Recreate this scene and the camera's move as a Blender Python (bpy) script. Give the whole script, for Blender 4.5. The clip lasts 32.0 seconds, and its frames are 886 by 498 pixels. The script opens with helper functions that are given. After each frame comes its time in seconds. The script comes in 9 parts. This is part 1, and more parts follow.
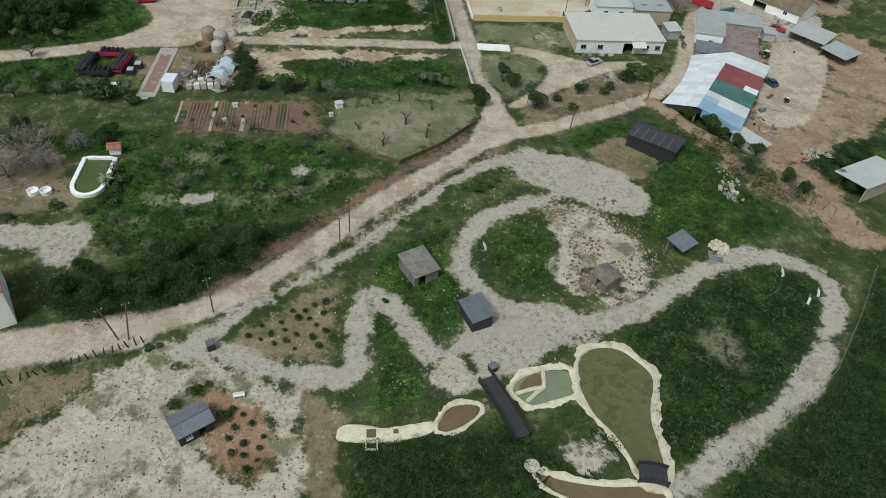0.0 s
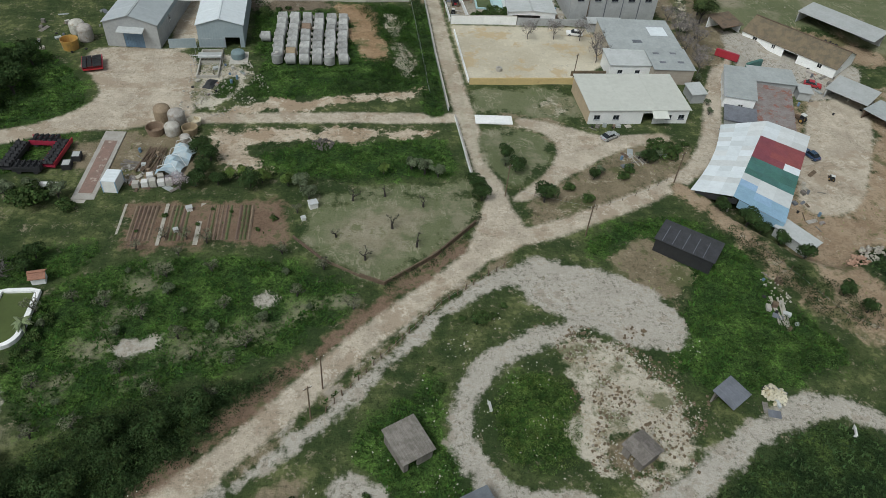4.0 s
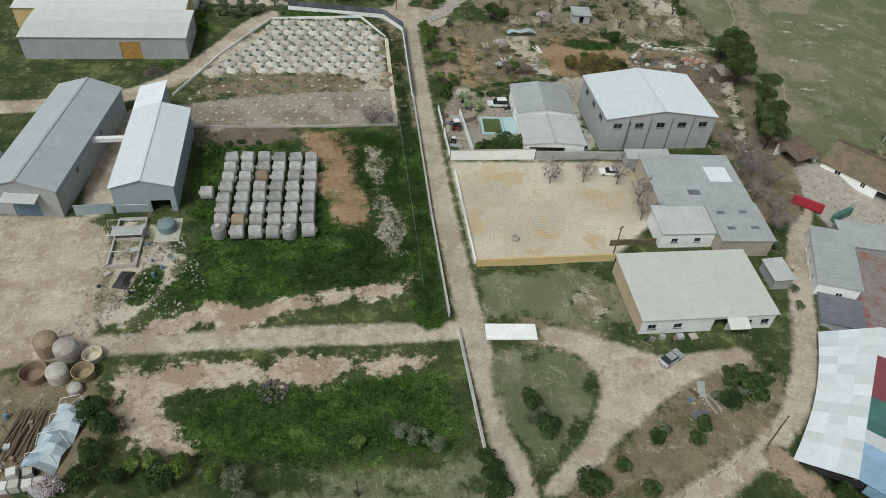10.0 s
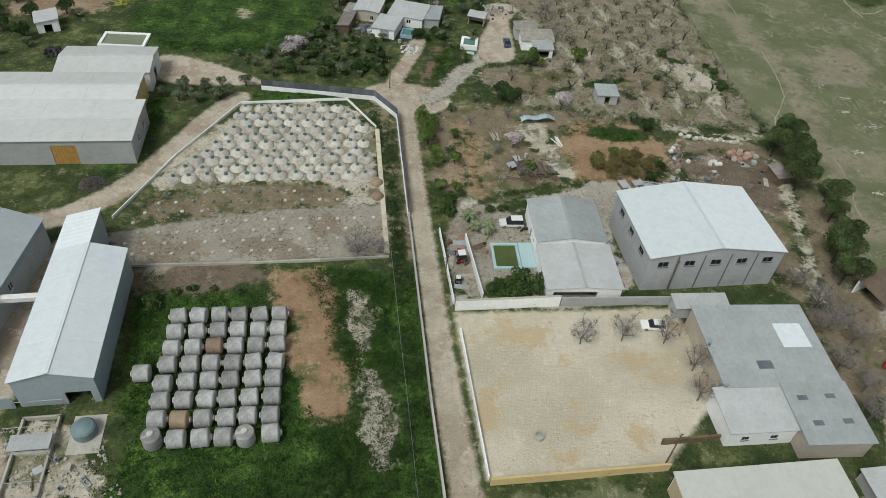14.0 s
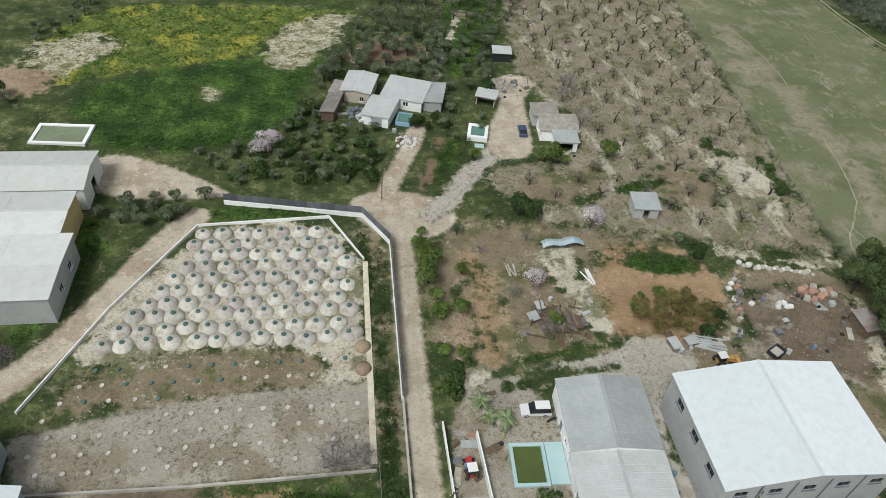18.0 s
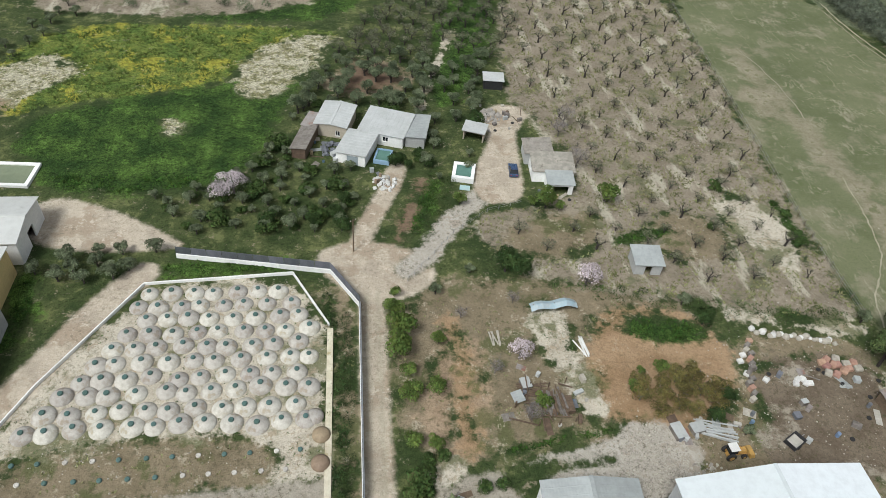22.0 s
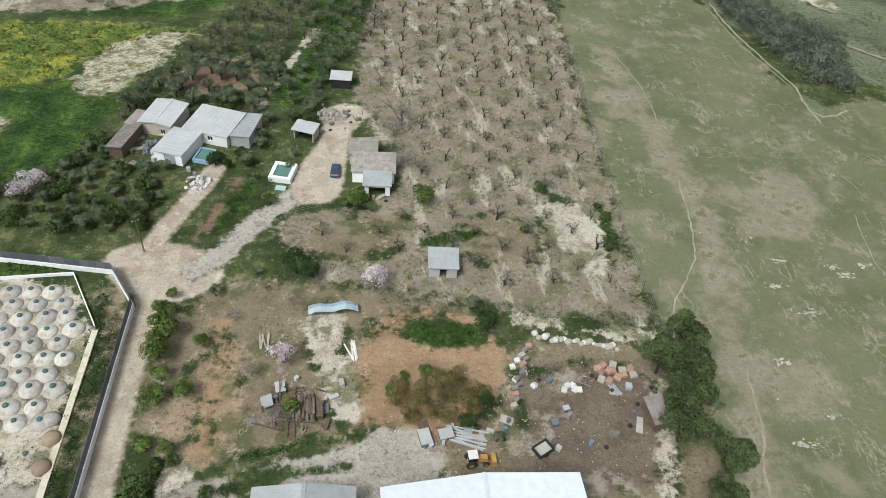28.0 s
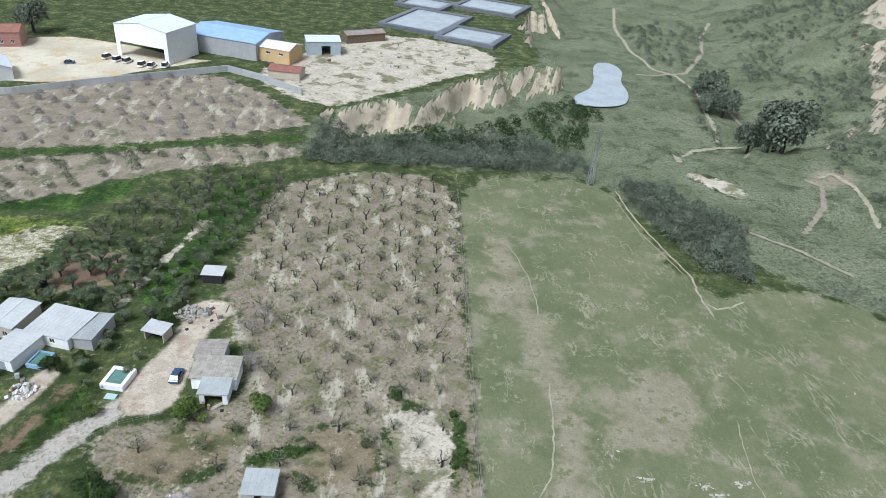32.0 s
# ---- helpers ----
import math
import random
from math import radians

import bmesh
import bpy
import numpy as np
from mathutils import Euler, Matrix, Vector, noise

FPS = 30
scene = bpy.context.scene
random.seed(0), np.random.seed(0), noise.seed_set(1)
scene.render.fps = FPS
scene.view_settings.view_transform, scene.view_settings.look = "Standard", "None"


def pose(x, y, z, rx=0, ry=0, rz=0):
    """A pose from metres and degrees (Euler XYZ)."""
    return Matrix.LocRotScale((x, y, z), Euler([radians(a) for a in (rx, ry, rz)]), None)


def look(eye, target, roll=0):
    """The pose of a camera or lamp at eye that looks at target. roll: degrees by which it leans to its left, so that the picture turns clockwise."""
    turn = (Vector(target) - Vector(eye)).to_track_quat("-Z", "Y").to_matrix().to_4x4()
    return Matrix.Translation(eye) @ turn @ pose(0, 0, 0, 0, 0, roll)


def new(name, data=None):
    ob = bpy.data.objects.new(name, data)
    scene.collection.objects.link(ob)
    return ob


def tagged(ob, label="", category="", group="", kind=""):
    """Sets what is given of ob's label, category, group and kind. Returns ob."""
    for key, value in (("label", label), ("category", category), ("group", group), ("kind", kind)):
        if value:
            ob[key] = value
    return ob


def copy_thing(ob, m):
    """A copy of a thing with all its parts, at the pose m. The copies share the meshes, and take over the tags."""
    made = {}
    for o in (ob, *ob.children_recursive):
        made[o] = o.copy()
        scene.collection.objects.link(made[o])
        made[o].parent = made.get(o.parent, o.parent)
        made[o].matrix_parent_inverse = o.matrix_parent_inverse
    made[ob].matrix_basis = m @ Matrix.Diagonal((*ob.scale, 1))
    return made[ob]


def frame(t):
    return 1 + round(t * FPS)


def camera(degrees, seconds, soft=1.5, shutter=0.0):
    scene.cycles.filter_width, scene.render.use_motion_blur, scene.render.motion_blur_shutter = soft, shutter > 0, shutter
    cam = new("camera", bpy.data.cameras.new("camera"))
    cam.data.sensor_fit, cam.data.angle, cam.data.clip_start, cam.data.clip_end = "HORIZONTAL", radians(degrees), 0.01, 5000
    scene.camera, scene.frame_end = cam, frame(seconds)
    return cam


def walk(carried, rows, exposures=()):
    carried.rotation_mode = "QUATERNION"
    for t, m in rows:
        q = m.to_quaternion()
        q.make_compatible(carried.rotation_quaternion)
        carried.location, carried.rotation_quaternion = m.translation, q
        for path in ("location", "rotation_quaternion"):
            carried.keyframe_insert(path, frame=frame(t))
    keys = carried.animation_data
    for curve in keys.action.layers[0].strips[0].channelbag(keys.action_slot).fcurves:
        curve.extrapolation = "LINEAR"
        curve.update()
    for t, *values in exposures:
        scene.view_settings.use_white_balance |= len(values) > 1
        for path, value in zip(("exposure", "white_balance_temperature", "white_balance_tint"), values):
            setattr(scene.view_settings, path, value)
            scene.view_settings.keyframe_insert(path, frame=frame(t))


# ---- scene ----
cam = camera(64.4, 32.0, soft=0.85)
METRES, EYE, TILT, LEAN, TURN = 263.8, 83.3, 0.0, 0.0, -8.8
ROWS = [
    (0.0, 0.0, 0.0, 0.0, 3.96, -43.14, -4.23),
    (0.5, -0.0008, 0.0123, 0.0004, 3.81, -43.13, -4.18),
    (1.0, -0.0017, 0.0269, 0.0008, 3.69, -43.13, -4.12),
    (1.5, -0.0025, 0.0416, 0.0011, 3.58, -43.14, -4.06),
    (2.0, -0.0032, 0.056, 0.0015, 3.5, -43.13, -4.03),
    (2.5, -0.0042, 0.0721, 0.0017, 3.41, -43.12, -3.99),
    (4.5, -0.0087, 0.1415, 0.0038, 3.12, -43.19, -3.94),
    (5.0, -0.0097, 0.1593, 0.0045, 3.08, -43.19, -3.93),
    (5.5, -0.011, 0.1775, 0.005, 3.03, -43.19, -3.93),
    (6.0, -0.0122, 0.1958, 0.0056, 2.98, -43.19, -3.92),
    (6.5, -0.0133, 0.2144, 0.0063, 2.94, -43.2, -3.91),
    (7.0, -0.0145, 0.2331, 0.007, 2.9, -43.2, -3.91),
    (7.5, -0.0157, 0.2519, 0.0075, 2.88, -43.21, -3.93),
    (8.0, -0.017, 0.271, 0.0083, 2.85, -43.24, -3.94),
    (8.5, -0.0181, 0.29, 0.0087, 2.83, -43.24, -3.94),
    (9.0, -0.0194, 0.3091, 0.0092, 2.82, -43.25, -3.97),
    (9.5, -0.0205, 0.3282, 0.0097, 2.81, -43.24, -3.95),
    (10.0, -0.0217, 0.3475, 0.0108, 2.81, -43.29, -3.97),
    (10.5, -0.0232, 0.3668, 0.0109, 2.78, -43.28, -4.01),
    (11.0, -0.0243, 0.3862, 0.0115, 2.78, -43.31, -4.0),
    (11.5, -0.0257, 0.4054, 0.0115, 2.76, -43.28, -4.05),
    (12.0, -0.0267, 0.4247, 0.012, 2.78, -43.28, -4.04),
    (12.5, -0.0279, 0.444, 0.0123, 2.78, -43.29, -4.04),
    (13.0, -0.0295, 0.4633, 0.0124, 2.76, -43.26, -4.08),
    (13.5, -0.031, 0.4827, 0.0128, 2.75, -43.28, -4.12),
    (14.0, -0.032, 0.5021, 0.0129, 2.78, -43.27, -4.12),
    (14.5, -0.0332, 0.5215, 0.0131, 2.77, -43.27, -4.1),
    (16.5, -0.0382, 0.5996, 0.0146, 2.85, -43.39, -4.16),
    (17.0, -0.0394, 0.619, 0.015, 2.88, -43.42, -4.17),
    (17.5, -0.0409, 0.6385, 0.0143, 2.86, -43.38, -4.2),
    (18.0, -0.0422, 0.6581, 0.0147, 2.87, -43.43, -4.2),
    (18.5, -0.0433, 0.6776, 0.015, 2.91, -43.45, -4.2),
    (19.0, -0.0447, 0.6948, 0.0155, 2.95, -43.45, -4.21),
    (19.5, -0.0455, 0.7073, 0.0152, 3.05, -43.44, -4.2),
    (20.0, -0.0458, 0.7151, 0.0145, 3.16, -43.45, -4.23),
    (20.5, -0.0445, 0.7189, 0.0136, 3.23, -43.46, -4.21),
    (21.0, -0.0409, 0.7209, 0.0123, 3.3, -43.49, -4.22),
    (21.5, -0.0355, 0.7226, 0.0103, 3.36, -43.52, -4.28),
    (22.0, -0.0283, 0.7241, 0.0085, 3.43, -43.56, -4.32),
    (22.5, -0.0197, 0.7255, 0.0072, 3.51, -43.57, -4.35),
    (23.0, -0.0104, 0.7269, 0.0065, 3.61, -43.61, -4.42),
    (23.5, -0.0002, 0.7282, 0.0066, 3.7, -43.63, -4.45),
    (24.0, 0.0103, 0.7293, 0.0069, 3.76, -43.63, -4.51),
    (24.5, 0.0213, 0.7305, 0.0077, 3.82, -43.66, -4.53),
    (26.5, 0.0663, 0.7342, 0.0128, 3.89, -43.72, -4.47),
    (27.0, 0.0791, 0.7352, 0.0143, 3.85, -43.74, -4.48),
    (27.5, 0.0929, 0.7366, 0.0158, 3.86, -43.79, -4.51),
    (28.0, 0.1076, 0.739, 0.0176, 3.85, -43.84, -4.53),
    (28.5, 0.123, 0.7423, 0.0195, 3.86, -43.87, -4.49),
    (29.0, 0.1385, 0.7463, 0.0213, 3.87, -43.84, -4.5),
    (29.5, 0.1529, 0.7514, 0.0232, 3.87, -43.84, -4.5),
    (30.0, 0.1683, 0.7583, 0.0253, 3.87, -43.87, -4.47),
    (30.5, 0.1842, 0.7672, 0.0279, 3.85, -43.92, -4.39),
    (31.0, 0.1979, 0.7762, 0.0305, 3.89, -43.9, -4.37),
    (31.5, 0.2085, 0.7863, 0.0348, 4.01, -39.17, -4.32),
    (32.0, 0.2161, 0.7896, 0.0355, 4.15, -31.1, -4.15),
]
walk(cam, [(t, pose(0, 0, EYE, TILT, LEAN, TURN) @ pose(METRES * x, METRES * y, METRES * z, 90 + pitch, roll, yaw)) for t, x, y, z, yaw, pitch, roll in ROWS],
     exposures=[(0.0, -0.22, 6330, 3), (5.0, -0.36, 6330, 4), (7.0, -0.42, 6380, 4), (9.0, -0.23, 6500, 4), (13.0, -0.29, 6500, 4), (14.5, -0.22, 6500, 4), (17.0, -0.07, 6500, 5), (20.0, 0.1, 6500, 6), (24.0, 0.18, 6450, 7), (26.5, 0.25, 6400, 7), (31.0, 0.3, 6300, 7), (32.0, 0.45, 5820, 8)])

# ---- sky and sun: a bright overcast day ----
world = bpy.data.worlds.new("overcast_sky")
scene.world = world
world.use_nodes = True
wn = world.node_tree.nodes
sky = wn.new("ShaderNodeTexSky")
sky.sky_type, sky.sun_disc = "NISHITA", False
sky.sun_elevation, sky.sun_rotation = radians(54.7), radians(-138)
sky.dust_density, sky.air_density = 3.0, 1.0
pale = wn.new("ShaderNodeHueSaturation")
pale.inputs["Saturation"].default_value = 0.3
world.node_tree.links.new(sky.outputs[0], pale.inputs["Color"])
world.node_tree.links.new(pale.outputs[0], wn["Background"].inputs["Color"])
wn["Background"].inputs["Strength"].default_value = 0.112
sun = new("sun", bpy.data.lights.new("sun", "SUN"))
sun.data.energy, sun.data.angle, sun.data.color = 2.15, radians(18), (1.0, 0.99, 0.985)
sun.matrix_world = look((-52, -58, 110), (0, 0, 0))


# ---- materials ----
def mix(nt, fac, a, b, mode="MIX"):
    """A colour mix node; a and b are sockets or colours."""
    n = nt.nodes.new("ShaderNodeMix")
    n.data_type, n.blend_type, n.clamp_factor = "RGBA", mode, True
    for sock, v in ((n.inputs[0], fac), (n.inputs[6], a), (n.inputs[7], b)):
        if hasattr(v, "links"):
            nt.links.new(v, sock)
        elif sock is n.inputs[0]:
            sock.default_value = v
        else:
            sock.default_value = (*v[:3], 1)
    return n.outputs[2]


def calc(nt, op, a, b=0.0, c=None):
    n = nt.nodes.new("ShaderNodeMath")
    n.operation = op
    for i, v in enumerate((a, b, c)):
        if v is None:
            continue
        if hasattr(v, "links"):
            nt.links.new(v, n.inputs[i])
        else:
            n.inputs[i].default_value = v
    return n.outputs[0]


def step(nt, v, lo, hi, a=0.0, b=1.0):
    n = nt.nodes.new("ShaderNodeMapRange")
    n.interpolation_type = "SMOOTHSTEP"
    nt.links.new(v, n.inputs[0])
    for i, x in enumerate((lo, hi, a, b)):
        n.inputs[i + 1].default_value = x
    return n.outputs[0]


def grain(nt, co, scale, detail=4.0, rough=0.6, stretch=None, turn=0.0):
    if stretch:
        m = nt.nodes.new("ShaderNodeMapping")
        m.inputs["Scale"].default_value = stretch
        m.inputs["Rotation"].default_value = (0, 0, radians(turn))
        nt.links.new(co, m.inputs[0])
        co = m.outputs[0]
    n = nt.nodes.new("ShaderNodeTexNoise")
    n.inputs["Scale"].default_value, n.inputs["Detail"].default_value, n.inputs["Roughness"].default_value = scale, detail, rough
    nt.links.new(co, n.inputs["Vector"])
    return n.outputs[0]


MATS = {}


def mat(name, c1, c2=None, scale=0.5, rough=0.85, metal=0.0, bump=0.2, stain=None, stain_at=0.62, stretch=None, vary=0.12, island=0.0, rib=0.0, fine=6.0):
    """A surface of two tones with grain at two scales, stains, relief, ribs (metres apart) and a change from piece to piece."""
    m = bpy.data.materials.new(name)
    m.use_nodes = True
    nt = m.node_tree
    bs = nt.nodes["Principled BSDF"]
    tc = nt.nodes.new("ShaderNodeTexCoord")
    co = tc.outputs["Object"]
    c2 = c2 or tuple(v * 0.8 for v in c1)
    big = grain(nt, co, scale, 5.0, 0.65, stretch)
    small = grain(nt, co, scale * fine, 4.0, 0.7, stretch)
    col = mix(nt, step(nt, big, 0.35, 0.65), c1, c2)
    col = mix(nt, step(nt, small, 0.35, 0.75, 0.0, 0.3), col, tuple(v * 0.68 for v in c2))
    if stain:
        far = grain(nt, co, scale * 0.6 + 0.11, 6.0, 0.7)
        col = mix(nt, step(nt, far, stain_at, stain_at + 0.1, 0.0, 0.85), col, stain)
    if vary or island:
        n = nt.nodes.new("ShaderNodeObjectInfo") if not island else nt.nodes.new("ShaderNodeNewGeometry")
        r = n.outputs["Random"] if not island else n.outputs["Random Per Island"]
        k = island or vary
        v = nt.nodes.new("ShaderNodeHueSaturation")
        nt.links.new(col, v.inputs["Color"])
        nt.links.new(calc(nt, "MULTIPLY_ADD", r, 2 * k, 1 - k), v.inputs["Value"])
        nt.links.new(calc(nt, "MULTIPLY_ADD", r, 0.05 * k * 4, 0.5 - 0.1 * k), v.inputs["Hue"])
        col = v.outputs[0]
    height = small
    if rib:
        w = nt.nodes.new("ShaderNodeTexWave")
        w.inputs["Scale"].default_value = 0.314 / rib
        w.inputs["Distortion"].default_value = 0.0
        nt.links.new(co, w.inputs["Vector"])
        height = calc(nt, "MULTIPLY_ADD", w.outputs[1], 1.5, small)
    b = nt.nodes.new("ShaderNodeBump")
    b.inputs["Strength"].default_value, b.inputs["Distance"].default_value = bump, 0.05
    nt.links.new(height, b.inputs["Height"])
    nt.links.new(b.outputs[0], bs.inputs["Normal"])
    nt.links.new(col, bs.inputs["Base Color"])
    nt.links.new(step(nt, small, 0.2, 0.8, max(0.02, rough - 0.12), min(1, rough + 0.1)), bs.inputs["Roughness"])
    bs.inputs["Metallic"].default_value = metal
    MATS[name] = m
    return m


def leafy(name, c1, c2):
    m = mat(name, c1, c2, 0.45, 0.85, bump=0.0, vary=0.0, island=0.22)
    nt = m.node_tree
    bs = nt.nodes["Principled BSDF"]
    bs.inputs["Specular IOR Level"].default_value = 0.12
    tone = nt.nodes.new("ShaderNodeAttribute")
    tone.attribute_name = "tone"
    v = nt.nodes.new("ShaderNodeHueSaturation")
    nt.links.new(bs.inputs["Base Color"].links[0].from_socket, v.inputs["Color"])
    nt.links.new(tone.outputs["Fac"], v.inputs["Value"])
    nt.links.new(v.outputs[0], bs.inputs["Base Color"])
    return m


WHITE_ROOF = mat("white_sheet_roof", (0.68, 0.735, 0.76), (0.665, 0.715, 0.74), 0.15, 0.5, bump=0.03, stain=(0.64, 0.685, 0.70), stain_at=0.68, rib=1.0)
WORN_WHITE = mat("worn_white_sheet", (0.655, 0.685, 0.69), (0.62, 0.65, 0.655), 0.2, 0.6, bump=0.06, stain=(0.55, 0.575, 0.57), stain_at=0.64, rib=0.5)
SOIL = mat("tilled_soil", (0.195, 0.14, 0.1), (0.15, 0.107, 0.078), 0.8, 0.97, bump=0.5, stain=(0.27, 0.21, 0.15))
ROWS_GREEN = mat("vegetable_leaves", (0.07, 0.115, 0.035), (0.13, 0.11, 0.06), 1.2, 0.9, bump=0.5)
DUSTY_ROOF = mat("dusty_sheet_roof", (0.60, 0.62, 0.605), (0.56, 0.575, 0.56), 0.12, 0.7, bump=0.05, stain=(0.43, 0.44, 0.42), stain_at=0.62, rib=1.0)
GREY_ROOF = mat("grey_sheet_roof", (0.42, 0.455, 0.47), (0.38, 0.415, 0.43), 0.15, 0.6, bump=0.05, stain=(0.45, 0.475, 0.48), rib=1.0)
FIBRO = mat("fibre_cement_roof", (0.375, 0.405, 0.405), (0.32, 0.345, 0.345), 0.25, 0.85, bump=0.1, stain=(0.24, 0.25, 0.25), stain_at=0.66, rib=0.4)
FIBRO_PALE = mat("pale_fibre_cement", (0.48, 0.50, 0.50), (0.42, 0.44, 0.435), 0.3, 0.85, bump=0.12, stain=(0.35, 0.355, 0.34), stain_at=0.65, rib=0.4)
CREAM_ROOF = mat("cream_sheet_roof", (0.60, 0.615, 0.565), (0.57, 0.585, 0.535), 0.15, 0.7, bump=0.04, stain=(0.53, 0.545, 0.5), rib=0.8)
TILE_ROOF = mat("old_tile_roof", (0.20, 0.15, 0.10), (0.13, 0.105, 0.075), 0.6, 0.95, bump=0.5, stain=(0.10, 0.10, 0.06), rib=0.3)
RED_TILE = mat("red_tile_roof", (0.33, 0.16, 0.11), (0.26, 0.13, 0.1), 0.6, 0.95, bump=0.5, rib=0.3)
RED_SHEET = mat("red_sheet", (0.27, 0.07, 0.08), (0.22, 0.06, 0.07), 0.4, 0.6, bump=0.15, rib=0.5)
GREEN_SHEET = mat("green_sheet", (0.07, 0.19, 0.16), (0.06, 0.15, 0.14), 0.4, 0.6, bump=0.15, rib=0.5)
BLUE_SHEET = mat("pale_blue_sheet", (0.30, 0.46, 0.62), (0.26, 0.40, 0.55), 0.4, 0.6, bump=0.15, rib=0.5)
RUST_ROOF = mat("rusty_roof", (0.30, 0.28, 0.27), (0.24, 0.2, 0.18), 0.5, 0.9, bump=0.3, stain=(0.28, 0.12, 0.08), stain_at=0.52, rib=0.4)
WHITE_WALL = mat("white_render", (0.86, 0.865, 0.86), (0.79, 0.80, 0.79), 0.4, 0.9, bump=0.15, stain=(0.48, 0.47, 0.43), stain_at=0.66)
CONC_WALL = mat("concrete_panel", (0.42, 0.43, 0.43), (0.36, 0.37, 0.37), 0.35, 0.9, bump=0.2, stain=(0.28, 0.29, 0.29))
BEIGE_WALL = mat("beige_render", (0.46, 0.41, 0.34), (0.4, 0.35, 0.29), 0.4, 0.9, bump=0.2, stain=(0.3, 0.26, 0.21))
TAN_WALL = mat("tan_render", (0.52, 0.41, 0.28), (0.46, 0.37, 0.26), 0.5, 0.9, bump=0.2, stain=(0.36, 0.28, 0.19))
OCHRE_WALL = mat("ochre_render", (0.60, 0.44, 0.22), (0.54, 0.4, 0.2), 0.5, 0.9, bump=0.2, stain=(0.42, 0.30, 0.16))
BLUEGREY_WALL = mat("blue_grey_sheet_wall", (0.34, 0.40, 0.43), (0.3, 0.36, 0.39), 0.3, 0.6, bump=0.15, rib=0.6)
BLUE_DOOR = mat("blue_metal_door", (0.16, 0.25, 0.36), (0.13, 0.2, 0.3), 0.5, 0.5, bump=0.15, rib=0.3)
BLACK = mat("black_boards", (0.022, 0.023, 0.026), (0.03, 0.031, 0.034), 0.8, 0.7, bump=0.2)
BLACK_ROOF = mat("black_felt_roof", (0.05, 0.052, 0.058), (0.035, 0.036, 0.04), 0.6, 0.6, bump=0.2, stain=(0.1, 0.1, 0.1))
SLATE_ROOF = mat("dark_grey_roof", (0.16, 0.175, 0.20), (0.12, 0.13, 0.15), 0.6, 0.55, bump=0.2)
OLD_WOOD = mat("weathered_wood", (0.24, 0.22, 0.20), (0.15, 0.135, 0.12), 1.2, 0.95, bump=0.4, stretch=(1, 1, 0.2))
BROWN_WOOD = mat("brown_wood", (0.17, 0.12, 0.08), (0.11, 0.08, 0.055), 1.2, 0.95, bump=0.4)
BARK = mat("bark", (0.055, 0.047, 0.04), (0.033, 0.029, 0.026), 3.0, 0.95, bump=0.5)
GREY_BARK = mat("grey_bark", (0.16, 0.14, 0.13), (0.1, 0.09, 0.085), 3.0, 0.95, bump=0.5)
TWIG = mat("twigs", (0.30, 0.275, 0.265), (0.20, 0.18, 0.175), 2.0, 0.95, bump=0.0, island=0.3)
STEEL = mat("galvanised_steel", (0.45, 0.46, 0.47), (0.36, 0.37, 0.38), 1.0, 0.45, 0.7, bump=0.05)
WHITE_PAINT = mat("white_paint", (0.8, 0.8, 0.78), (0.72, 0.72, 0.7), 1.0, 0.5, bump=0.05)
RED_PAINT = mat("red_paint", (0.42, 0.03, 0.06), (0.35, 0.03, 0.05), 1.0, 0.5, bump=0.05)
YELLOW_PAINT = mat("yellow_paint", (0.55, 0.33, 0.08), (0.4, 0.25, 0.08), 1.0, 0.6, bump=0.1)
RUBBER = mat("rubber", (0.02, 0.02, 0.02), (0.03, 0.03, 0.03), 2.0, 0.9, bump=0.1)
CAR_SILVER = mat("silver_car_paint", (0.5, 0.53, 0.54), (0.48, 0.5, 0.52), 1.0, 0.3, 0.5, bump=0.0)
CAR_WHITE = mat("white_car_paint", (0.8, 0.8, 0.8), (0.76, 0.76, 0.76), 1.0, 0.3, bump=0.0)
CAR_BLUE = mat("blue_car_paint", (0.05, 0.1, 0.19), (0.05, 0.09, 0.17), 1.0, 0.3, 0.3, bump=0.0)
FIBRO_OLD = mat("weathered_fibre_cement", (0.36, 0.335, 0.295), (0.25, 0.235, 0.205), 0.7, 0.95, bump=0.3, stain=(0.17, 0.155, 0.13), stain_at=0.55)
TANK_GREY = mat("grey_fibreglass", (0.43, 0.435, 0.425), (0.26, 0.26, 0.25), 0.5, 0.7, bump=0.15, stain=(0.55, 0.55, 0.53), stain_at=0.6, vary=0.28, stretch=(0.4, 1, 1))
TANK_BROWN = mat("brown_fibreglass", (0.34, 0.265, 0.175), (0.25, 0.19, 0.125), 0.5, 0.7, bump=0.15, stain=(0.4, 0.33, 0.24), vary=0.2)
TANK_BLUE = mat("blue_grey_fibreglass", (0.20, 0.27, 0.29), (0.17, 0.23, 0.25), 0.5, 0.6, bump=0.1)
DOME = mat("dusty_white_dome", (0.54, 0.52, 0.475), (0.40, 0.375, 0.33), 1.1, 0.9, bump=0.4, stain=(0.33, 0.28, 0.215), stain_at=0.55, vary=0.2)
CAP_GREEN = mat("green_plastic_cap", (0.085, 0.16, 0.145), (0.06, 0.12, 0.11), 2.0, 0.6, bump=0.1)
CAP_WHITE = mat("white_plastic_cap", (0.58, 0.56, 0.52), (0.46, 0.44, 0.40), 2.0, 0.7, bump=0.1)
CONCRETE = mat("concrete", (0.46, 0.44, 0.40), (0.38, 0.36, 0.32), 0.5, 0.95, bump=0.25, stain=(0.3, 0.28, 0.24))
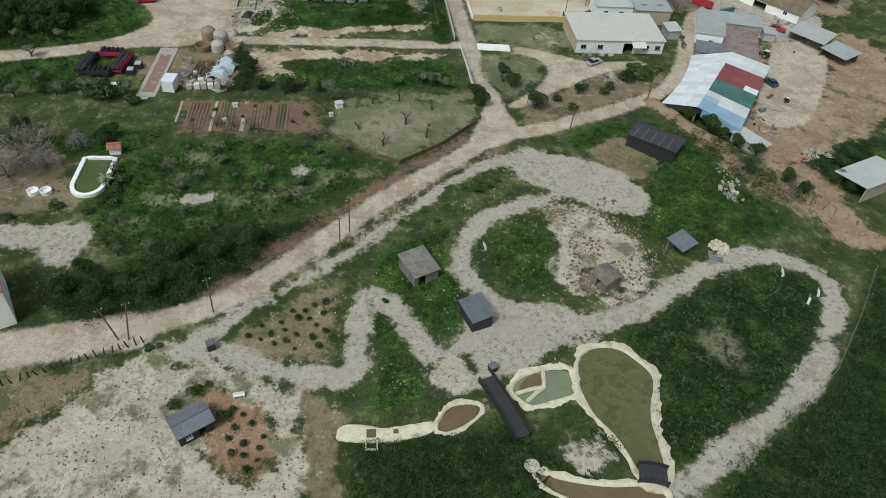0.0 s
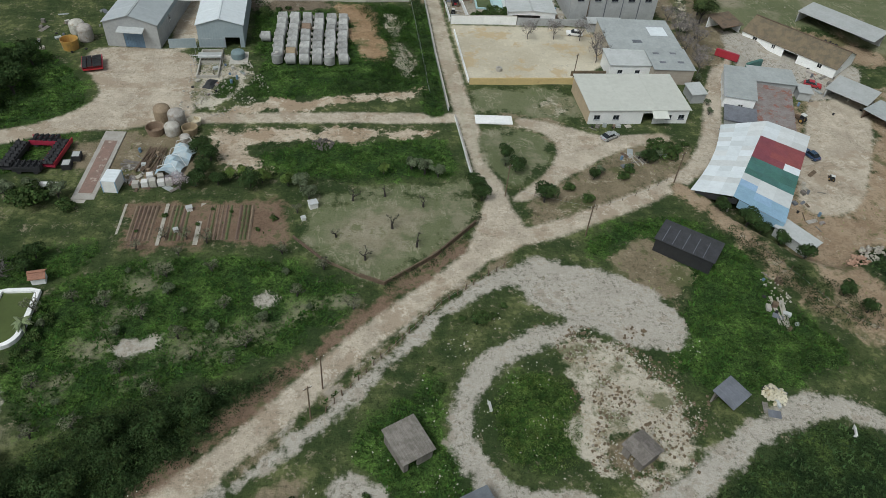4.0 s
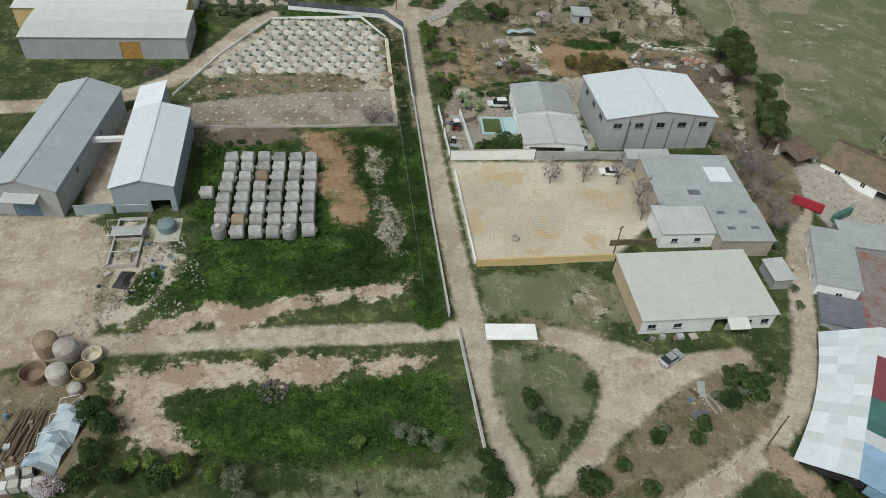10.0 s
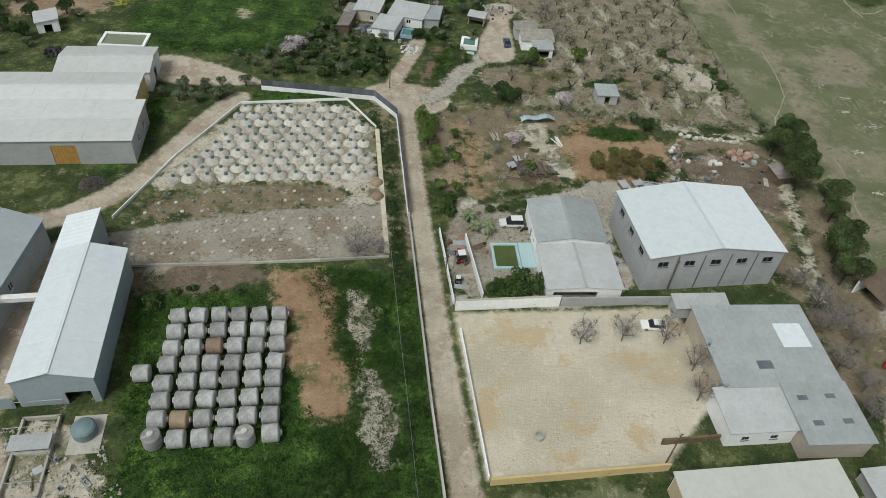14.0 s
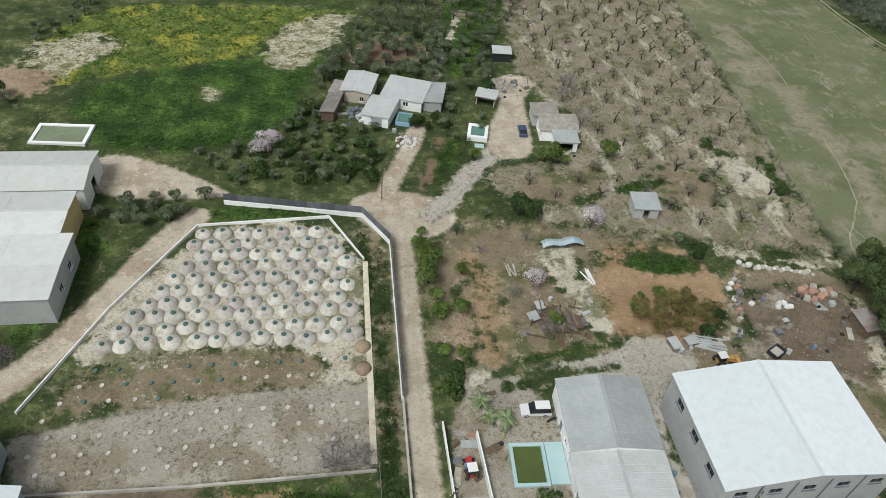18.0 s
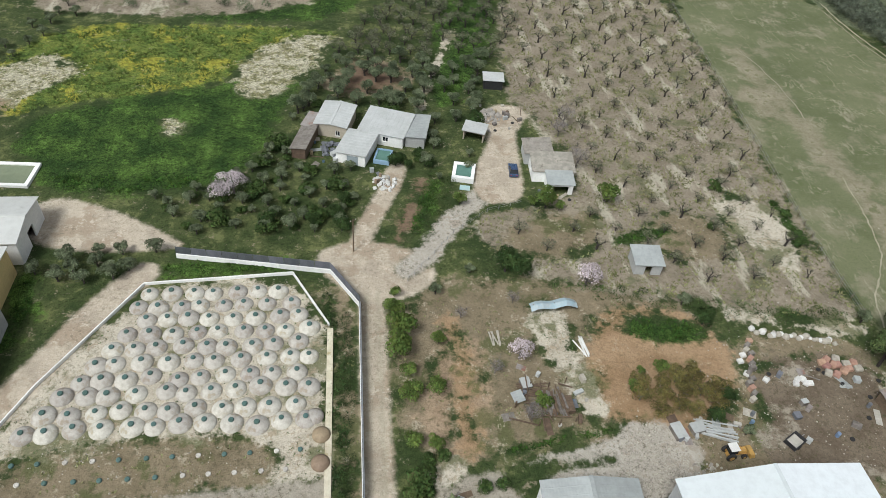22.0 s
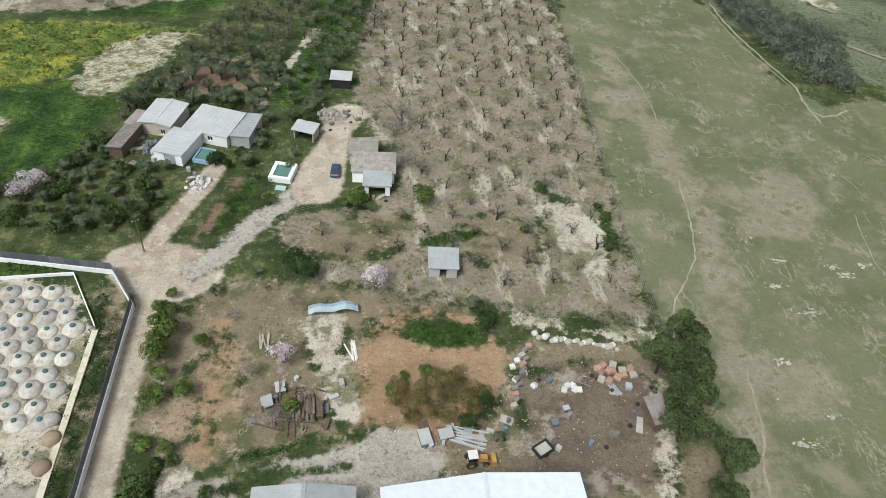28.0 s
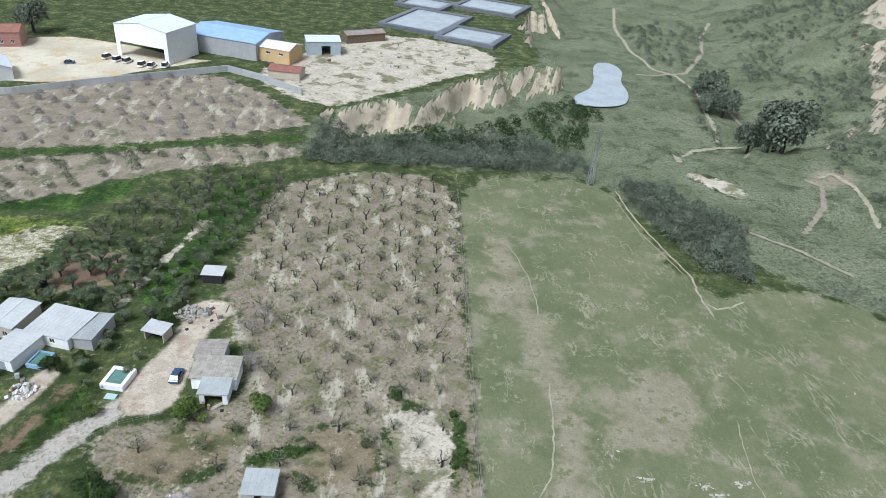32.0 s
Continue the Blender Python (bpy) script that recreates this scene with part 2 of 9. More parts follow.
POND_RIM = mat("cream_cement_rim", (0.66, 0.62, 0.50), (0.54, 0.49, 0.37), 0.9, 0.95, bump=0.6, stain=(0.36, 0.30, 0.17), stain_at=0.56)
FENCE_PLATE = mat("dark_fence_panel", (0.13, 0.14, 0.16), (0.10, 0.11, 0.125), 0.6, 0.7, bump=0.15, vary=0.3)
PLANTER = mat("brick_paving", (0.30, 0.20, 0.16), (0.24, 0.17, 0.14), 1.0, 0.95, bump=0.3, stain=(0.48, 0.42, 0.35), stain_at=0.55)
STONE = mat("pale_stone", (0.46, 0.43, 0.37), (0.34, 0.315, 0.27), 1.0, 0.95, bump=0.3, island=0.25)
SACK_RED = mat("salmon_sacks", (0.42, 0.26, 0.20), (0.36, 0.21, 0.16), 1.0, 0.9, bump=0.3, vary=0.2)
SACK_WHITE = mat("white_sacks", (0.7, 0.7, 0.68), (0.6, 0.6, 0.58), 1.0, 0.9, bump=0.3)
TARP = mat("pale_blue_tarp", (0.33, 0.45, 0.52), (0.42, 0.48, 0.5), 0.8, 0.6, bump=0.4, stain=(0.5, 0.52, 0.52))
POOL_TILE = mat("turquoise_tile", (0.36, 0.55, 0.57), (0.42, 0.55, 0.55), 0.8, 0.6, bump=0.05, stain=(0.5, 0.55, 0.53))
OLIVE_LEAF = leafy("olive_leaves", (0.185, 0.22, 0.133), (0.068, 0.092, 0.05))
HAZY_LEAF = leafy("sparse_olive_leaves", (0.20, 0.205, 0.14), (0.115, 0.125, 0.08))
# grey-green of the scrub, with distance haze painted in as a paler tone
SCRUB_LEAF = leafy("hazed_grey_green_scrub", (0.17, 0.195, 0.145), (0.09, 0.11, 0.08))
DARK_LEAF = leafy("dark_leaves", (0.055, 0.093, 0.03), (0.024, 0.045, 0.016))
PINE_LEAF = leafy("pine_needles", (0.10, 0.135, 0.05), (0.052, 0.078, 0.03))
BUSH_LEAF = leafy("bush_leaves", (0.09, 0.142, 0.042), (0.037, 0.068, 0.022))
CITRUS_LEAF = leafy("citrus_leaves", (0.145, 0.20, 0.05), (0.075, 0.12, 0.032))
AUTUMN_LEAF = leafy("yellowed_leaves", (0.20, 0.165, 0.06), (0.105, 0.105, 0.04))
BLOSSOM = leafy("almond_blossom", (0.62, 0.55, 0.58), (0.48, 0.42, 0.45))
PALM_LEAF = mat("palm_fronds", (0.2, 0.25, 0.12), (0.13, 0.17, 0.08), 2.0, 0.7, bump=0.1)
GRASS_BLADE = leafy("grass_blades", (0.055, 0.112, 0.02), (0.022, 0.05, 0.011))
DRY_BLADE = leafy("dry_weeds", (0.24, 0.235, 0.115), (0.15, 0.165, 0.07))


def clear(name, tint, rough=0.05):
    m = mat(name, tint, tuple(v * 0.85 for v in tint), 0.15, rough, bump=0.02, vary=0.0)
    m.node_tree.nodes["Principled BSDF"].inputs["Specular IOR Level"].default_value = 0.5
    return m


GLASS = clear("dark_window_glass", (0.02, 0.025, 0.03))
WATER_GREEN = mat("green_pond_water", (0.105, 0.115, 0.042), (0.15, 0.145, 0.07), 0.28, 0.16, bump=0.02, vary=0.0, stain=(0.075, 0.095, 0.03), stain_at=0.5)
WATER_PALE = clear("pale_green_water", (0.22, 0.26, 0.17), 0.12)
WATER_MUD = clear("muddy_water", (0.17, 0.13, 0.075), 0.15)
WATER_POOL = clear("pool_water", (0.09, 0.12, 0.035), 0.08)
WATER_TEAL = clear("teal_pool_water", (0.12, 0.24, 0.2), 0.08)
# sky reflection put into the base colour of the far water
WATER_SKY = clear("sky_tinted_water", (0.42, 0.47, 0.49), 0.1)


# ---- mesh building ----
class Shape:
    """Vertices and faces gathered into one mesh."""

    def __init__(self):
        self.v, self.f = [], []

    def add(self, verts, faces, m=None):
        n = len(self.v)
        self.v += [tuple(m @ Vector(p)) if m else tuple(p) for p in verts]
        self.f += [tuple(n + i for i in f) for f in faces]
        return self

    def box(self, sx, sy, sz, x=0, y=0, z=0, m=None, taper=1.0):
        """A box that stands on z, centred on x and y."""
        a, b, k = sx / 2, sy / 2, taper
        p = [(x + i * a * s, y + j * b * s, z + h) for h, s in ((0, 1), (sz, k)) for i, j in ((-1, -1), (1, -1), (1, 1), (-1, 1))]
        return self.add(p, [(3, 2, 1, 0), (4, 5, 6, 7), (0, 1, 5, 4), (1, 2, 6, 5), (2, 3, 7, 6), (3, 0, 4, 7)], m)

    def lathe(self, prof, n=16, m=None):
        """A profile of (radius, height) turned round z."""
        p = [(r * math.cos(2 * math.pi * i / n), r * math.sin(2 * math.pi * i / n), z) for r, z in prof for i in range(n)]
        f = [(j * n + i, j * n + (i + 1) % n, (j + 1) * n + (i + 1) % n, (j + 1) * n + i) for j in range(len(prof) - 1) for i in range(n)]
        f += [tuple(range(n - 1, -1, -1)), tuple(range((len(prof) - 1) * n, len(prof) * n))]
        return self.add(p, f, m)

    def tube(self, pts, r0, r1=None, n=6, m=None):
        """A round bar along points, from radius r0 to r1."""
        r1 = r0 if r1 is None else r1
        pts = [Vector(p) for p in pts]
        ring = []
        for i, p in enumerate(pts):
            d = (pts[min(i + 1, len(pts) - 1)] - pts[max(i - 1, 0)]).normalized()
            u = d.orthogonal().normalized()
            w = d.cross(u)
            r = r0 + (r1 - r0) * i / (len(pts) - 1)
            ring += [p + r * (math.cos(2 * math.pi * k / n) * u + math.sin(2 * math.pi * k / n) * w) for k in range(n)]
        f = [(j * n + k, j * n + (k + 1) % n, (j + 1) * n + (k + 1) % n, (j + 1) * n + k) for j in range(len(pts) - 1) for k in range(n)]
        f += [tuple(range(n - 1, -1, -1)), tuple(range(len(ring) - n, len(ring)))]
        return self.add(ring, f, m)

    def mesh(self, name, material, smooth=False):
        me = bpy.data.meshes.new(name)
        me.from_pydata(self.v, [], self.f)
        me.materials.append(material)
        if smooth:
            me.polygons.foreach_set("use_smooth", [True] * len(me.polygons))
        me.update()
        return me


def part(name, shape, material, parent=None, label="", m=None, smooth=False):
    """One mesh object under a thing or a part."""
    me = shape if isinstance(shape, bpy.types.Mesh) else shape.mesh(name, material, smooth)
    ob = new(name, me)
    ob.parent = parent
    if m:
        ob.matrix_basis = m
    return tagged(ob, label)


def thing(name, label, category, m, group="", kind=""):
    ob = new(name)
    ob.empty_display_size = 0.5
    ob.matrix_basis = m
    return tagged(ob, label, category, group, kind)


def spun(x, y, rz=0, z=None, s=1.0):
    """A pose on the ground."""
    return pose(x, y, ground_z(x, y) if z is None else z, 0, 0, rz) @ Matrix.Scale(s, 4)


# ---- the plan of the land: patches and strips, in metres ----
def rounded(pts, closed, times=2):
    """Corners cut off twice, so that outlines run in curves."""
    for _ in range(times):
        out = []
        n = len(pts)
        for i in range(n if closed else n - 1):
            (ax, ay), (bx, by) = pts[i], pts[(i + 1) % n]
            out += [(0.75 * ax + 0.25 * bx, 0.75 * ay + 0.25 * by), (0.25 * ax + 0.75 * bx, 0.25 * ay + 0.75 * by)]
        pts = out if closed else [pts[0], *out, pts[-1]]
    return pts


LAND = []


def patch(cover, *pts, curve=2):
    LAND.append((cover, rounded(list(pts), True, curve) if curve else list(pts), None))


def strip(cover, width, *pts):
    LAND.append((cover, rounded(list(pts), False), width))


def depth(shape, width, X, Y):
    """Metres by which the places X, Y lie inside a patch or a strip (negative outside)."""
    d2 = np.full(X.shape, 1e12)
    inside = np.zeros(X.shape, bool)
    n = len(shape)
    for i in range(n if width is None else n - 1):
        (ax, ay), (bx, by) = shape[i], shape[(i + 1) % n]
        ex, ey = bx - ax, by - ay
        t = np.clip(((X - ax) * ex + (Y - ay) * ey) / (ex * ex + ey * ey + 1e-9), 0, 1)
        d2 = np.minimum(d2, (X - ax - t * ex) ** 2 + (Y - ay - t * ey) ** 2)
        if width is None and ay != by:
            inside ^= ((ay > Y) != (by > Y)) & (X < (bx - ax) * (Y - ay) / (by - ay) + ax)
    d = np.sqrt(d2)
    return width / 2 - d if width is not None else np.where(inside, d, -d)


def cover_depths(X, Y, reach=5.0):
    """For each cover, metres inside it. A later patch lies over an earlier one."""
    X, Y = np.asarray(X, float), np.asarray(Y, float)
    out = {c: np.full(X.shape, -reach) for c in COVERS}
    for cover, shape, width in LAND:
        xs, ys = [p[0] for p in shape], [p[1] for p in shape]
        pad = reach + (width or 0)
        sel = (X > min(xs) - pad) & (X < max(xs) + pad) & (Y > min(ys) - pad) & (Y < max(ys) + pad)
        if not sel.any():
            continue
        d = depth(shape, width, X[sel], Y[sel])
        for c, v in out.items():
            if c == cover:
                v[sel] = np.maximum(v[sel], d)
            elif c not in LAID and cover not in LAID:
                v[sel] = np.minimum(v[sel], np.maximum(-d, -reach))
    return {c: np.clip(v, -reach, reach) for c, v in out.items()}


LAID = ("worn", "trodden")
COVERS = ["none", "meadow", "vale", "weeds", "straw", "lush", "rank", "dry", "trodden", "orchard", "tilled", "mud", "rust", "ochre", "bare", "sand", "concrete", "gravel", "yard", "road", "worn"]

# the valley and the hills beyond; meadow and pasture
patch("vale", (-600, 620), (200, 640), (300, 1600), (-900, 1600))
patch("vale", (66, 404), (120, 399), (163, 394), (165, 366), (200, 335), (230, 300), (420, 300), (900, 700), (700, 1400), (190, 1200), (196, 660), (168, 590), (172, 522), (149, 508), (112, 472), (68, 447))
patch("meadow", (115, 395), (112, 348), (109, 306), (107, 273), (108, 257), (112, 250), (104, 238), (106, 215), (112, 200), (150, 195), (230, 240), (215, 322), (195, 337), (168, 326), (164, 365), (163, 393))
patch("lush", (-49, 112), (-35, 121), (-10, 120), (6, 112), (-6, 99), (-24, 94), (-44, 84))
strip("trodden", 0.9, (-44, 88), (-36, 100), (-30, 118))
strip("trodden", 0.7, (-30, 96), (-14, 104), (2, 110))
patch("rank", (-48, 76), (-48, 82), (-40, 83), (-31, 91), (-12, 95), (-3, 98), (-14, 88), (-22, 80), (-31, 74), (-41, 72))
patch("lush", (-90, 118), (-50, 122), (-38, 126), (-42, 115), (-60, 114), (-90, 100))
patch("lush", (-95, 140), (-60, 140), (-50, 160), (-62, 190), (-95, 200))
# ash of two old fires
patch("gravel", (-33, 101), (-31, 103), (-29.4, 102), (-27.6, 103.4), (-26.8, 101.6), (-29, 100.2), (-31, 99.6))
patch("gravel", (-14, 110), (-12.6, 111.8), (-11, 111.2), (-10.4, 109.6), (-12, 109))
# tracks in the small park
patch("lush", (0, 75), (4, 73), (6, 67), (9, 62), (9, 58), (3, 55), (1, 58), (3, 64))
patch("lush", (1, 84), (7, 90), (15, 96), (14, 87), (13, 82), (20, 79), (23, 73), (16, 69), (12, 68), (8, 72), (5, 78))
patch("lush", (20, 88), (26, 95), (33, 94), (35, 88), (33, 80), (29, 77), (22, 80))
patch("dry", (-48, 50), (-38, 54), (-34, 48), (-42, 42), (-52, 42))
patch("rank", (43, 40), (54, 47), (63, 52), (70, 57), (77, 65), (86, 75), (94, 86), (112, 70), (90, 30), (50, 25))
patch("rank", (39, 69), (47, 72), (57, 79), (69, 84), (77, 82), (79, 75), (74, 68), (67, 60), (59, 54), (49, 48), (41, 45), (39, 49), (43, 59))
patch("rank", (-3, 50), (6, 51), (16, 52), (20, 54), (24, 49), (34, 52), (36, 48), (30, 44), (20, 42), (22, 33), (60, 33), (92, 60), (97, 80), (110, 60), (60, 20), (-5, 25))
patch("lush", (40, 121), (59, 132), (72, 124), (74, 108), (83, 94), (68, 90), (54, 88), (48, 96), (57, 104), (50, 116))
patch("dry", (46, 118), (57, 125), (60, 111), (55, 104), (49, 112))
patch("sand", (37, 103), (45, 96), (49, 89), (50, 81), (44, 75.5), (37, 75), (33, 79), (31, 84), (35, 90), (33, 97))
patch("dry", (40, 84), (45, 82), (43, 77), (37, 77), (35, 81))
patch("sand", (38, 101), (44, 95), (48, 88), (48, 82), (44, 83), (40, 90), (36, 95))
patch("dry", (-20, 69), (-11, 76), (-4, 79), (-4, 71), (-4, 64), (-10, 65), (-17, 66))
patch("sand", (-29, 69), (-23, 69), (-18, 64), (-11, 60), (-8, 55), (-6, 50), (-5, 30), (-70, 25), (-65, 50), (-48, 55), (-40, 62), (-34, 64))
patch("dry", (-56, 62), (-40, 65), (-36, 61), (-45, 54), (-52, 44), (-66, 45))
patch("ochre", (-25, 62), (-19, 60), (-14, 57), (-11, 52), (-11, 48), (-14, 45), (-19, 47), (-22, 54))
patch("trodden", (55, 68), (59, 68.6), (58, 62), (55, 62.6))
patch("dry", (-11, 60), (-6, 57), (-2, 52), (-3, 40), (-8, 40), (-8, 52))
strip("gravel", 3.6, (-26, 66.4), (-17, 77), (-4, 87), (6, 97), (17, 109), (26, 114), (36, 114))
patch("gravel", (29, 117), (37, 119), (46, 114), (53, 110), (56, 103), (53, 97), (46, 98), (40, 102), (35, 105), (29, 110))
strip("gravel", 3.6, (39, 104), (28, 100), (20, 95), (17, 88), (17, 81), (21, 74), (27, 70), (35, 70), (44, 73), (53, 79), (65, 85), (72, 87), (79, 83), (81, 77), (76, 69), (69, 60), (61, 54), (54, 50), (45, 44), (39, 42))
patch("gravel", (18, 75), (24, 77), (36, 73), (38, 68), (30, 66), (22, 62), (15, 58), (10, 59), (12, 66))
strip("gravel", 3.6, (-21, 67), (-16, 64), (-8, 62), (-2, 61), (-1, 66), (-1, 73), (0, 78), (3, 77), (7, 72), (10, 64))
patch("sand", (9, 64), (14, 66), (17, 62), (14, 58), (10, 57))
patch("sand", (25, 49), (29, 51), (34, 49), (32, 45), (28, 46))
patch("gravel", (-90, 96), (-49, 95), (-45, 93), (-46, 88), (-47, 84), (-50, 85), (-54, 90), (-90, 90))
patch("dry", (-72, 118), (-56, 117), (-52, 104), (-50, 97), (-66, 97))
# roads
strip("road", 7.0, (-120, 61), (-55, 67), (-44, 69), (-34, 71))
strip("tilled", 2.6, (-24, 78), (-16, 86), (-7, 96), (3, 106), (15, 116.4), (22, 121.6))
strip("road", 4.2, (-44, 69), (-29, 73), (-21, 77), (-13, 84), (-4, 94), (6, 104), (18, 114), (27, 123), (36, 125), (45, 129), (56, 134), (67, 140), (74, 146), (80, 154), (85, 166), (90, 178), (99, 193), (103, 206))
strip("dry", 1.9, (-14, 79.6), (-3, 89.4), (6, 98.8), (16, 109.4), (28, 118))
strip("lush", 0.8, (-8, 85), (1, 93.6), (10, 103.2), (24, 115))
patch("road", (20, 116), (32, 121), (34, 126), (31, 134), (28, 138), (26, 132))
strip("road", 4.2, (30, 128), (29, 140), (28, 148), (27, 160), (26, 176), (25, 195), (24.5, 218), (24, 245), (24, 269), (23, 276))
strip("dry", 5.5, (47, 152), (47, 157), (42, 162), (36, 163))
patch("meadow", (28, 158), (38, 159), (44, 154), (43, 147), (35, 139), (31, 140), (28, 148))
patch("meadow", (29, 176), (53, 176), (54, 163), (44, 162), (38, 165), (29, 165))
patch("dry", (45, 143), (61, 154), (73, 154), (76, 151), (68, 142), (54, 135), (36, 127), (33, 131))
patch("sand", (43, 168), (50, 173), (52, 167), (46, 164))
# olive works west of the lane
patch("road", (-95, 151), (-65, 158), (-56, 164), (-52, 169), (-52, 174), (-57, 181.6), (-59.4, 184), (-58, 194), (-35, 192), (-32, 178), (-30, 164), (-38, 161), (-44, 158), (-50, 158), (-58, 156.4), (-66, 153), (-95, 145))
strip("road", 4.0, (-38, 162), (-22, 163), (-6, 163), (24, 163))
patch("rank", (-18.7, 153.8), (-4.9, 154.6), (0.6, 152.4), (6.1, 149.5), (8.6, 140.9), (-13.7, 141.2), (-17.3, 148.4))
patch("bare", (-27.2, 157.2), (-20.5, 158.3), (-5.3, 158.9), (7.8, 158.9), (19.4, 157.6), (18.7, 156.2), (7.2, 156.1), (5.0, 154.2), (0.6, 152.7), (-5.5, 155.1), (-12.4, 153.8), (-18.2, 154.1), (-18.4, 149.0), (-15.0, 147.0), (-15.2, 144.7), (-17.0, 143.7), (-18.6, 142.1), (-20.7, 142.8), (-23.7, 148.1), (-25.2, 152.5))
patch("bare", (-24.5, 165.0), (-21.7, 167.9), (-14.5, 170.9), (-11.9, 168.7), (-4.2, 169.6), (3.6, 172.7), (12.5, 174.1), (18.5, 176.6), (18.5, 173.0), (16.2, 170.9), (8.6, 169.9), (-3.0, 169.5), (-4.7, 166.8), (-12.6, 164.8), (-21.0, 164.1))
patch("rank", (-6.8, 179.3), (3.5, 180.9), (15.5, 182.4), (16.5, 176.7), (6.1, 172.6), (-2.6, 172.9))
patch("lush", (-17, 152), (0, 154), (13, 155), (22, 155), (23, 143), (19, 141), (-16, 142))
patch("lush", (-23, 208), (-18, 183), (-22, 178), (-27, 172), (-13, 169), (3, 173), (18, 174), (22, 179), (21, 195), (20, 218), (3, 220), (-4, 219), (-14, 221), (-22, 221))
patch("sand", (-34, 191), (-27, 190), (-24, 186), (-20, 180), (-22, 175), (-26, 168), (-31, 165), (-33, 172), (-33, 182))
patch("lush", (-26, 180), (-23, 178), (-24, 171), (-28, 170), (-28, 175))
patch("sand", (10, 214), (15, 211), (14, 200), (11, 201))
patch("sand", (12, 196), (16, 198), (18, 186), (15, 180), (12, 186))
patch("ochre", (-3, 218.6), (6, 219), (9.4, 214), (9, 203), (11, 194), (8, 189), (4.6, 196), (4, 207), (-2, 210.6))
patch("ochre", (1, 205), (9, 206), (9, 196), (12.4, 192), (10, 188), (6.6, 188), (4, 195), (1, 202))
strip("lush", 5.5, (20, 166), (20.5, 200), (20, 222))
strip("dry", 5.5, (20, 222), (19, 250), (17, 268))
strip("rank", 3.0, (20, 216), (19.6, 232), (18.4, 252), (17, 268))
patch("dry", (-56, 152), (-40, 157), (-30, 158), (-26, 150), (-28, 140), (-40, 138))
patch("road", (37.9, 163.7), (42.4, 162.6), (48.1, 160.0), (52.6, 157.8), (57.5, 155.7), (64.5, 157.2), (72.2, 156.9), (70.1, 154.3), (62.0, 152.5), (55.3, 149.3), (50.4, 145.6), (44.8, 142.1), (39.5, 137.2), (34.5, 133.9), (31.6, 134.7), (36.8, 139.1), (41.2, 143.6), (44.0, 148.6), (45.0, 153.4), (43.0, 157.2), (37.2, 160.1))
# vegetable plots and the poultry run
patch("tilled", (-38, 134), (-10, 135), (-10, 124), (-36, 123), curve=0)
patch("meadow", (-8, 125), (-5, 134), (24, 138), (24, 128), (7, 113), (3, 115))
patch("trodden", (-3, 126), (4, 132), (16, 134), (16, 128), (6, 118))
strip("meadow", 3.0, (-5, 135), (24, 139))
# farmyards east of the lane
patch("yard", (28, 208), (66, 207.5), (67, 190), (54, 178), (29, 178), curve=0)
patch("rust", (82, 158), (101, 165), (121, 179), (151, 181), (135, 140), (104, 121), (94, 98), (99, 88), (95, 85), (87, 94), (86, 105), (85, 123))
patch("rust", (92, 122), (100, 140), (104, 152), (113, 168), (124, 178), (140, 176), (134, 150), (118, 136), (104, 126))
patch("road", (92, 132), (96, 144), (104, 156), (112, 171), (118, 180), (130, 178), (126, 164), (116, 148), (104, 132))
patch("rank", (98, 121), (119, 131), (128, 124), (112, 113), (97, 108), (93, 114))
patch("gravel", (96, 203), (104, 210), (128, 196), (140, 190), (120, 172), (104, 182))
patch("rust", (118, 210), (135, 212), (150, 195), (140, 188), (128, 200))
strip("rust", 4.0, (67, 138), (73, 128), (77, 117), (80, 107), (90, 97), (100, 86))
patch("gravel", (28, 213), (43, 212), (44, 236), (58, 236), (66, 242), (66, 233), (60, 230), (62, 208), (28, 209))
patch("dry", (60, 232), (62, 242), (80, 246), (84, 259), (99, 257), (106, 251), (103, 238), (100, 233), (92, 208), (88, 208), (88, 232))
patch("dry", (27, 270), (50, 272), (82, 265), (78, 240), (59, 238), (39, 238), (28, 238))
patch("mud", (78, 233), (81, 240), (83, 252), (92, 254), (99, 253), (105, 248), (102, 238), (98, 232), (88, 232))
patch("dry", (86, 186), (98, 188), (104, 206), (108, 226), (112, 250), (106, 258), (102, 240), (96, 226), (90, 208))
strip("sand", 2.0, (93, 208), (98, 224), (102, 238), (104, 248))
patch("rust", (30, 246), (36, 262), (41, 256), (40, 243), (34, 240))
patch("ochre", (60, 265), (78, 263.4), (80, 252), (76, 241), (60, 241.6), (55.6, 246), (58, 252))
patch("sand", (49, 266), (55, 265), (56, 253), (50, 252))
patch("sand", (53, 252), (57, 251), (57.5, 243), (53.4, 244))
patch("lush", (65, 263), (79, 261), (78, 256), (64, 257))
strip("ochre", 2.0, (36, 262), (38, 254), (36, 246), (37, 240))
patch("gravel", (57, 243), (66, 242), (70, 237), (66, 231), (57, 231))
strip("lush", 1.6, (42, 239), (50, 240.5), (58, 241.5))
strip("sand", 2.0, (84, 262), (95, 260), (106, 258))
patch("concrete", (28.6, 209.6), (44, 209.6), (44.2, 236), (29, 235.5), curve=1)
patch("lush", (33.6, 210.4), (43, 210.4), (43.4, 215), (37, 216.4), (34, 214))
patch("gravel", (44, 236.4), (58, 237), (58, 240), (46, 238.6))
patch("sand", (30.4, 236), (34, 238), (36, 235.6), (33, 233.6))
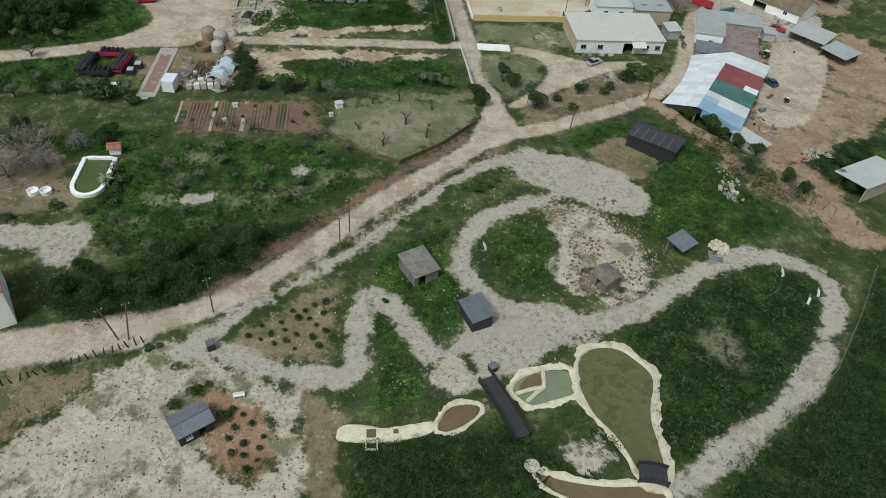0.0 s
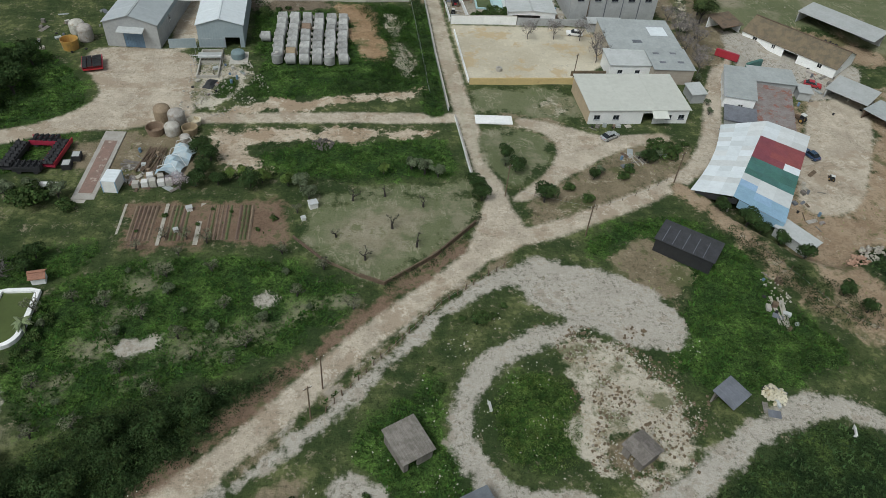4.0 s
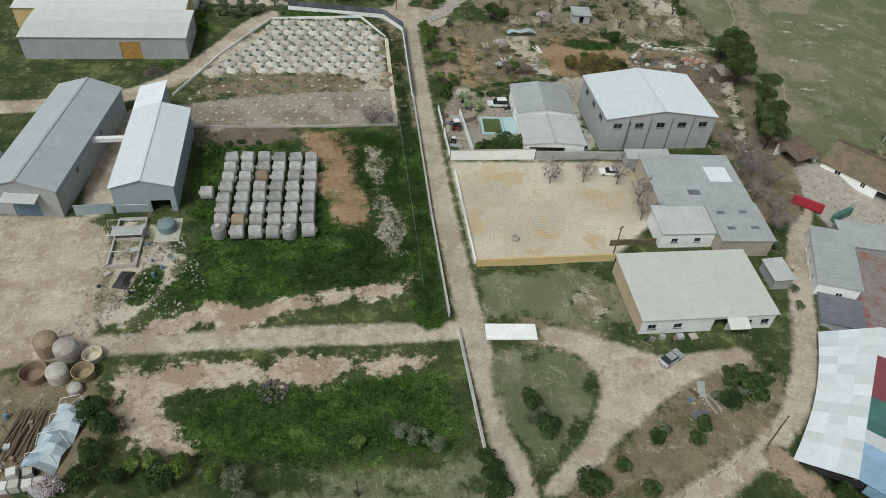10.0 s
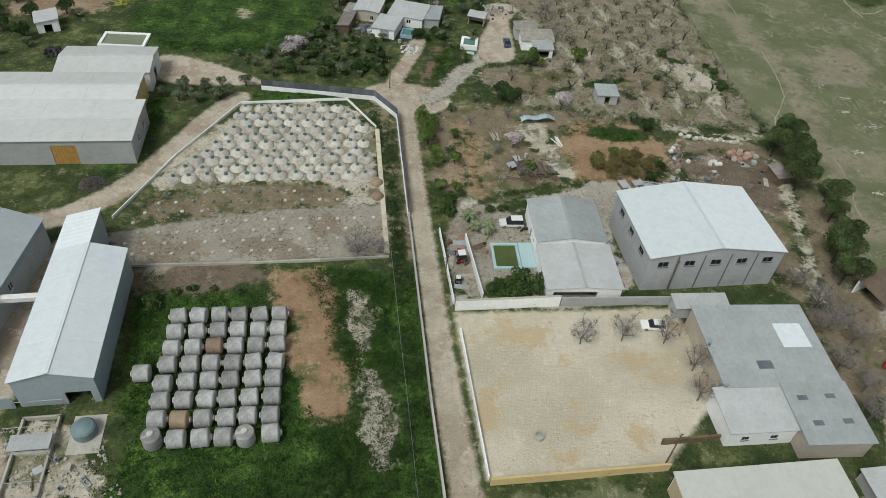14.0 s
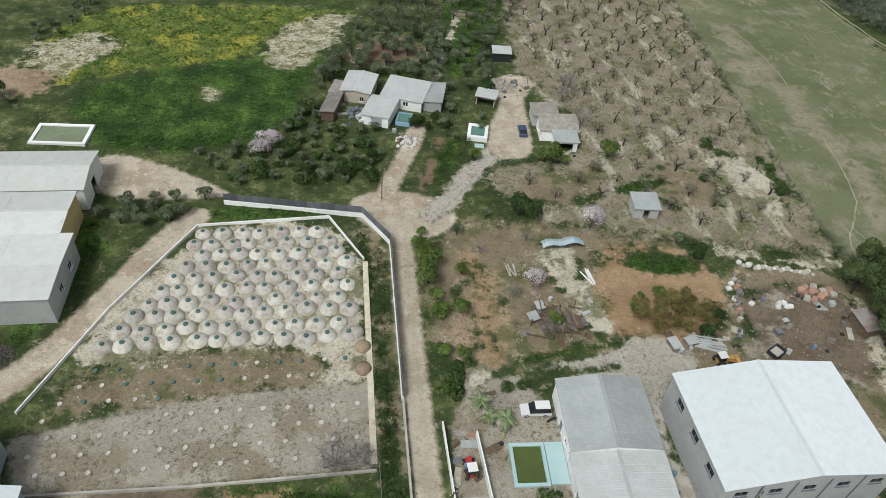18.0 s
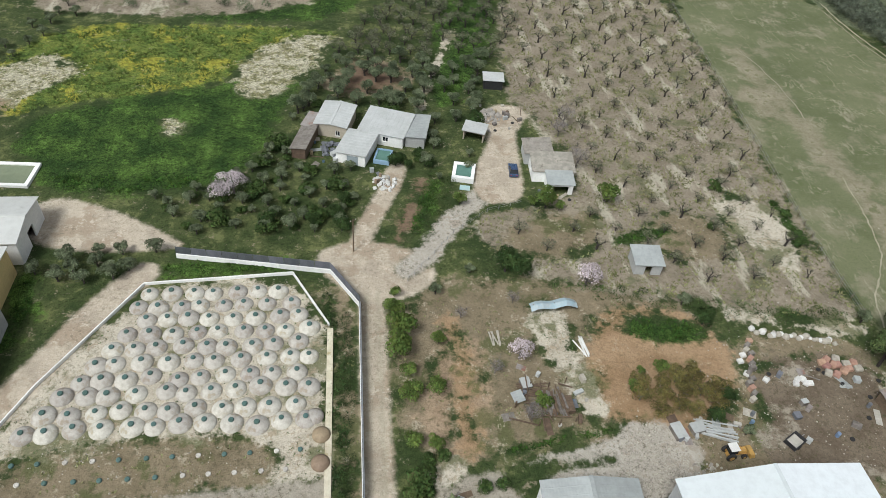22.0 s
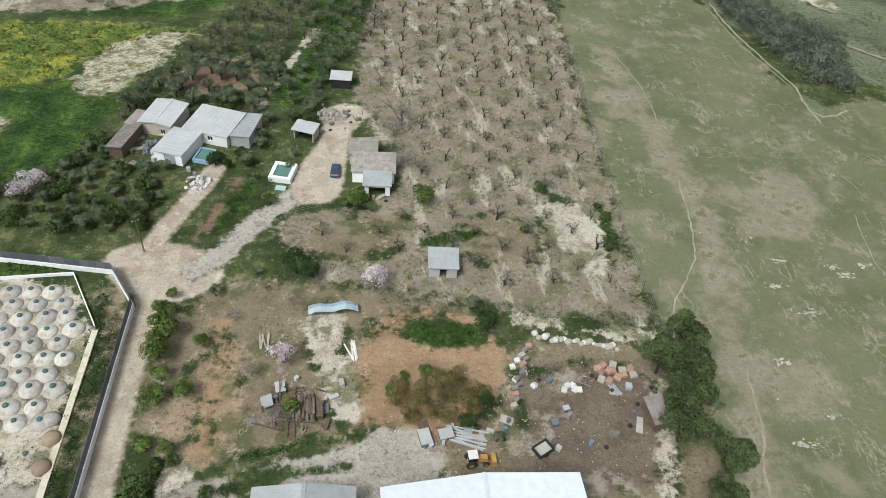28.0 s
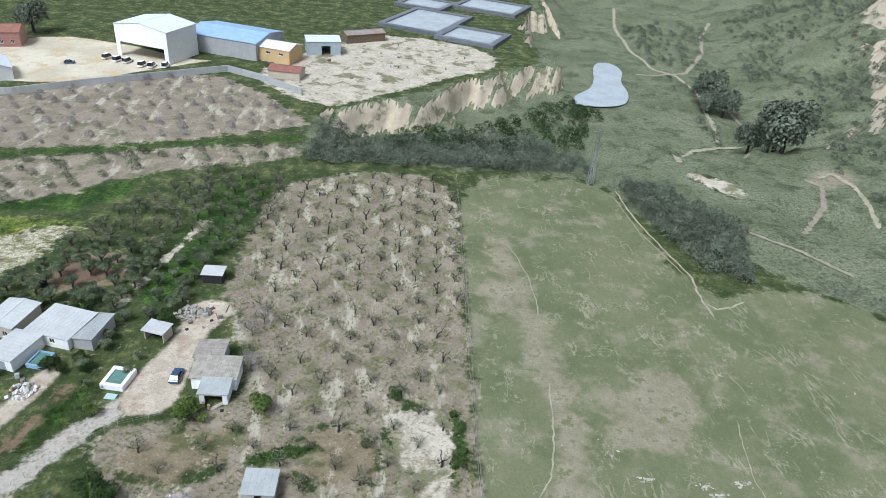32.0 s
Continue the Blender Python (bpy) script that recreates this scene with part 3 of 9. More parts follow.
# the field of buried tanks
patch("sand", (-27, 240), (-23, 252), (-12, 271), (11, 273), (17, 262), (17, 222), (12, 222), (11, 243), (-12, 243))
patch("dry", (-28, 232), (-26, 240), (-10, 243.5), (10, 243), (12, 236), (-10, 234))
patch("concrete", (-31, 229), (-10, 234), (13, 236), (18, 236), (18, 222), (-6, 221), (-28, 221), curve=0)
patch("mud", (-28, 221), (-3, 221), (-2, 216.5), (-8, 214.6), (-27, 213))
patch("road", (-41.5, 192), (-35, 192), (-33, 228), (-42, 228))
patch("lush", (17, 274), (9, 274), (-12, 273), (-8, 278), (14, 276))
patch("road", (-7, 280), (-9, 282), (-20, 289.5), (-34, 295), (-36, 285), (-30, 280), (-18, 279))

strip("lush", 3.0, (-30, 272), (-29, 262), (-35, 246))
strip("road", 5.0, (-13, 274), (-17.5, 268), (-21.6, 259), (-26, 250), (-31, 241), (-40, 233), (-56, 229), (-90, 226))
# houses north of the turn
patch("none", (-17, 294), (-1, 296), (7, 334), (22, 364), (40, 394), (69, 395), (60, 350), (53, 336), (36, 288), (24, 281), (-9, 283))
patch("road", (14, 279), (23, 282), (33, 278.5), (36, 272), (28, 266), (20, 269), (16, 273))
strip("road", 3.8, (22, 276), (22.4, 283), (25, 289), (27, 294), (28.6, 298), (29.5, 302))
strip("gravel", 4.2, (30, 274), (35, 279), (40, 288), (47, 295), (52, 300))
patch("road", (45, 291), (54, 292), (55, 304), (56, 318), (63, 324), (50, 328), (50, 312), (44, 300))
patch("lush", (-34, 295), (-21, 294), (-1, 298), (2, 309), (10, 334), (6, 340), (-8, 332), (-20, 330), (-40, 322), (-48, 315))
patch("weeds", (-50, 318), (-40, 324), (-20, 330), (-6, 335), (12, 352), (19, 362), (-14, 360), (-46, 362), (-60, 340))
patch("straw", (0, 352), (17, 361), (12, 343), (4, 326), (-6, 329), (-6, 341))
patch("straw", (-62, 332), (-49, 346), (-38, 339), (-46, 328), (-56, 322))
patch("straw", (-19, 321), (-13, 320), (-14, 313), (-18, 313))
patch("rust", (-75, 312), (-50, 314), (-52, 328), (-75, 325))
patch("lush", (-18, 382), (20, 388), (27, 393), (18, 366), (-14, 364), (-30, 366))
patch("lush", (33, 284), (30, 282), (33, 296), (38, 300), (36, 290))
strip("tilled", 1.8, (34, 298), (31.4, 290), (29.6, 282))
patch("lush", (37, 324), (46, 328), (56, 352), (63, 388), (48, 392), (40, 350))
strip("sand", 1.4, (36, 324), (38, 333), (44, 354), (47, 362))
patch("dry", (12, 334), (23, 347), (35, 342), (34, 332), (20, 328))
patch("tilled", (16, 335), (23, 343), (31, 340), (31, 334), (21, 331))
# orchards
patch("orchard", (64, 392), (115, 396), (112, 348), (109, 306), (107, 273), (107, 259), (82, 265), (60, 269), (52, 273), (40, 282), (47, 290), (66, 292), (66, 310), (56, 330), (58, 350))
patch("dry", (50, 276), (62, 276), (68, 284), (66, 291), (56, 288), (46, 284))
patch("dry", (76, 276), (90, 274), (92, 284), (84, 290), (76, 286))
patch("sand", (95, 294), (102, 292), (104, 285), (103, 274), (98, 273), (95, 281), (91, 287))
patch("lush", (103, 293), (106, 292), (107, 281), (104, 278))
patch("lush", (70, 283), (82, 285), (80, 281), (66, 279))
patch("orchard", (-60, 404), (-22, 402), (25, 413), (66, 430), (67, 436), (31, 484), (-5, 478), (-37, 455), (-90, 440))
patch("orchard", (-60, 380), (-19, 396), (65, 417), (67, 402), (30, 394), (-5, 366), (-60, 366))
strip("lush", 3.0, (-60, 392), (-19, 399), (25, 412), (66, 420))
patch("yard", (-90, 470), (-60, 530), (-20, 520), (16, 498), (27, 505), (0, 485), (-26, 461))
patch("sand", (70, 447), (88, 462), (120, 490), (150, 512), (140, 545), (95, 560), (75, 540), (34, 486))
# footpaths over the pasture
strip("trodden", 6.0, (113, 226), (115, 237), (117, 245), (119, 254), (121, 264), (124, 277), (126, 292), (125, 305), (125, 319), (122, 335), (123, 353))
patch("trodden", (136, 296), (148, 306), (155, 301), (151, 289), (143, 279), (135, 282), (131, 287))
patch("trodden", (121, 252), (127, 254), (134, 249), (130, 243), (121, 243))
patch("trodden", (113, 335), (122, 340), (124, 325), (118, 318))
patch("sand", (191, 401), (199, 400), (208, 390), (203, 383), (196, 391))
patch("trodden", (232, 400), (246, 408), (250, 394), (238, 390))
# wheel tracks on the lanes
for side in (-0.8, 0.8):
    strip("worn", 0.5, (29 + side, 140), (28 + side, 148), (27 + side, 160), (26 + side, 176), (25 + side, 195), (24.5 + side, 218), (24 + side, 245), (24 + side, 269))

PONDS = {
    "lower": [(33, 66), (39, 66.5), (42, 63), (43.5, 60), (40.5, 54), (40.5, 49), (40, 43), (36.5, 43), (35, 50), (32, 54), (31, 60)],
    "side": [(20.8, 58.6), (22.6, 61), (26, 62.2), (30, 62.4), (30.6, 61.8), (30.6, 58), (30, 57.4), (27, 56.6), (23.6, 55.6), (22.2, 56.8)],
    "upper": [(10, 54), (12, 56.6), (16, 56.8), (16.3, 54.6), (12, 52), (9.8, 52)],
    "curved": [(22, 46), (26, 44.4), (32, 43.2), (36.5, 43.4), (39.5, 42), (38, 38), (32, 39.5), (26, 41.5), (22.5, 44)],
}
SHORES = [rounded(p, True) for p in PONDS.values()]
VALLEY = [(66, 402), (120, 401), (160, 399), (200, 412), (300, 430), (420, 640), (400, 900), (200, 900), (196, 660), (168, 590), (172, 522), (149, 508), (112, 472), (98, 461), (68, 447)]


def swell(v, lo, hi):
    t = np.clip((v - lo) / (hi - lo), 0, 1)
    return t * t * (3 - 2 * t)


# the farm court east of the road lies lower than the road
COURT = [(70.5, 135.5), (78, 146.5), (86, 160), (92, 175), (98, 190), (112, 203), (128, 214), (150, 206), (162, 170), (150, 128), (120, 112), (100, 116), (90, 113), (82, 117), (74, 128)]


def relief(X, Y):
    """The height of the land."""
    X, Y = np.asarray(X, float), np.asarray(Y, float)
    z = 0.12 * np.sin(X * 0.31 + 1.3 * np.sin(Y * 0.17)) * np.cos(Y * 0.27 + X * 0.05)
    near = (X > 5) & (X < 48) & (Y > 34) & (Y < 72)
    if near.any():
        for shore in SHORES:
            z[near] -= 0.9 * swell(depth(shore, None, X[near], Y[near]), -0.3, 1.2)
    low = (X > 68) & (X < 165) & (Y > 110) & (Y < 216)
    if low.any():
        z[low] -= (2.7 - 1.3 * swell(Y[low], 160, 200)) * swell(depth(COURT, None, X[low], Y[low]), 0.0, 5.0)
    if X.size == 1 and Y.max() < 395 and X.max() < 165:
        return z
    v = depth(VALLEY, None, X, Y) + 1.6 * np.sin(X * 0.35 + np.sin(Y * 0.2)) + 1.1 * np.sin(Y * 0.5 - X * 0.8) + 2.0 * np.sin(X * 0.12 + Y * 0.09)
    z = z - 11.0 * swell(v, 0.0, np.where((Y > 436) & (X < 200), 10.0 + 4.0 * np.sin(X * 0.13), 26.0))
    hill = swell(X - 0.25 * (Y - 400), 232, 350)
    z = z + hill * (38 + 7 * np.sin(X * 0.045 + Y * 0.03) + 4 * np.sin(Y * 0.09 - X * 0.03))
    z = z + 0.9 * swell(X, 170, 230) * np.sin(X * 0.11 + 2 * np.sin(Y * 0.05)) * np.cos(Y * 0.085)
    z = z + 60 * swell(Y, 640, 1100) * swell(X, 120, 300) + 25 * swell(Y, 900, 2200)
    return z


def ground_z(x, y):
    return float(relief(np.array([x]), np.array([y]))[0])


def make_ground():
    grow = lambda a, n, k: [a * k ** i for i in range(n)]
    xs = sorted({*np.arange(-110, 200, 1.0), *np.arange(200, 340, 2.5), *[-110 - v for v in np.cumsum(grow(2, 26, 1.22))], *[340 + v for v in np.cumsum(grow(4, 24, 1.25))]})
    ys = sorted({*np.arange(16, 400, 1.0), *np.arange(400, 600, 2.0), *[16 - v for v in np.cumsum(grow(2, 22, 1.28))], *[600 + v for v in np.cumsum(grow(3, 26, 1.22))]})
    X, Y = np.meshgrid(np.array(xs), np.array(ys))
    nx, ny = X.shape[1], X.shape[0]
    flat = np.stack([X.ravel(), Y.ravel(), relief(X, Y).ravel()], 1)
    me = bpy.data.meshes.new("ground")
    i = np.arange(nx * ny).reshape(ny, nx)
    quads = np.stack([i[:-1, :-1], i[:-1, 1:], i[1:, 1:], i[1:, :-1]], -1).reshape(-1, 4)
    me.vertices.add(nx * ny)
    me.vertices.foreach_set("co", flat.ravel())
    me.loops.add(quads.size)
    me.loops.foreach_set("vertex_index", quads.ravel())
    me.polygons.add(len(quads))
    me.polygons.foreach_set("loop_start", np.arange(len(quads)) * 4)
    me.polygons.foreach_set("use_smooth", np.ones(len(quads), bool))
    me.update()
    for c, v in cover_depths(X.ravel(), Y.ravel()).items():
        me.attributes.new(c, "FLOAT", "POINT").data.foreach_set("value", v)
    return me


def ground_material():
    m = bpy.data.materials.new("land")
    m.use_nodes = True
    nt = m.node_tree
    bs = nt.nodes["Principled BSDF"]
    co = nt.nodes.new("ShaderNodeNewGeometry").outputs["Position"]
    n20, n6, n2 = grain(nt, co, 0.05, 5), grain(nt, co, 0.17, 6, 0.65), grain(nt, co, 0.6, 5, 0.7)
    n05, fine = grain(nt, co, 2.0, 4, 0.7), grain(nt, co, 6.0, 3, 0.7)
    clusters = grain(nt, co, 0.11, 10, 0.66)
    furrow = grain(nt, co, 0.22, 6, 0.65, (1.0, 0.3, 1.0), 38)
    off = lambda v, k: calc(nt, "MULTIPLY", calc(nt, "SUBTRACT", v, 0.5), k)
    ragged = calc(nt, "ADD", off(n2, 5.0), off(n05, 1.8))
    soft = calc(nt, "ADD", calc(nt, "ADD", off(n6, 13.0), off(clusters, 6.0)), ragged)
    bold = calc(nt, "ADD", calc(nt, "ADD", off(n6, 8.0), off(clusters, 7.0)), ragged)
    patchy = calc(nt, "MULTIPLY_ADD", n2, 0.45, calc(nt, "MULTIPLY", n6, 0.55))
    drift = calc(nt, "MULTIPLY_ADD", n05, 0.3, calc(nt, "MULTIPLY", grain(nt, co, 0.33, 6, 0.75), 0.7))
    # trodden lines wander where a broad noise passes its middle
    wander = grain(nt, co, 0.045, 3, 0.5, (1.0, 0.55, 1.0), 12)
    wander = calc(nt, "ABSOLUTE", calc(nt, "SUBTRACT", wander, 0.5), 0.0)
    paths = calc(nt, "MULTIPLY", step(nt, wander, 0.002, 0.007, 1.0, 0.0), step(nt, n6, 0.5, 0.6))

    # single weeds and stones on bare ground, gathered where a broader noise is high
    crumbs = calc(nt, "MULTIPLY", step(nt, grain(nt, co, 1.25, 9, 0.8), 0.515, 0.58), step(nt, grain(nt, co, 0.14, 7, 0.7), 0.42, 0.55, 0.12, 1.0))
    chips = calc(nt, "MULTIPLY", step(nt, grain(nt, co, 2.2, 5, 0.8), 0.57, 0.63), step(nt, grain(nt, co, 0.21, 5, 0.7), 0.42, 0.6, 0.1, 1.0))

    def tones(dark, lite, spots=None, at=0.56, by=patchy, coarse=n6, rough=0.75, spots2=None, at2=0.56, by2=drift, blur=0.06, lift=1.35, crumb=0.0):
        col = mix(nt, step(nt, coarse, 0.36, 0.64), dark, lite)
        # dark specks: mottled soil, and painted shade between weeds on green covers
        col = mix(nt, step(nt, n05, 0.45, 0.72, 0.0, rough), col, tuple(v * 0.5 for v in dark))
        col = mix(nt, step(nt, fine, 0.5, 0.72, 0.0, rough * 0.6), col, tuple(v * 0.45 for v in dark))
        col = mix(nt, step(nt, n2, 0.54, 0.72, 0.0, 0.4), col, tuple(min(1, v * lift) for v in lite))
        if spots:
            col = mix(nt, step(nt, by, at - blur / 3, at + blur, 0.0, 0.85), col, spots)
        if spots2:
            col = mix(nt, step(nt, by2, at2 - blur / 3, at2 + blur, 0.0, 0.85), col, spots2)
        if crumb:
            col = mix(nt, calc(nt, "MULTIPLY", crumbs, crumb), col, (0.075, 0.072, 0.04))
            col = mix(nt, calc(nt, "MULTIPLY", chips, crumb * 0.7), col, tuple(min(0.75, v * 1.45) for v in lite))
        return col

    green, deep = (0.068, 0.122, 0.027), (0.024, 0.053, 0.013)
    tan, pale = (0.27, 0.235, 0.165), (0.46, 0.42, 0.33)
    weed = (0.085, 0.105, 0.042)
    pasture = tones((0.126, 0.145, 0.074), (0.17, 0.184, 0.102), (0.245, 0.232, 0.16), 0.535, clusters, n20, 0.33, (0.105, 0.134, 0.058), 0.55, patchy, 0.12, 1.22)
    pasture = mix(nt, step(nt, drift, 0.54, 0.72, 0.0, 0.7), pasture, (0.27, 0.25, 0.175))
    pasture = mix(nt, calc(nt, "MULTIPLY", paths, 0.4), pasture, (0.34, 0.315, 0.23))
    for size, stretch, turn, wide in ((0.07, (1.0, 0.3, 1.0), 16, 0.010), (0.09, (1.0, 0.35, 1.0), -34, 0.009), (0.12, (0.5, 1.0, 1.0), 8, 0.008)):
        # dry stalks in long thin drifts
        line = calc(nt, "ABSOLUTE", calc(nt, "SUBTRACT", grain(nt, co, size, 5, 0.62, stretch, turn), 0.5), 0.0)
        line = calc(nt, "MULTIPLY", step(nt, line, wide * 0.3, wide, 1.0, 0.0), step(nt, calc(nt, "MULTIPLY_ADD", n05, 0.4, n6), 0.66, 0.80))
        pasture = mix(nt, calc(nt, "MULTIPLY", line, 0.48), pasture, (0.36, 0.335, 0.25))
    looks = {
        "meadow": (pasture, soft),
        # far valley green, paled and greyed in place of distance haze
        "vale": (tones((0.128, 0.152, 0.088), (0.19, 0.21, 0.135), (0.085, 0.105, 0.06), 0.545, clusters, n20, 0.4, (0.27, 0.25, 0.18), 0.6), soft),
        "weeds": (tones((0.09, 0.145, 0.034), (0.18, 0.215, 0.05), (0.31, 0.30, 0.05), 0.52, clusters, n6, 0.7, (0.36, 0.34, 0.24), 0.585), soft),
        "straw": (tones((0.18, 0.18, 0.085), (0.26, 0.245, 0.14), (0.12, 0.15, 0.05), 0.54, patchy, n6, 0.6, (0.50, 0.47, 0.36), 0.47), calc(nt, "MULTIPLY", soft, 1.6)),
        "orchard": (tones((0.225, 0.192, 0.146), (0.305, 0.266, 0.205), (0.45, 0.42, 0.335), 0.555, furrow, n6, 0.4, (0.135, 0.14, 0.075), 0.565, clusters, 0.07, 1.3, crumb=0.55), soft),
        "lush": (tones(deep, green, (0.085, 0.155, 0.032), 0.55, patchy, n6, 0.85, (0.17, 0.17, 0.085), 0.635, drift, 0.05, 1.5), soft),
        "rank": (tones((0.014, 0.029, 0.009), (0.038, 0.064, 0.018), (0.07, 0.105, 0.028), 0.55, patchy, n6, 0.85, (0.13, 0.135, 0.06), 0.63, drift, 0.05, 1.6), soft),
        "mud": (tones((0.135, 0.106, 0.077), (0.20, 0.162, 0.12), (0.37, 0.335, 0.27), 0.57, clusters, n6, 0.45, (0.10, 0.11, 0.05), 0.60, crumb=0.6), soft),
        "dry": (tones((0.185, 0.152, 0.098), (0.26, 0.215, 0.146), (0.095, 0.11, 0.045), 0.55, clusters, n6, 0.5, (0.42, 0.375, 0.285), 0.56, crumb=0.5), soft),
        "tilled": (tones((0.17, 0.115, 0.08), (0.22, 0.155, 0.11), (0.1, 0.11, 0.05), 0.56, patchy, n6, 0.5), soft),
        "rust": (tones((0.28, 0.203, 0.135), (0.385, 0.295, 0.205), (0.12, 0.12, 0.055), 0.56, clusters, n6, 0.45, pale, 0.57, crumb=0.5), soft),
        "ochre": (tones((0.27, 0.178, 0.102), (0.375, 0.262, 0.162), (0.13, 0.13, 0.055), 0.57, clusters, n6, 0.4, (0.45, 0.36, 0.25), 0.57, crumb=0.3), soft),
        "sand": (tones((0.45, 0.405, 0.325), (0.57, 0.525, 0.435), (0.13, 0.14, 0.065), 0.53, clusters, n6, 0.35, (0.36, 0.30, 0.215), 0.54, crumb=0.45), bold),
        "bare": (tones((0.42, 0.34, 0.255), (0.54, 0.455, 0.355), (0.34, 0.255, 0.175), 0.51, clusters, n6, 0.35, (0.60, 0.54, 0.44), 0.54, crumb=0.6), calc(nt, "MULTIPLY", bold, 1.1)),
        "concrete": (tones((0.32, 0.29, 0.24), (0.39, 0.36, 0.30), (0.25, 0.21, 0.155), 0.52, clusters, n6, 0.4, (0.15, 0.15, 0.08), 0.56, crumb=0.7), calc(nt, "MULTIPLY", ragged, 0.7)),
        "gravel": (tones((0.405, 0.375, 0.325), (0.49, 0.46, 0.405), (0.34, 0.30, 0.245), 0.53, patchy, n6, 0.3, (0.19, 0.18, 0.115), 0.60, crumb=0.6), calc(nt, "MULTIPLY", bold, 0.7)),
        "yard": (tones((0.49, 0.44, 0.335), (0.63, 0.58, 0.46), (0.50, 0.39, 0.235), 0.545, clusters, n20, 0.2, (0.42, 0.39, 0.32), 0.57), calc(nt, "MULTIPLY", ragged, 0.3)),
        "road": (tones((0.43, 0.37, 0.295), (0.55, 0.485, 0.39), (0.37, 0.30, 0.225), 0.51, clusters, n6, 0.32, (0.61, 0.55, 0.455), 0.55, crumb=0.35), calc(nt, "MULTIPLY", ragged, 0.4)),
        "trodden": (tones((0.26, 0.228, 0.16), (0.345, 0.31, 0.235), (0.14, 0.145, 0.07), 0.55, patchy, n6, 0.45), calc(nt, "MULTIPLY", soft, 1.3)),
        "worn": (tones((0.34, 0.31, 0.23), (0.42, 0.39, 0.30), None, coarse=n6, rough=0.3), calc(nt, "ADD", off(n2, 2.0), 0.15)),
    }
    col = tones((0.036, 0.058, 0.02), (0.095, 0.115, 0.045), (0.15, 0.165, 0.07), 0.54, patchy, n6, 0.8, tan, 0.57)
    tuft_shade = calc(nt, "MULTIPLY", step(nt, grain(nt, co, 1.1, 8, 0.8), 0.36, 0.56, 0.42, 1.14), step(nt, grain(nt, co, 3.6, 4, 0.8), 0.34, 0.66, 0.52, 1.45))
    for c in COVERS[1:]:
        a = nt.nodes.new("ShaderNodeAttribute")
        a.attribute_name = c
        look_of, edge = looks[c]
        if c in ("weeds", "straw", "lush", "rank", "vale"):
            # painted shade between the tufts, with their tips paler
            shaded = nt.nodes.new("ShaderNodeHueSaturation")
            nt.links.new(look_of, shaded.inputs["Color"])
            nt.links.new(tuft_shade, shaded.inputs["Value"])
            look_of = shaded.outputs[0]
        wide = 1.2 if c in ("road", "bare", "concrete", "yard", "gravel", "sand", "worn") else 5.0 if c == "trodden" else 2.2
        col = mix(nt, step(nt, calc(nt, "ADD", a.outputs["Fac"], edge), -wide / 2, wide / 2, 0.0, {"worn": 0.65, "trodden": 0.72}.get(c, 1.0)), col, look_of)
    # bare earth on the steep slopes
    slope = nt.nodes.new("ShaderNodeSeparateXYZ")
    nt.links.new(nt.nodes.new("ShaderNodeNewGeometry").outputs["True Normal"], slope.inputs[0])
    steep = step(nt, calc(nt, "MULTIPLY_ADD", calc(nt, "SUBTRACT", n6, 0.5), 0.5, slope.outputs[2]), 0.62, 0.74, 1.0, 0.0)
    col = mix(nt, steep, col, tones((0.42, 0.36, 0.27), (0.52, 0.455, 0.35), (0.16, 0.165, 0.09), 0.55, clusters, rough=0.3))
    nt.links.new(col, bs.inputs["Base Color"])
    bs.inputs["Roughness"].default_value = 0.97
    bs.inputs["Specular IOR Level"].default_value = 0.15
    b = nt.nodes.new("ShaderNodeBump")
    b.inputs["Strength"].default_value, b.inputs["Distance"].default_value = 0.7, 0.25
    nt.links.new(calc(nt, "MULTIPLY_ADD", fine, 0.4, n05), b.inputs["Height"])
    nt.links.new(b.outputs[0], bs.inputs["Normal"])
    return m


ground_mesh = make_ground()
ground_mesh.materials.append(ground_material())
tagged(new("ground", ground_mesh), "rough farmland of weeds, bare soil and dirt tracks", "ground", kind="structure")

# ---- footpaths: thin bare lines trodden into the grass ----
PATH = mat("trodden_earth", (0.36, 0.33, 0.245), (0.27, 0.25, 0.175), 0.3, 0.97, bump=0.3, stain=(0.20, 0.20, 0.115), stain_at=0.58)


def footpath(label, width, *pts, seed=1):
    """A narrow path of uneven width laid over the land."""
    g = random.Random(seed)
    fine = []
    for (ax, ay), (bx, by) in zip(pts, pts[1:]):
        n = max(1, int(math.hypot(bx - ax, by - ay) / 1.2))
        fine += [(ax + (bx - ax) * i / n, ay + (by - ay) * i / n) for i in range(n)]
    line = rounded([(x + g.gauss(0, 0.12), y + g.gauss(0, 0.12)) for x, y in fine] + [pts[-1]], False, 1)
    s = Shape()
    for i, (x, y) in enumerate(line):
        (ax, ay), (bx, by) = line[max(0, i - 1)], line[min(len(line) - 1, i + 1)]
        k = math.hypot(bx - ax, by - ay) or 1.0
        taper = min(1.0, 0.25 + 0.25 * i, 0.25 + 0.25 * (len(line) - 1 - i))
        for side in (-1, 1):
            w = width * 0.5 * taper * g.uniform(0.45, 1.3)
            px, py = x - side * w * (by - ay) / k, y + side * w * (bx - ax) / k
            s.v.append((px, py, ground_z(px, py) + 0.03 + (0.25 if y > 400 or x > 195 else 0.0)))
    s.f = [(2 * i, 2 * i + 2, 2 * i + 3, 2 * i + 1) for i in range(len(line) - 1)]
    tagged(new("footpath", s.mesh("footpath", PATH, True)), label, "path", kind="structure")


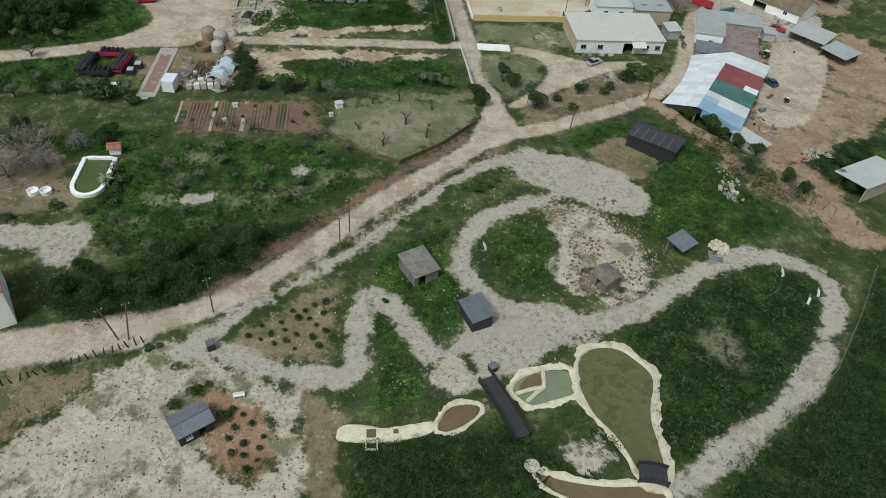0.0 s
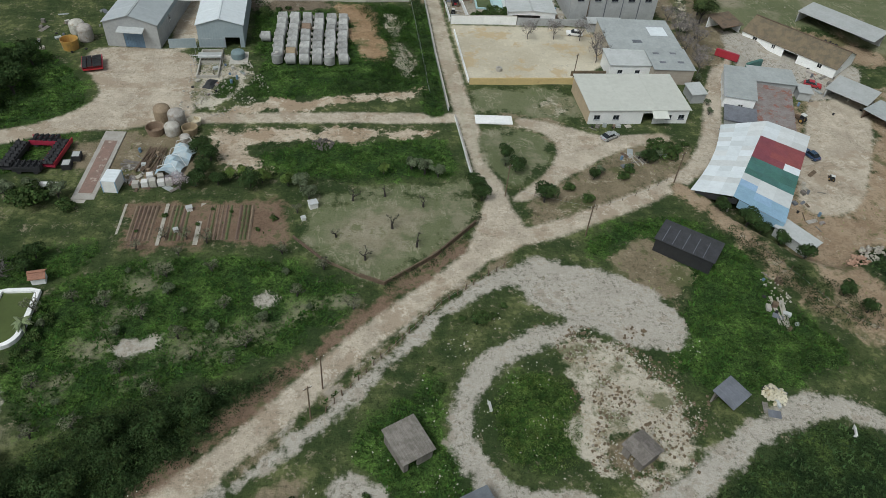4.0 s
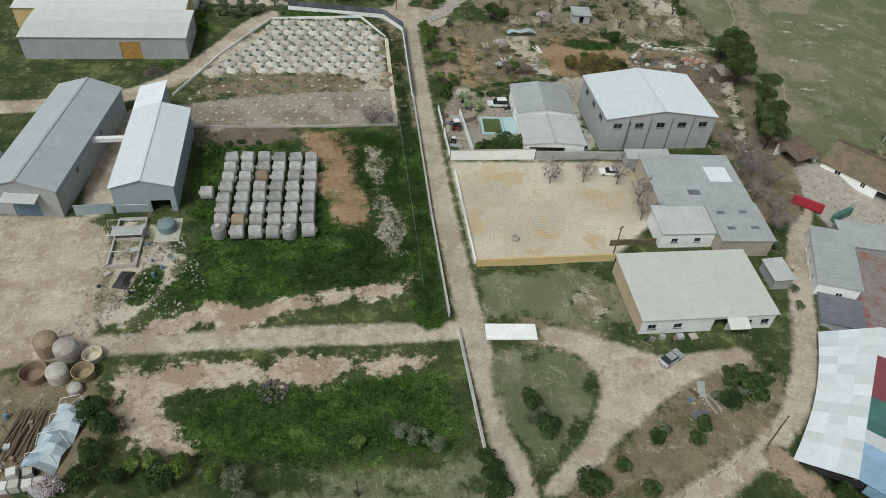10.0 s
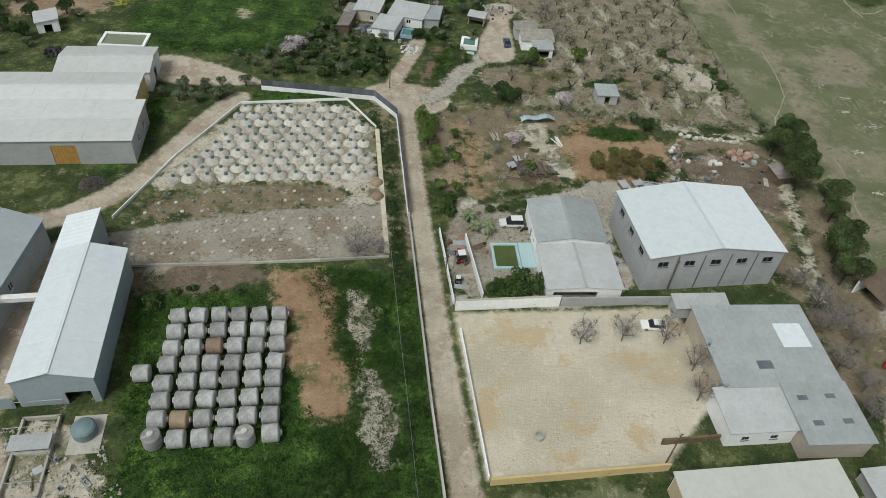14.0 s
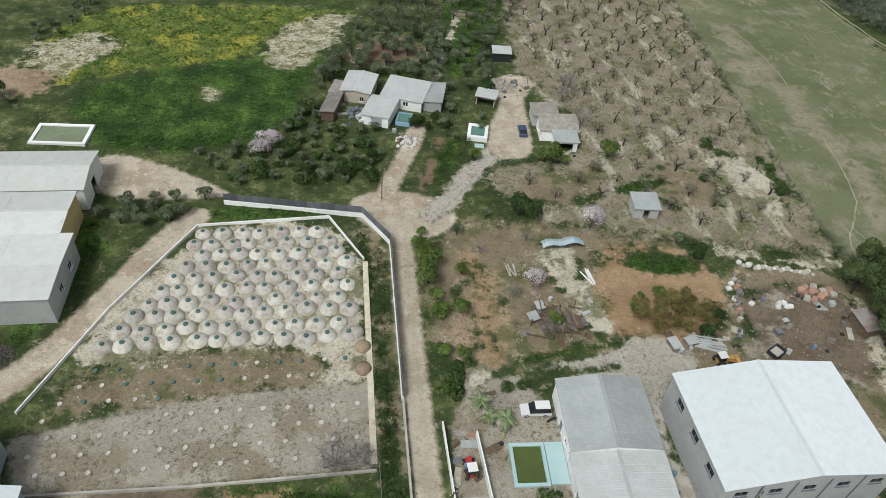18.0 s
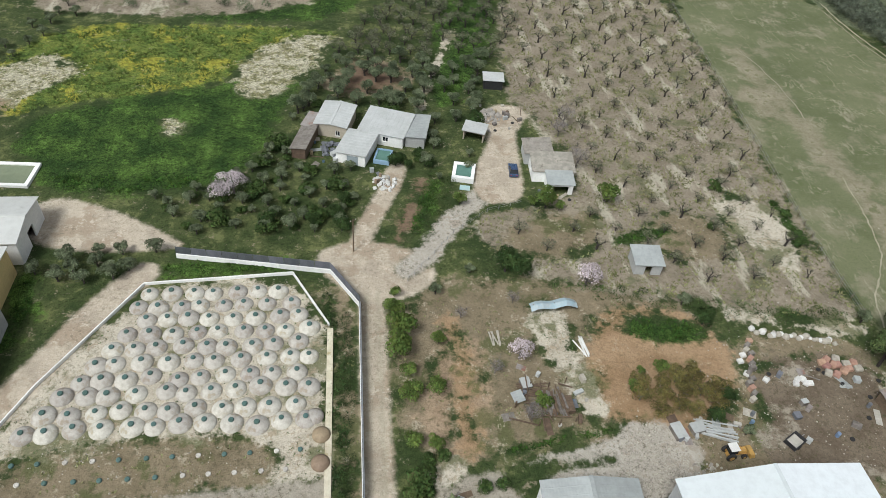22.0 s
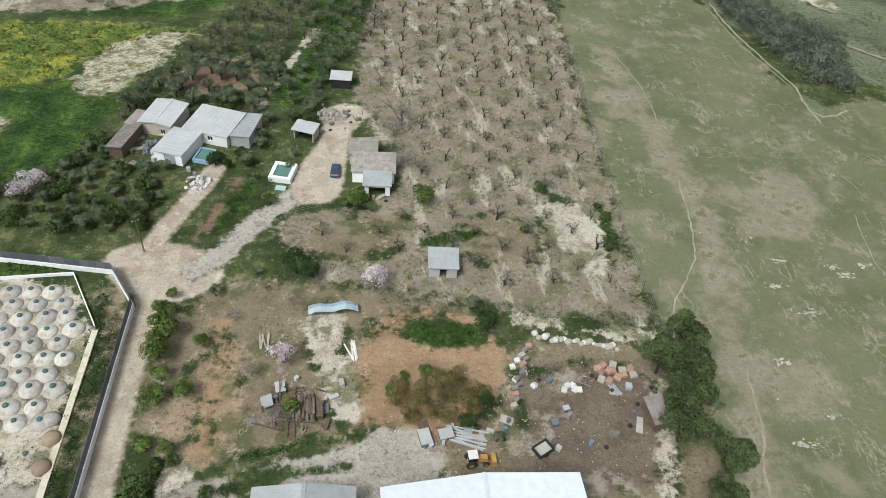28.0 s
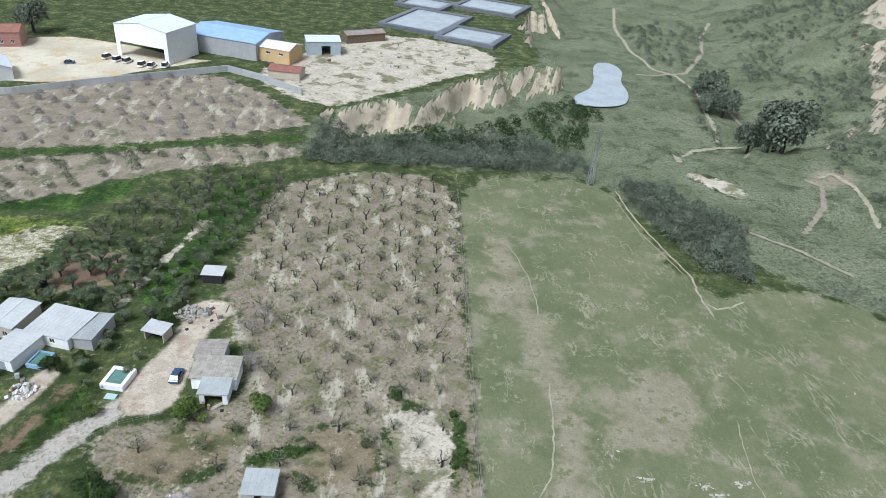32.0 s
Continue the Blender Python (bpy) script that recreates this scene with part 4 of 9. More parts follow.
footpath("pale footpath worn into a pasture", 0.36, (108.3, 254.5), (110.5, 261), (112.4, 266.4), (116.1, 270.9), (119.7, 276.4), (121.8, 283.8), (123.3, 291.9), (124.4, 300), seed=1)
footpath("pale footpath worn into a pasture", 0.36, (113.6, 229), (114.9, 234), (117.6, 241), (118.5, 246.7), (119.6, 251.8), seed=2)
footpath("pale footpath worn into a pasture", 0.34, (126.7, 321.4), (127.3, 330), (127.3, 338), (126.1, 346), (124, 356), seed=3)
footpath("pale footpath worn into a pasture", 0.6, (163.8, 386.6), (164, 375), (164.6, 365.8), (167.2, 350.6), (169.1, 339.5), (168.1, 328), (168, 322), seed=4)
footpath("pale footpath worn into a pasture", 0.4, (162, 382), (163, 362), (166, 348), (168, 338), seed=5)
footpath("pale footpath worn into a pasture", 0.6, (168.1, 328), (170.4, 325), (174, 326), (178.5, 328.3), seed=6)
footpath("pale footpath worn into a pasture", 0.24, (161.6, 256.7), (159.9, 262.3), (157.7, 266.2), (155.8, 268.9), (155.4, 274.5), (156.3, 280.5), (158.6, 289.4), seed=8)
footpath("dirt track across a valley", 2.2, (257, 696), (243, 646), (237, 596), (238, 563), (246, 545), (248, 522), (240, 492), (231, 456), seed=13)
footpath("dirt track across a valley", 2.64, (225, 549), (238, 548), (253, 550), (280, 594), (297, 636), (315, 667), seed=14)
footpath("dirt track across a valley", 1.7600000000000002, (253, 493), (251, 477), (248, 457), seed=15)
footpath("dirt track across a valley", 2.2, (239, 452), (229, 452), (216, 448), (202, 433), (195, 421), (193, 409), seed=16)
footpath("dirt track across a valley", 1.7600000000000002, (212, 362), (228, 379), (236, 394), (233, 400), seed=17)
footpath("dirt track across a valley", 1.54, (238, 400), (244, 402), (245, 390), (236, 364), seed=18)
footpath("dirt track across a valley", 1.32, (190, 366), (206, 352), (214, 340), seed=19)


# ---- buildings ----
def wall_shape(length, height, thick, holes=(), gable=0.0, lift=0.0):
    """A wall along x from its middle, outer face at y = 0 and thickness towards +y, with openings (centre, sill, width, height) through it.
    gable: height of a middle peak; lift: how much higher its +x end stands (its -x end, if negative)."""
    s = Shape()
    xs = sorted({-length / 2, 0.0, length / 2, *[round(v, 4) for u, z, w, h in holes for v in (u - w / 2, u + w / 2)]})
    zs = sorted({0.0, height, *[round(v, 4) for u, z, w, h in holes for v in (z, z + h)]})
    solid = {}
    for i, (a, b) in enumerate(zip(xs, xs[1:])):
        for j, (c, d) in enumerate(zip(zs, zs[1:])):
            mx, mz = (a + b) / 2, (c + d) / 2
            solid[i, j] = not any(abs(mx - u) < w / 2 and z < mz < z + h for u, z, w, h in holes)
    ids = {}

    def vert(i, j, k):
        if (i, j, k) not in ids:
            x, z = xs[i], zs[j]
            if j == len(zs) - 1:
                z += gable * (1 - abs(x) / (length / 2)) + abs(lift) * (0.5 + (x if lift > 0 else -x) / length)
            ids[i, j, k] = len(s.v)
            s.v.append((x, thick * k, z))
        return ids[i, j, k]

    for (i, j), full in solid.items():
        if not full:
            continue
        s.f.append((vert(i, j, 0), vert(i + 1, j, 0), vert(i + 1, j + 1, 0), vert(i, j + 1, 0)))
        s.f.append((vert(i, j + 1, 1), vert(i + 1, j + 1, 1), vert(i + 1, j, 1), vert(i, j, 1)))
        for di, dj, p, q in ((-1, 0, (i, j), (i, j + 1)), (1, 0, (i + 1, j + 1), (i + 1, j)), (0, -1, (i + 1, j), (i, j)), (0, 1, (i, j + 1), (i + 1, j + 1))):
            if not solid.get((i + di, j + dj)):
                s.f.append((vert(*p, 0), vert(*q, 0), vert(*q, 1), vert(*p, 1)))
    return s


def roof_slab(w, l, z0, z1, thick=0.12, ribs=1.0):
    """A sheet roof slope from height z0 at x = 0 to z1 at x = w, l long, with raised seams folded out of the sheet."""
    n = max(1, int(l / ribs)) if ribs else 1
    prof = [(-l / 2, thick)]
    for i in range(1, n):
        y = -l / 2 + i * l / n
        prof += [(y - 0.06, thick), (y - 0.03, thick + 0.03), (y + 0.03, thick + 0.03), (y + 0.06, thick)]
    prof += [(l / 2, thick), (l / 2, 0), (-l / 2, 0)]
    m = len(prof)
    s = Shape()
    s.v = [(x, y, z0 + (z1 - z0) * x / w + d) for x in (0, w) for y, d in prof]
    s.f = [(i, (i + 1) % m, m + (i + 1) % m, m + i) for i in range(m)] + [tuple(range(m - 1, -1, -1)), tuple(range(m, 2 * m))]
    return s


def fit_window(wall, u, z, w, h, fm, bars=1):
    """A window with frame and panes in an opening of a wall."""
    n = bars + 1
    pw = (w - 0.08 * (n + 1)) / n
    panes = [(-w / 2 + 0.08 + pw / 2 + i * (pw + 0.08), 0.08, pw, h - 0.16) for i in range(n)]
    s = Shape()
    f = wall_shape(w, h, 0.08, panes)
    s.add([(x + u, y + 0.08, zz + z) for x, y, zz in f.v], f.f)
    win = part("window", s, fm, wall)
    win.parent = wall.parent
    win.matrix_basis = wall.matrix_basis
    part("pane", Shape().box(w - 0.16, 0.03, h - 0.16, u, 0.14, z + 0.08), GLASS, win)
    part("sill", Shape().box(w + 0.16, 0.16, 0.06, u, -0.06, z - 0.06), fm, win)


def building(name, label, x, y, w, l, rot, eave, rise, axis, wm, rm, holes=None, over=0.3, category="building", roof="gable", door_m=None, frame_m=None, ribs=1.0, walls=None, group="", ridge_m=None):
    """A building centred at x, y: w along its x, l along its y. axis: the way the ridge runs. holes: by wall, (centre, sill, width, height, kind).
    roof: gable, or mono, which rises towards +x (axis y) or +y (axis x)."""
    t = thing(name, label, category, spun(x, y, rot), group)
    holes = holes or {}
    th = 0.25
    sides = {"s": (w, pose(0, -l / 2, 0)), "n": (w, pose(0, l / 2, 0, 0, 0, 180)), "w": (l - 2 * th, pose(-w / 2, 0, 0, 0, 0, -90)), "e": (l - 2 * th, pose(w / 2, 0, 0, 0, 0, 90))}
    for side, (length, m) in sides.items():
        if walls is not None and side not in walls:
            continue
        hs = holes.get(side, ())
        g = lift = 0.0
        h = eave
        ends = ("s", "n") if axis == "y" else ("w", "e")
        if roof == "gable":
            g = rise if side in ends else 0.0
        elif side in ends:
            lift = rise
            if side in ("n", "w"):
                lift = -rise
        elif side == ("e" if axis == "y" else "n"):
            h = eave + rise
        sh = wall_shape(length, h, th, [q[:4] for q in hs], g, lift)
        wall = part("wall", sh, wm, t, m=m)
        for u, z, ww, hh, kind in hs:
            if kind == "window":
                fit_window(wall, u, z, ww, hh, frame_m or WHITE_PAINT)
            elif kind == "door":
                d = roof_slab(hh - 0.04, ww - 0.04, 0, 0, 0.06, 0.6)
                part("door", d, door_m or BLUE_DOOR, t, m=m @ pose(u, 0.16, z) @ Matrix(((0, -1, 0, 0), (0, 0, -1, 0), (1, 0, 0, 0), (0, 0, 0, 1))))
    span, run = (w, l) if axis == "y" else (l, w)
    turn = pose(0, 0, 0) if axis == "y" else pose(0, 0, 0, 0, 0, 90)
    if roof == "gable":
        half = span / 2 + over
        drop = rise * over / (span / 2)
        for k in (0, 180):
            r = turn @ pose(0, 0, 0, 0, 0, k) @ pose(-half, 0, 0)
            part("roof", roof_slab(half, run + 2 * over, eave - drop + 0.02, eave + rise + 0.02, ribs=ribs), rm, t, m=r)
        part("ridge_cap", Shape().box(0.5, run + 2 * over, 0.1, 0, 0, eave + rise + 0.1), ridge_m or rm, t, m=turn)
    else:
        k = rise / span
        part("roof", roof_slab(span + 2 * over, run + 2 * over, eave - k * over + 0.02, eave + rise + k * over + 0.02, ribs=ribs), rm, t, m=turn @ pose(-span / 2 - over, 0, 0))
    return t


# olive works: two long sheds and what stands between them
works = building("warehouse", "long warehouse with a dull grey sheet roof and a blue gate", -47.2, 209.8, 12.4, 34, -6, 6.0, 1.9, "y", CONC_WALL, GREY_ROOF,
                 {"s": [(0.3, 0, 4.6, 4.2, "door")], "e": [(-8, 3, 1.2, 1.4, "window"), (4, 3, 1.2, 1.4, "window")]}, ribs=5.6, ridge_m=FIBRO)
part("canopy", roof_slab(2.2, 6.0, 4.6, 5.0, ribs=1.0), FIBRO_PALE, works, "pale sheet canopy", pose(0.3, -19.2, 0, 0, 0, 90))
part("eaves_band", Shape().box(0.06, 33.4, 1.3, 6.24, 0, 4.6), BLUEGREY_WALL, works, "pale blue band under the eaves")
building("warehouse", "narrow white-roofed warehouse with blue-grey sheet walls", -29.3, 206.0, 10.6, 25, 2, 5.8, 1.5, "y", BLUEGREY_WALL, WHITE_ROOF,
         {"s": [(2.6, 0, 3.4, 2.6, "open")]}, ribs=6.2)
building("warehouse", "short rear bay of a white-roofed warehouse", -32.6, 222.8, 5.2, 8.4, 2, 5.8, 1.4, "y", BLUEGREY_WALL, WHITE_ROOF, roof="mono")
bridge = thing("conveyor", "white covered conveyor between two warehouses", "conveyor", pose(-37.6, 209.5, 4.4, 0, 0, 3))
part("casing", Shape().box(7.0, 0.9, 0.8), WHITE_PAINT, bridge)
part("roof", roof_slab(1.0, 7.0, 0.82, 0.82, 0.04), WHITE_PAINT, bridge, m=pose(0, -0.5, 0, 0, 0, 0) @ pose(0, 0, 0, 0, 0, 90))
# large white hall and its neighbours
hall = building("warehouse", "large hall of concrete panels with a white sheet roof", 73, 221, 24.5, 17.5, 2, 8.0, 1.7, "y", CONC_WALL, WHITE_ROOF,
                {"s": [(u, 5.6, 1.9, 1.2, "window") for u in (-9.6, -4.8, 0, 4.8, 9.6)], "w": [(u, 5.6, 1.9, 1.2, "window") for u in (-5, 0, 5)]}, ribs=20.0, frame_m=SLATE_ROOF)
for u in (-7.2, -2.4, 2.4, 7.2):
    part("pilaster", Shape().box(0.22, 0.08, 8.0, u, -8.79), SLATE_ROOF, hall)
low = building("barn", "low white building with a cream sheet roof and small windows", 65, 168.2, 23, 14.3, 1, 3.6, 0.5, "x", WHITE_WALL, CREAM_ROOF,
               {"s": [(-9.6, 1.2, 1.4, 1.1, "window"), (-5.2, 1.2, 1.4, 1.1, "window"), (2.2, 0, 2.6, 2.8, "open"), (7.0, 1.2, 1.4, 1.1, "window"), (10, 1.2, 1.4, 1.1, "window")]}, roof="mono", over=0.35, frame_m=SLATE_ROOF, ribs=6.0)
part("canopy", roof_slab(2.4, 3.6, 2.7, 3.5, ribs=0.9), CREAM_ROOF, low, m=pose(4.4, -9.4, 0, 0, 0, 90))
part("render_coat", Shape().box(0.05, 14.0, 3.4, -11.53), TAN_WALL, low, "weathered tan side wall")
grey = building("farm_building", "low building with a flat grey sheet roof", 75.2, 195.8, 18.2, 15.4, -2, 4.2, 0.35, "x", BEIGE_WALL, FIBRO, roof="mono", ribs=1.1)
part("roof_light", Shape().box(4.6, 4.8, 0.08, 5.2, 1.6, 4.55), WHITE_ROOF, grey, "white translucent roof sheet")
part("roof_light", Shape().box(2.4, 1.5, 0.06, -1.5, -4.0, 4.42), SLATE_ROOF, grey, "dark roof light")
wing = building("farm_building", "beige wing with a grey sheet roof and roof lights", 79.2, 183.2, 9.8, 9.8, -2, 3.9, 0.3, "x", BEIGE_WALL, FIBRO, roof="mono", ribs=1.1)
for u, v in ((-2.8, 2.4), (1.6, 2.6), (-2.2, -1.8), (2.4, -1.6)):
    part("roof_light", Shape().box(1.5, 0.8, 0.06, u, v, 4.22 + v * 0.03), SLATE_ROOF, wing, "dark roof light")
building("house", "white house with a pale grey lean-to roof and two windows", 69, 184.6, 10.2, 7, 0, 3.6, 0.5, "x", WHITE_WALL, FIBRO_PALE,
         {"s": [(-2.4, 1.4, 1.2, 0.9, "window"), (2.0, 1.4, 1.2, 0.9, "window")]}, roof="mono", frame_m=SLATE_ROOF)
building("shed", "little grey hut with a pale flat roof", 82.6, 172.4, 3.2, 5.0, 0, 2.3, 0.3, "y", CONC_WALL, FIBRO_PALE, roof="mono")
building("shed", "long pale sheet lean-to along a wall", 69.5, 206.6, 9, 2.6, -1, 2.6, 0.3, "x", CONC_WALL, FIBRO_PALE, roof="mono")
building("house", "house with old pale grey sheet roofs beside a pool", 50.4, 215.0, 12.8, 10.6, -2, 3.2, 0.5, "y", WHITE_WALL, FIBRO_PALE, {"s": [(-1.5, 0, 7.6, 2.4, "open")], "w": [(0, 1, 1.4, 1.2, "window")]}, ribs=1.1)
building("house", "taller grey-roofed wing of a house", 50.6, 226.2, 12.4, 11.4, -2, 4.0, 0.9, "y", WHITE_WALL, FIBRO, {"w": [(0, 0, 1.2, 2.1, "door"), (3, 1, 1.2, 1.1, "window")]}, ribs=1.1)
# large works north-west
building("warehouse", "broad hall with a dusty white roof", -48.4, 256.3, 36.4, 14.2, 1, 5.5, 0.3, "x", CONC_WALL, DUSTY_ROOF, {"e": [(-2, 1.8, 1.5, 1.4, "window"), (3, 1.8, 1.5, 1.4, "window")], "s": [(5.6, 0, 4.6, 4.4, "door")]}, door_m=YELLOW_PAINT, ribs=9.0)
building("warehouse", "white-roofed hall joined to a larger one", -52.4, 268.9, 40, 10.4, 1, 5.7, 0.3, "x", OCHRE_WALL, DUSTY_ROOF, ribs=9.0)
building("barn", "white shed with a pale roof beside a water basin", -41.8, 281.9, 19.4, 11.2, 1, 4.8, 0.9, "x", WHITE_WALL, DUSTY_ROOF, {"e": [(0, 0, 2.5, 3, "open")]}, ribs=6.0)
building("shed", "small pale-roofed shed among trees behind the works", -62.4, 306.5, 5.0, 6.0, 20, 2.8, 0.4, "y", WHITE_WALL, FIBRO_PALE, {"s": [(0, 0, 1.8, 2.0, "open")]}, roof="mono", ribs=0.9)
# farm east of the road
building("shed", "grey-roofed masonry shed at a bend", 94.2, 174.4, 6.9, 15.6, -22, 3.9, 0.4, "y", WHITE_WALL, FIBRO, {"w": [(-4, 1.2, 1.0, 1.2, "window"), (0, 1.2, 1.0, 1.2, "window"), (4, 1.2, 1.0, 1.2, "window")], "s": [(0.6, 1.6, 1.1, 0.9, "window")]}, roof="mono", ribs=0.9)
building("shed", "shed with a patched and rusty low roof", 101.2, 168.4, 8.8, 21.0, -22.5, 2.3, 0.3, "y", BEIGE_WALL, RUST_ROOF, roof="mono", ribs=0.9)
building("shed", "dark grey flat-roofed shed beside a masonry shed", 90.2, 163.2, 6.7, 6.6, -22, 2.6, 0.2, "y", CONC_WALL, SLATE_ROOF, roof="mono")
building("shed", "low grey shed behind a masonry shed", 107.0, 182.4, 11.0, 6.8, -12, 2.4, 0.3, "x", CONC_WALL, FIBRO, roof="mono", ribs=1.1)
building("shed", "little block hut with a flat roof in a farm court", 113.4, 176.8, 3.0, 3.4, -14, 2.2, 0.2, "x", CONC_WALL, FIBRO_PALE, roof="mono")
building("stable", "long stable with a brown tile roof", 122.4, 199.2, 12.6, 26.6, 38.6, 2.7, 2.7, "y", WHITE_WALL, TILE_ROOF, {"w": [(-9.5, 1.2, 1.3, 1.2, "window"), (-4, 1.2, 1.0, 1.2, "window"), (1, 0, 4, 2.2, "open"), (9, 1.2, 1.2, 1.2, "window")], "s": [(-2.5, 1.2, 1.0, 1.0, "window")]}, ribs=0.5, ridge_m=BROWN_WOOD)
building("shed", "small tile-roofed shelter at the end of a stable", 104.6, 208.4, 7.0, 6.0, 20, 2.4, 0.9, "x", WHITE_WALL, TILE_ROOF, roof="mono", ribs=0.5, walls=("n", "e"))
building("barn", "open shelter with a pale blue-grey sheet roof", 139, 208, 8, 22, 35, 3.6, 0.6, "y", CONC_WALL, FIBRO_PALE, roof="mono", walls=("e", "n"))
building("barn", "open-fronted shed with a pale sheet roof", 125.2, 175.2, 7.6, 10.0, 39, 2.6, 0.7, "y", CONC_WALL, FIBRO_PALE, roof="mono", walls=("e", "n"), ribs=0.8)
building("barn", "ramshackle open lean-to with a grey sheet roof", 129.4, 166.4, 6.6, 7.4, 28, 2.3, 0.5, "y", BROWN_WOOD, FIBRO, roof="mono", walls=("e", "n"), ribs=0.6)
building("barn", "open-sided shelter with two pale sheet roofs", 103, 107, 7, 13, -66, 3.0, 0.7, "y", BEIGE_WALL, FIBRO_PALE, roof="mono", walls=("e", "n"))
black_shed = building("shed", "black shed with a flat roof of ribbed felt sheets", 61.2, 119.2, 10.4, 5.6, -38, 3.0, 0.15, "x", BLACK, BLACK_ROOF, roof="mono", ribs=1.8)
for u in (-4.1, -2.3, -0.4, 1.5, 3.3):
    part("roof_seam", Shape().box(0.12, 5.9, 0.06, u, 0, 3.2), SLATE_ROOF, black_shed)
building("shed", "low lean-to with a pale blue sheet roof", 85.6, 124.0, 3.2, 7.6, 29, 2.2, 0.3, "y", CONC_WALL, FIBRO_PALE, roof="mono")
# wooden huts of the small park
building("hut", "weathered plank hut with a patched grey roof", 9, 82.4, 4.4, 5.2, 27, 2.3, 0.5, "x", OLD_WOOD, OLD_WOOD, {"s": [(-0.8, 0, 1.4, 1.9, "open")]}, roof="mono", ribs=0.4)
building("hut", "black plank hut with a dark grey sheet roof", 17.4, 72.2, 3.4, 4.6, 20, 2.4, 0.4, "y", BLACK, SLATE_ROOF, roof="mono", ribs=1.1)
building("hut", "small hut of upright grey planks", 40.4, 79.8, 3.6, 3.4, 30, 2.1, 0.5, "y", OLD_WOOD, OLD_WOOD, {"w": [(0, 0, 0.9, 1.7, "open")]}, ribs=0.4)
building("hut", "open hut with a dark sheet roof", 56.2, 87.6, 3.9, 3.2, 33, 2.2, 0.4, "x", OLD_WOOD, SLATE_ROOF, roof="mono", walls=("n", "e"))
building("hut", "dark plank hut with a grey sheet roof on bare ground", -22.6, 53.8, 4.6, 3.4, 33, 2.2, 0.6, "x", BLACK, SLATE_ROOF, {"s": [(0.8, 0, 0.9, 1.8, "open"), (-1.0, 0.8, 0.8, 0.7, "window")]})
building("house", "white two-storey house with a barred window", -56.6, 75.2, 8, 10, 28, 7.0, 1.2, "y", WHITE_WALL, RED_TILE, {"e": [(-2, 2.5, 1.3, 1.5, "window")]})
# cottages to the north
building("house", "pale-roofed cottage among olive trees", 28.0, 314.6, 9.4, 8.6, -19, 2.7, 0.3, "x", WHITE_WALL, FIBRO_PALE, {"s": [(1, 1, 1.2, 1.1, "window")]}, roof="mono", ribs=0.9)
building("house", "small cottage wing with a pale flat roof", 21.8, 307.6, 6.0, 8.2, -19, 2.5, 0.3, "y", WHITE_WALL, FIBRO_PALE, {"s": [(0.4, 0, 2.4, 2.2, "door")]}, roof="mono", door_m=BLUEGREY_WALL, ribs=0.9)
building("house", "pale block-built outhouse of a cottage", 17.4, 317.2, 6.6, 8.6, -14, 2.9, 0.4, "y", BEIGE_WALL, FIBRO_PALE, {"s": [(1.5, 0.6, 1.0, 1.2, "window")]}, ribs=0.9)
building("shed", "grey lean-to beside a cottage", 34.4, 313.4, 4.0, 8.2, -12, 2.6, 0.3, "y", CONC_WALL, FIBRO, roof="mono", ribs=0.6)
building("shed", "ramshackle lean-to of old boards", 11.2, 309.4, 2.8, 8.0, -14, 2.3, 0.3, "y", BROWN_WOOD, OLD_WOOD, roof="mono", ribs=0.4)
building("shed", "narrow lean-to roofed with rusty scraps", 12.8, 315.4, 3.0, 4.4, -20, 2.5, 0.3, "x", BROWN_WOOD, RUST_ROOF, roof="mono", ribs=0.5)
building("house", "white cottage with an old grey roof", 60.6, 300.8, 8.2, 5.4, -3, 2.8, 0.6, "x", WHITE_WALL, FIBRO_OLD, {"w": [(0, 1, 1.2, 1.1, "window")]}, roof="mono", ribs=0.6)
building("porch", "low tiled porch in front of a white cottage", 61.2, 296.0, 5.0, 3.6, -3, 2.5, 0.4, "x", WHITE_WALL, FIBRO, {"s": [(0, 0, 3.2, 2.0, "open")]}, roof="mono")
building("shed", "grey-roofed back shed of a cottage", 58.6, 306.4, 5.4, 5.0, -3, 2.8, 0.4, "y", CONC_WALL, FIBRO_OLD, roof="mono")
building("shed", "black box shed with a pale lid", 53.6, 334.5, 4.4, 3.2, -5, 2.4, 0.2, "x", BLACK, FIBRO_PALE, roof="mono")
building("shed", "small shelter with a white flat roof", 46.6, 313.4, 4.4, 3.2, -20, 2.4, 0.2, "x", BEIGE_WALL, FIBRO_PALE, roof="mono", walls=("n", "e", "w"))
building("shed", "small field shed with a pale sheet roof", 72.2, 274.2, 4.8, 4.4, -4, 2.4, 0.3, "x", CONC_WALL, FIBRO, {"s": [(0, 0, 1.2, 2.0, "open")]}, roof="mono")
# the works on the plateau, far off
building("factory_hall", "tall white factory hall open at its front", -2, 506, 26, 19, -25, 13.0, 2.0, "y", WHITE_WALL, WHITE_ROOF, {"s": [(0, 0, 22, 6, "open")], "w": [(0, 0, 16, 5, "open")]}, ribs=2.5)
building("factory_hall", "long factory hall with a pale blue roof", 28, 520, 34, 24, -22, 7.5, 2.0, "x", CONC_WALL, BLUE_SHEET, ribs=2.5)
building("factory_hall", "beige factory wing with a pale roof", 40, 511, 34, 12, -22, 6.0, 1.5, "x", OCHRE_WALL, WHITE_ROOF, {"s": [(u, 3.5, 2.0, 1.0, "window") for u in (-11, -5, 1, 7, 13)]}, ribs=2.5)
building("factory_hall", "grey-green shed beside a factory", 66, 522, 15, 11, 10, 6.0, 1.0, "x", BLUEGREY_WALL, WHITE_ROOF, {"s": [(1, 0, 4, 4, "open")]}, ribs=2.5)
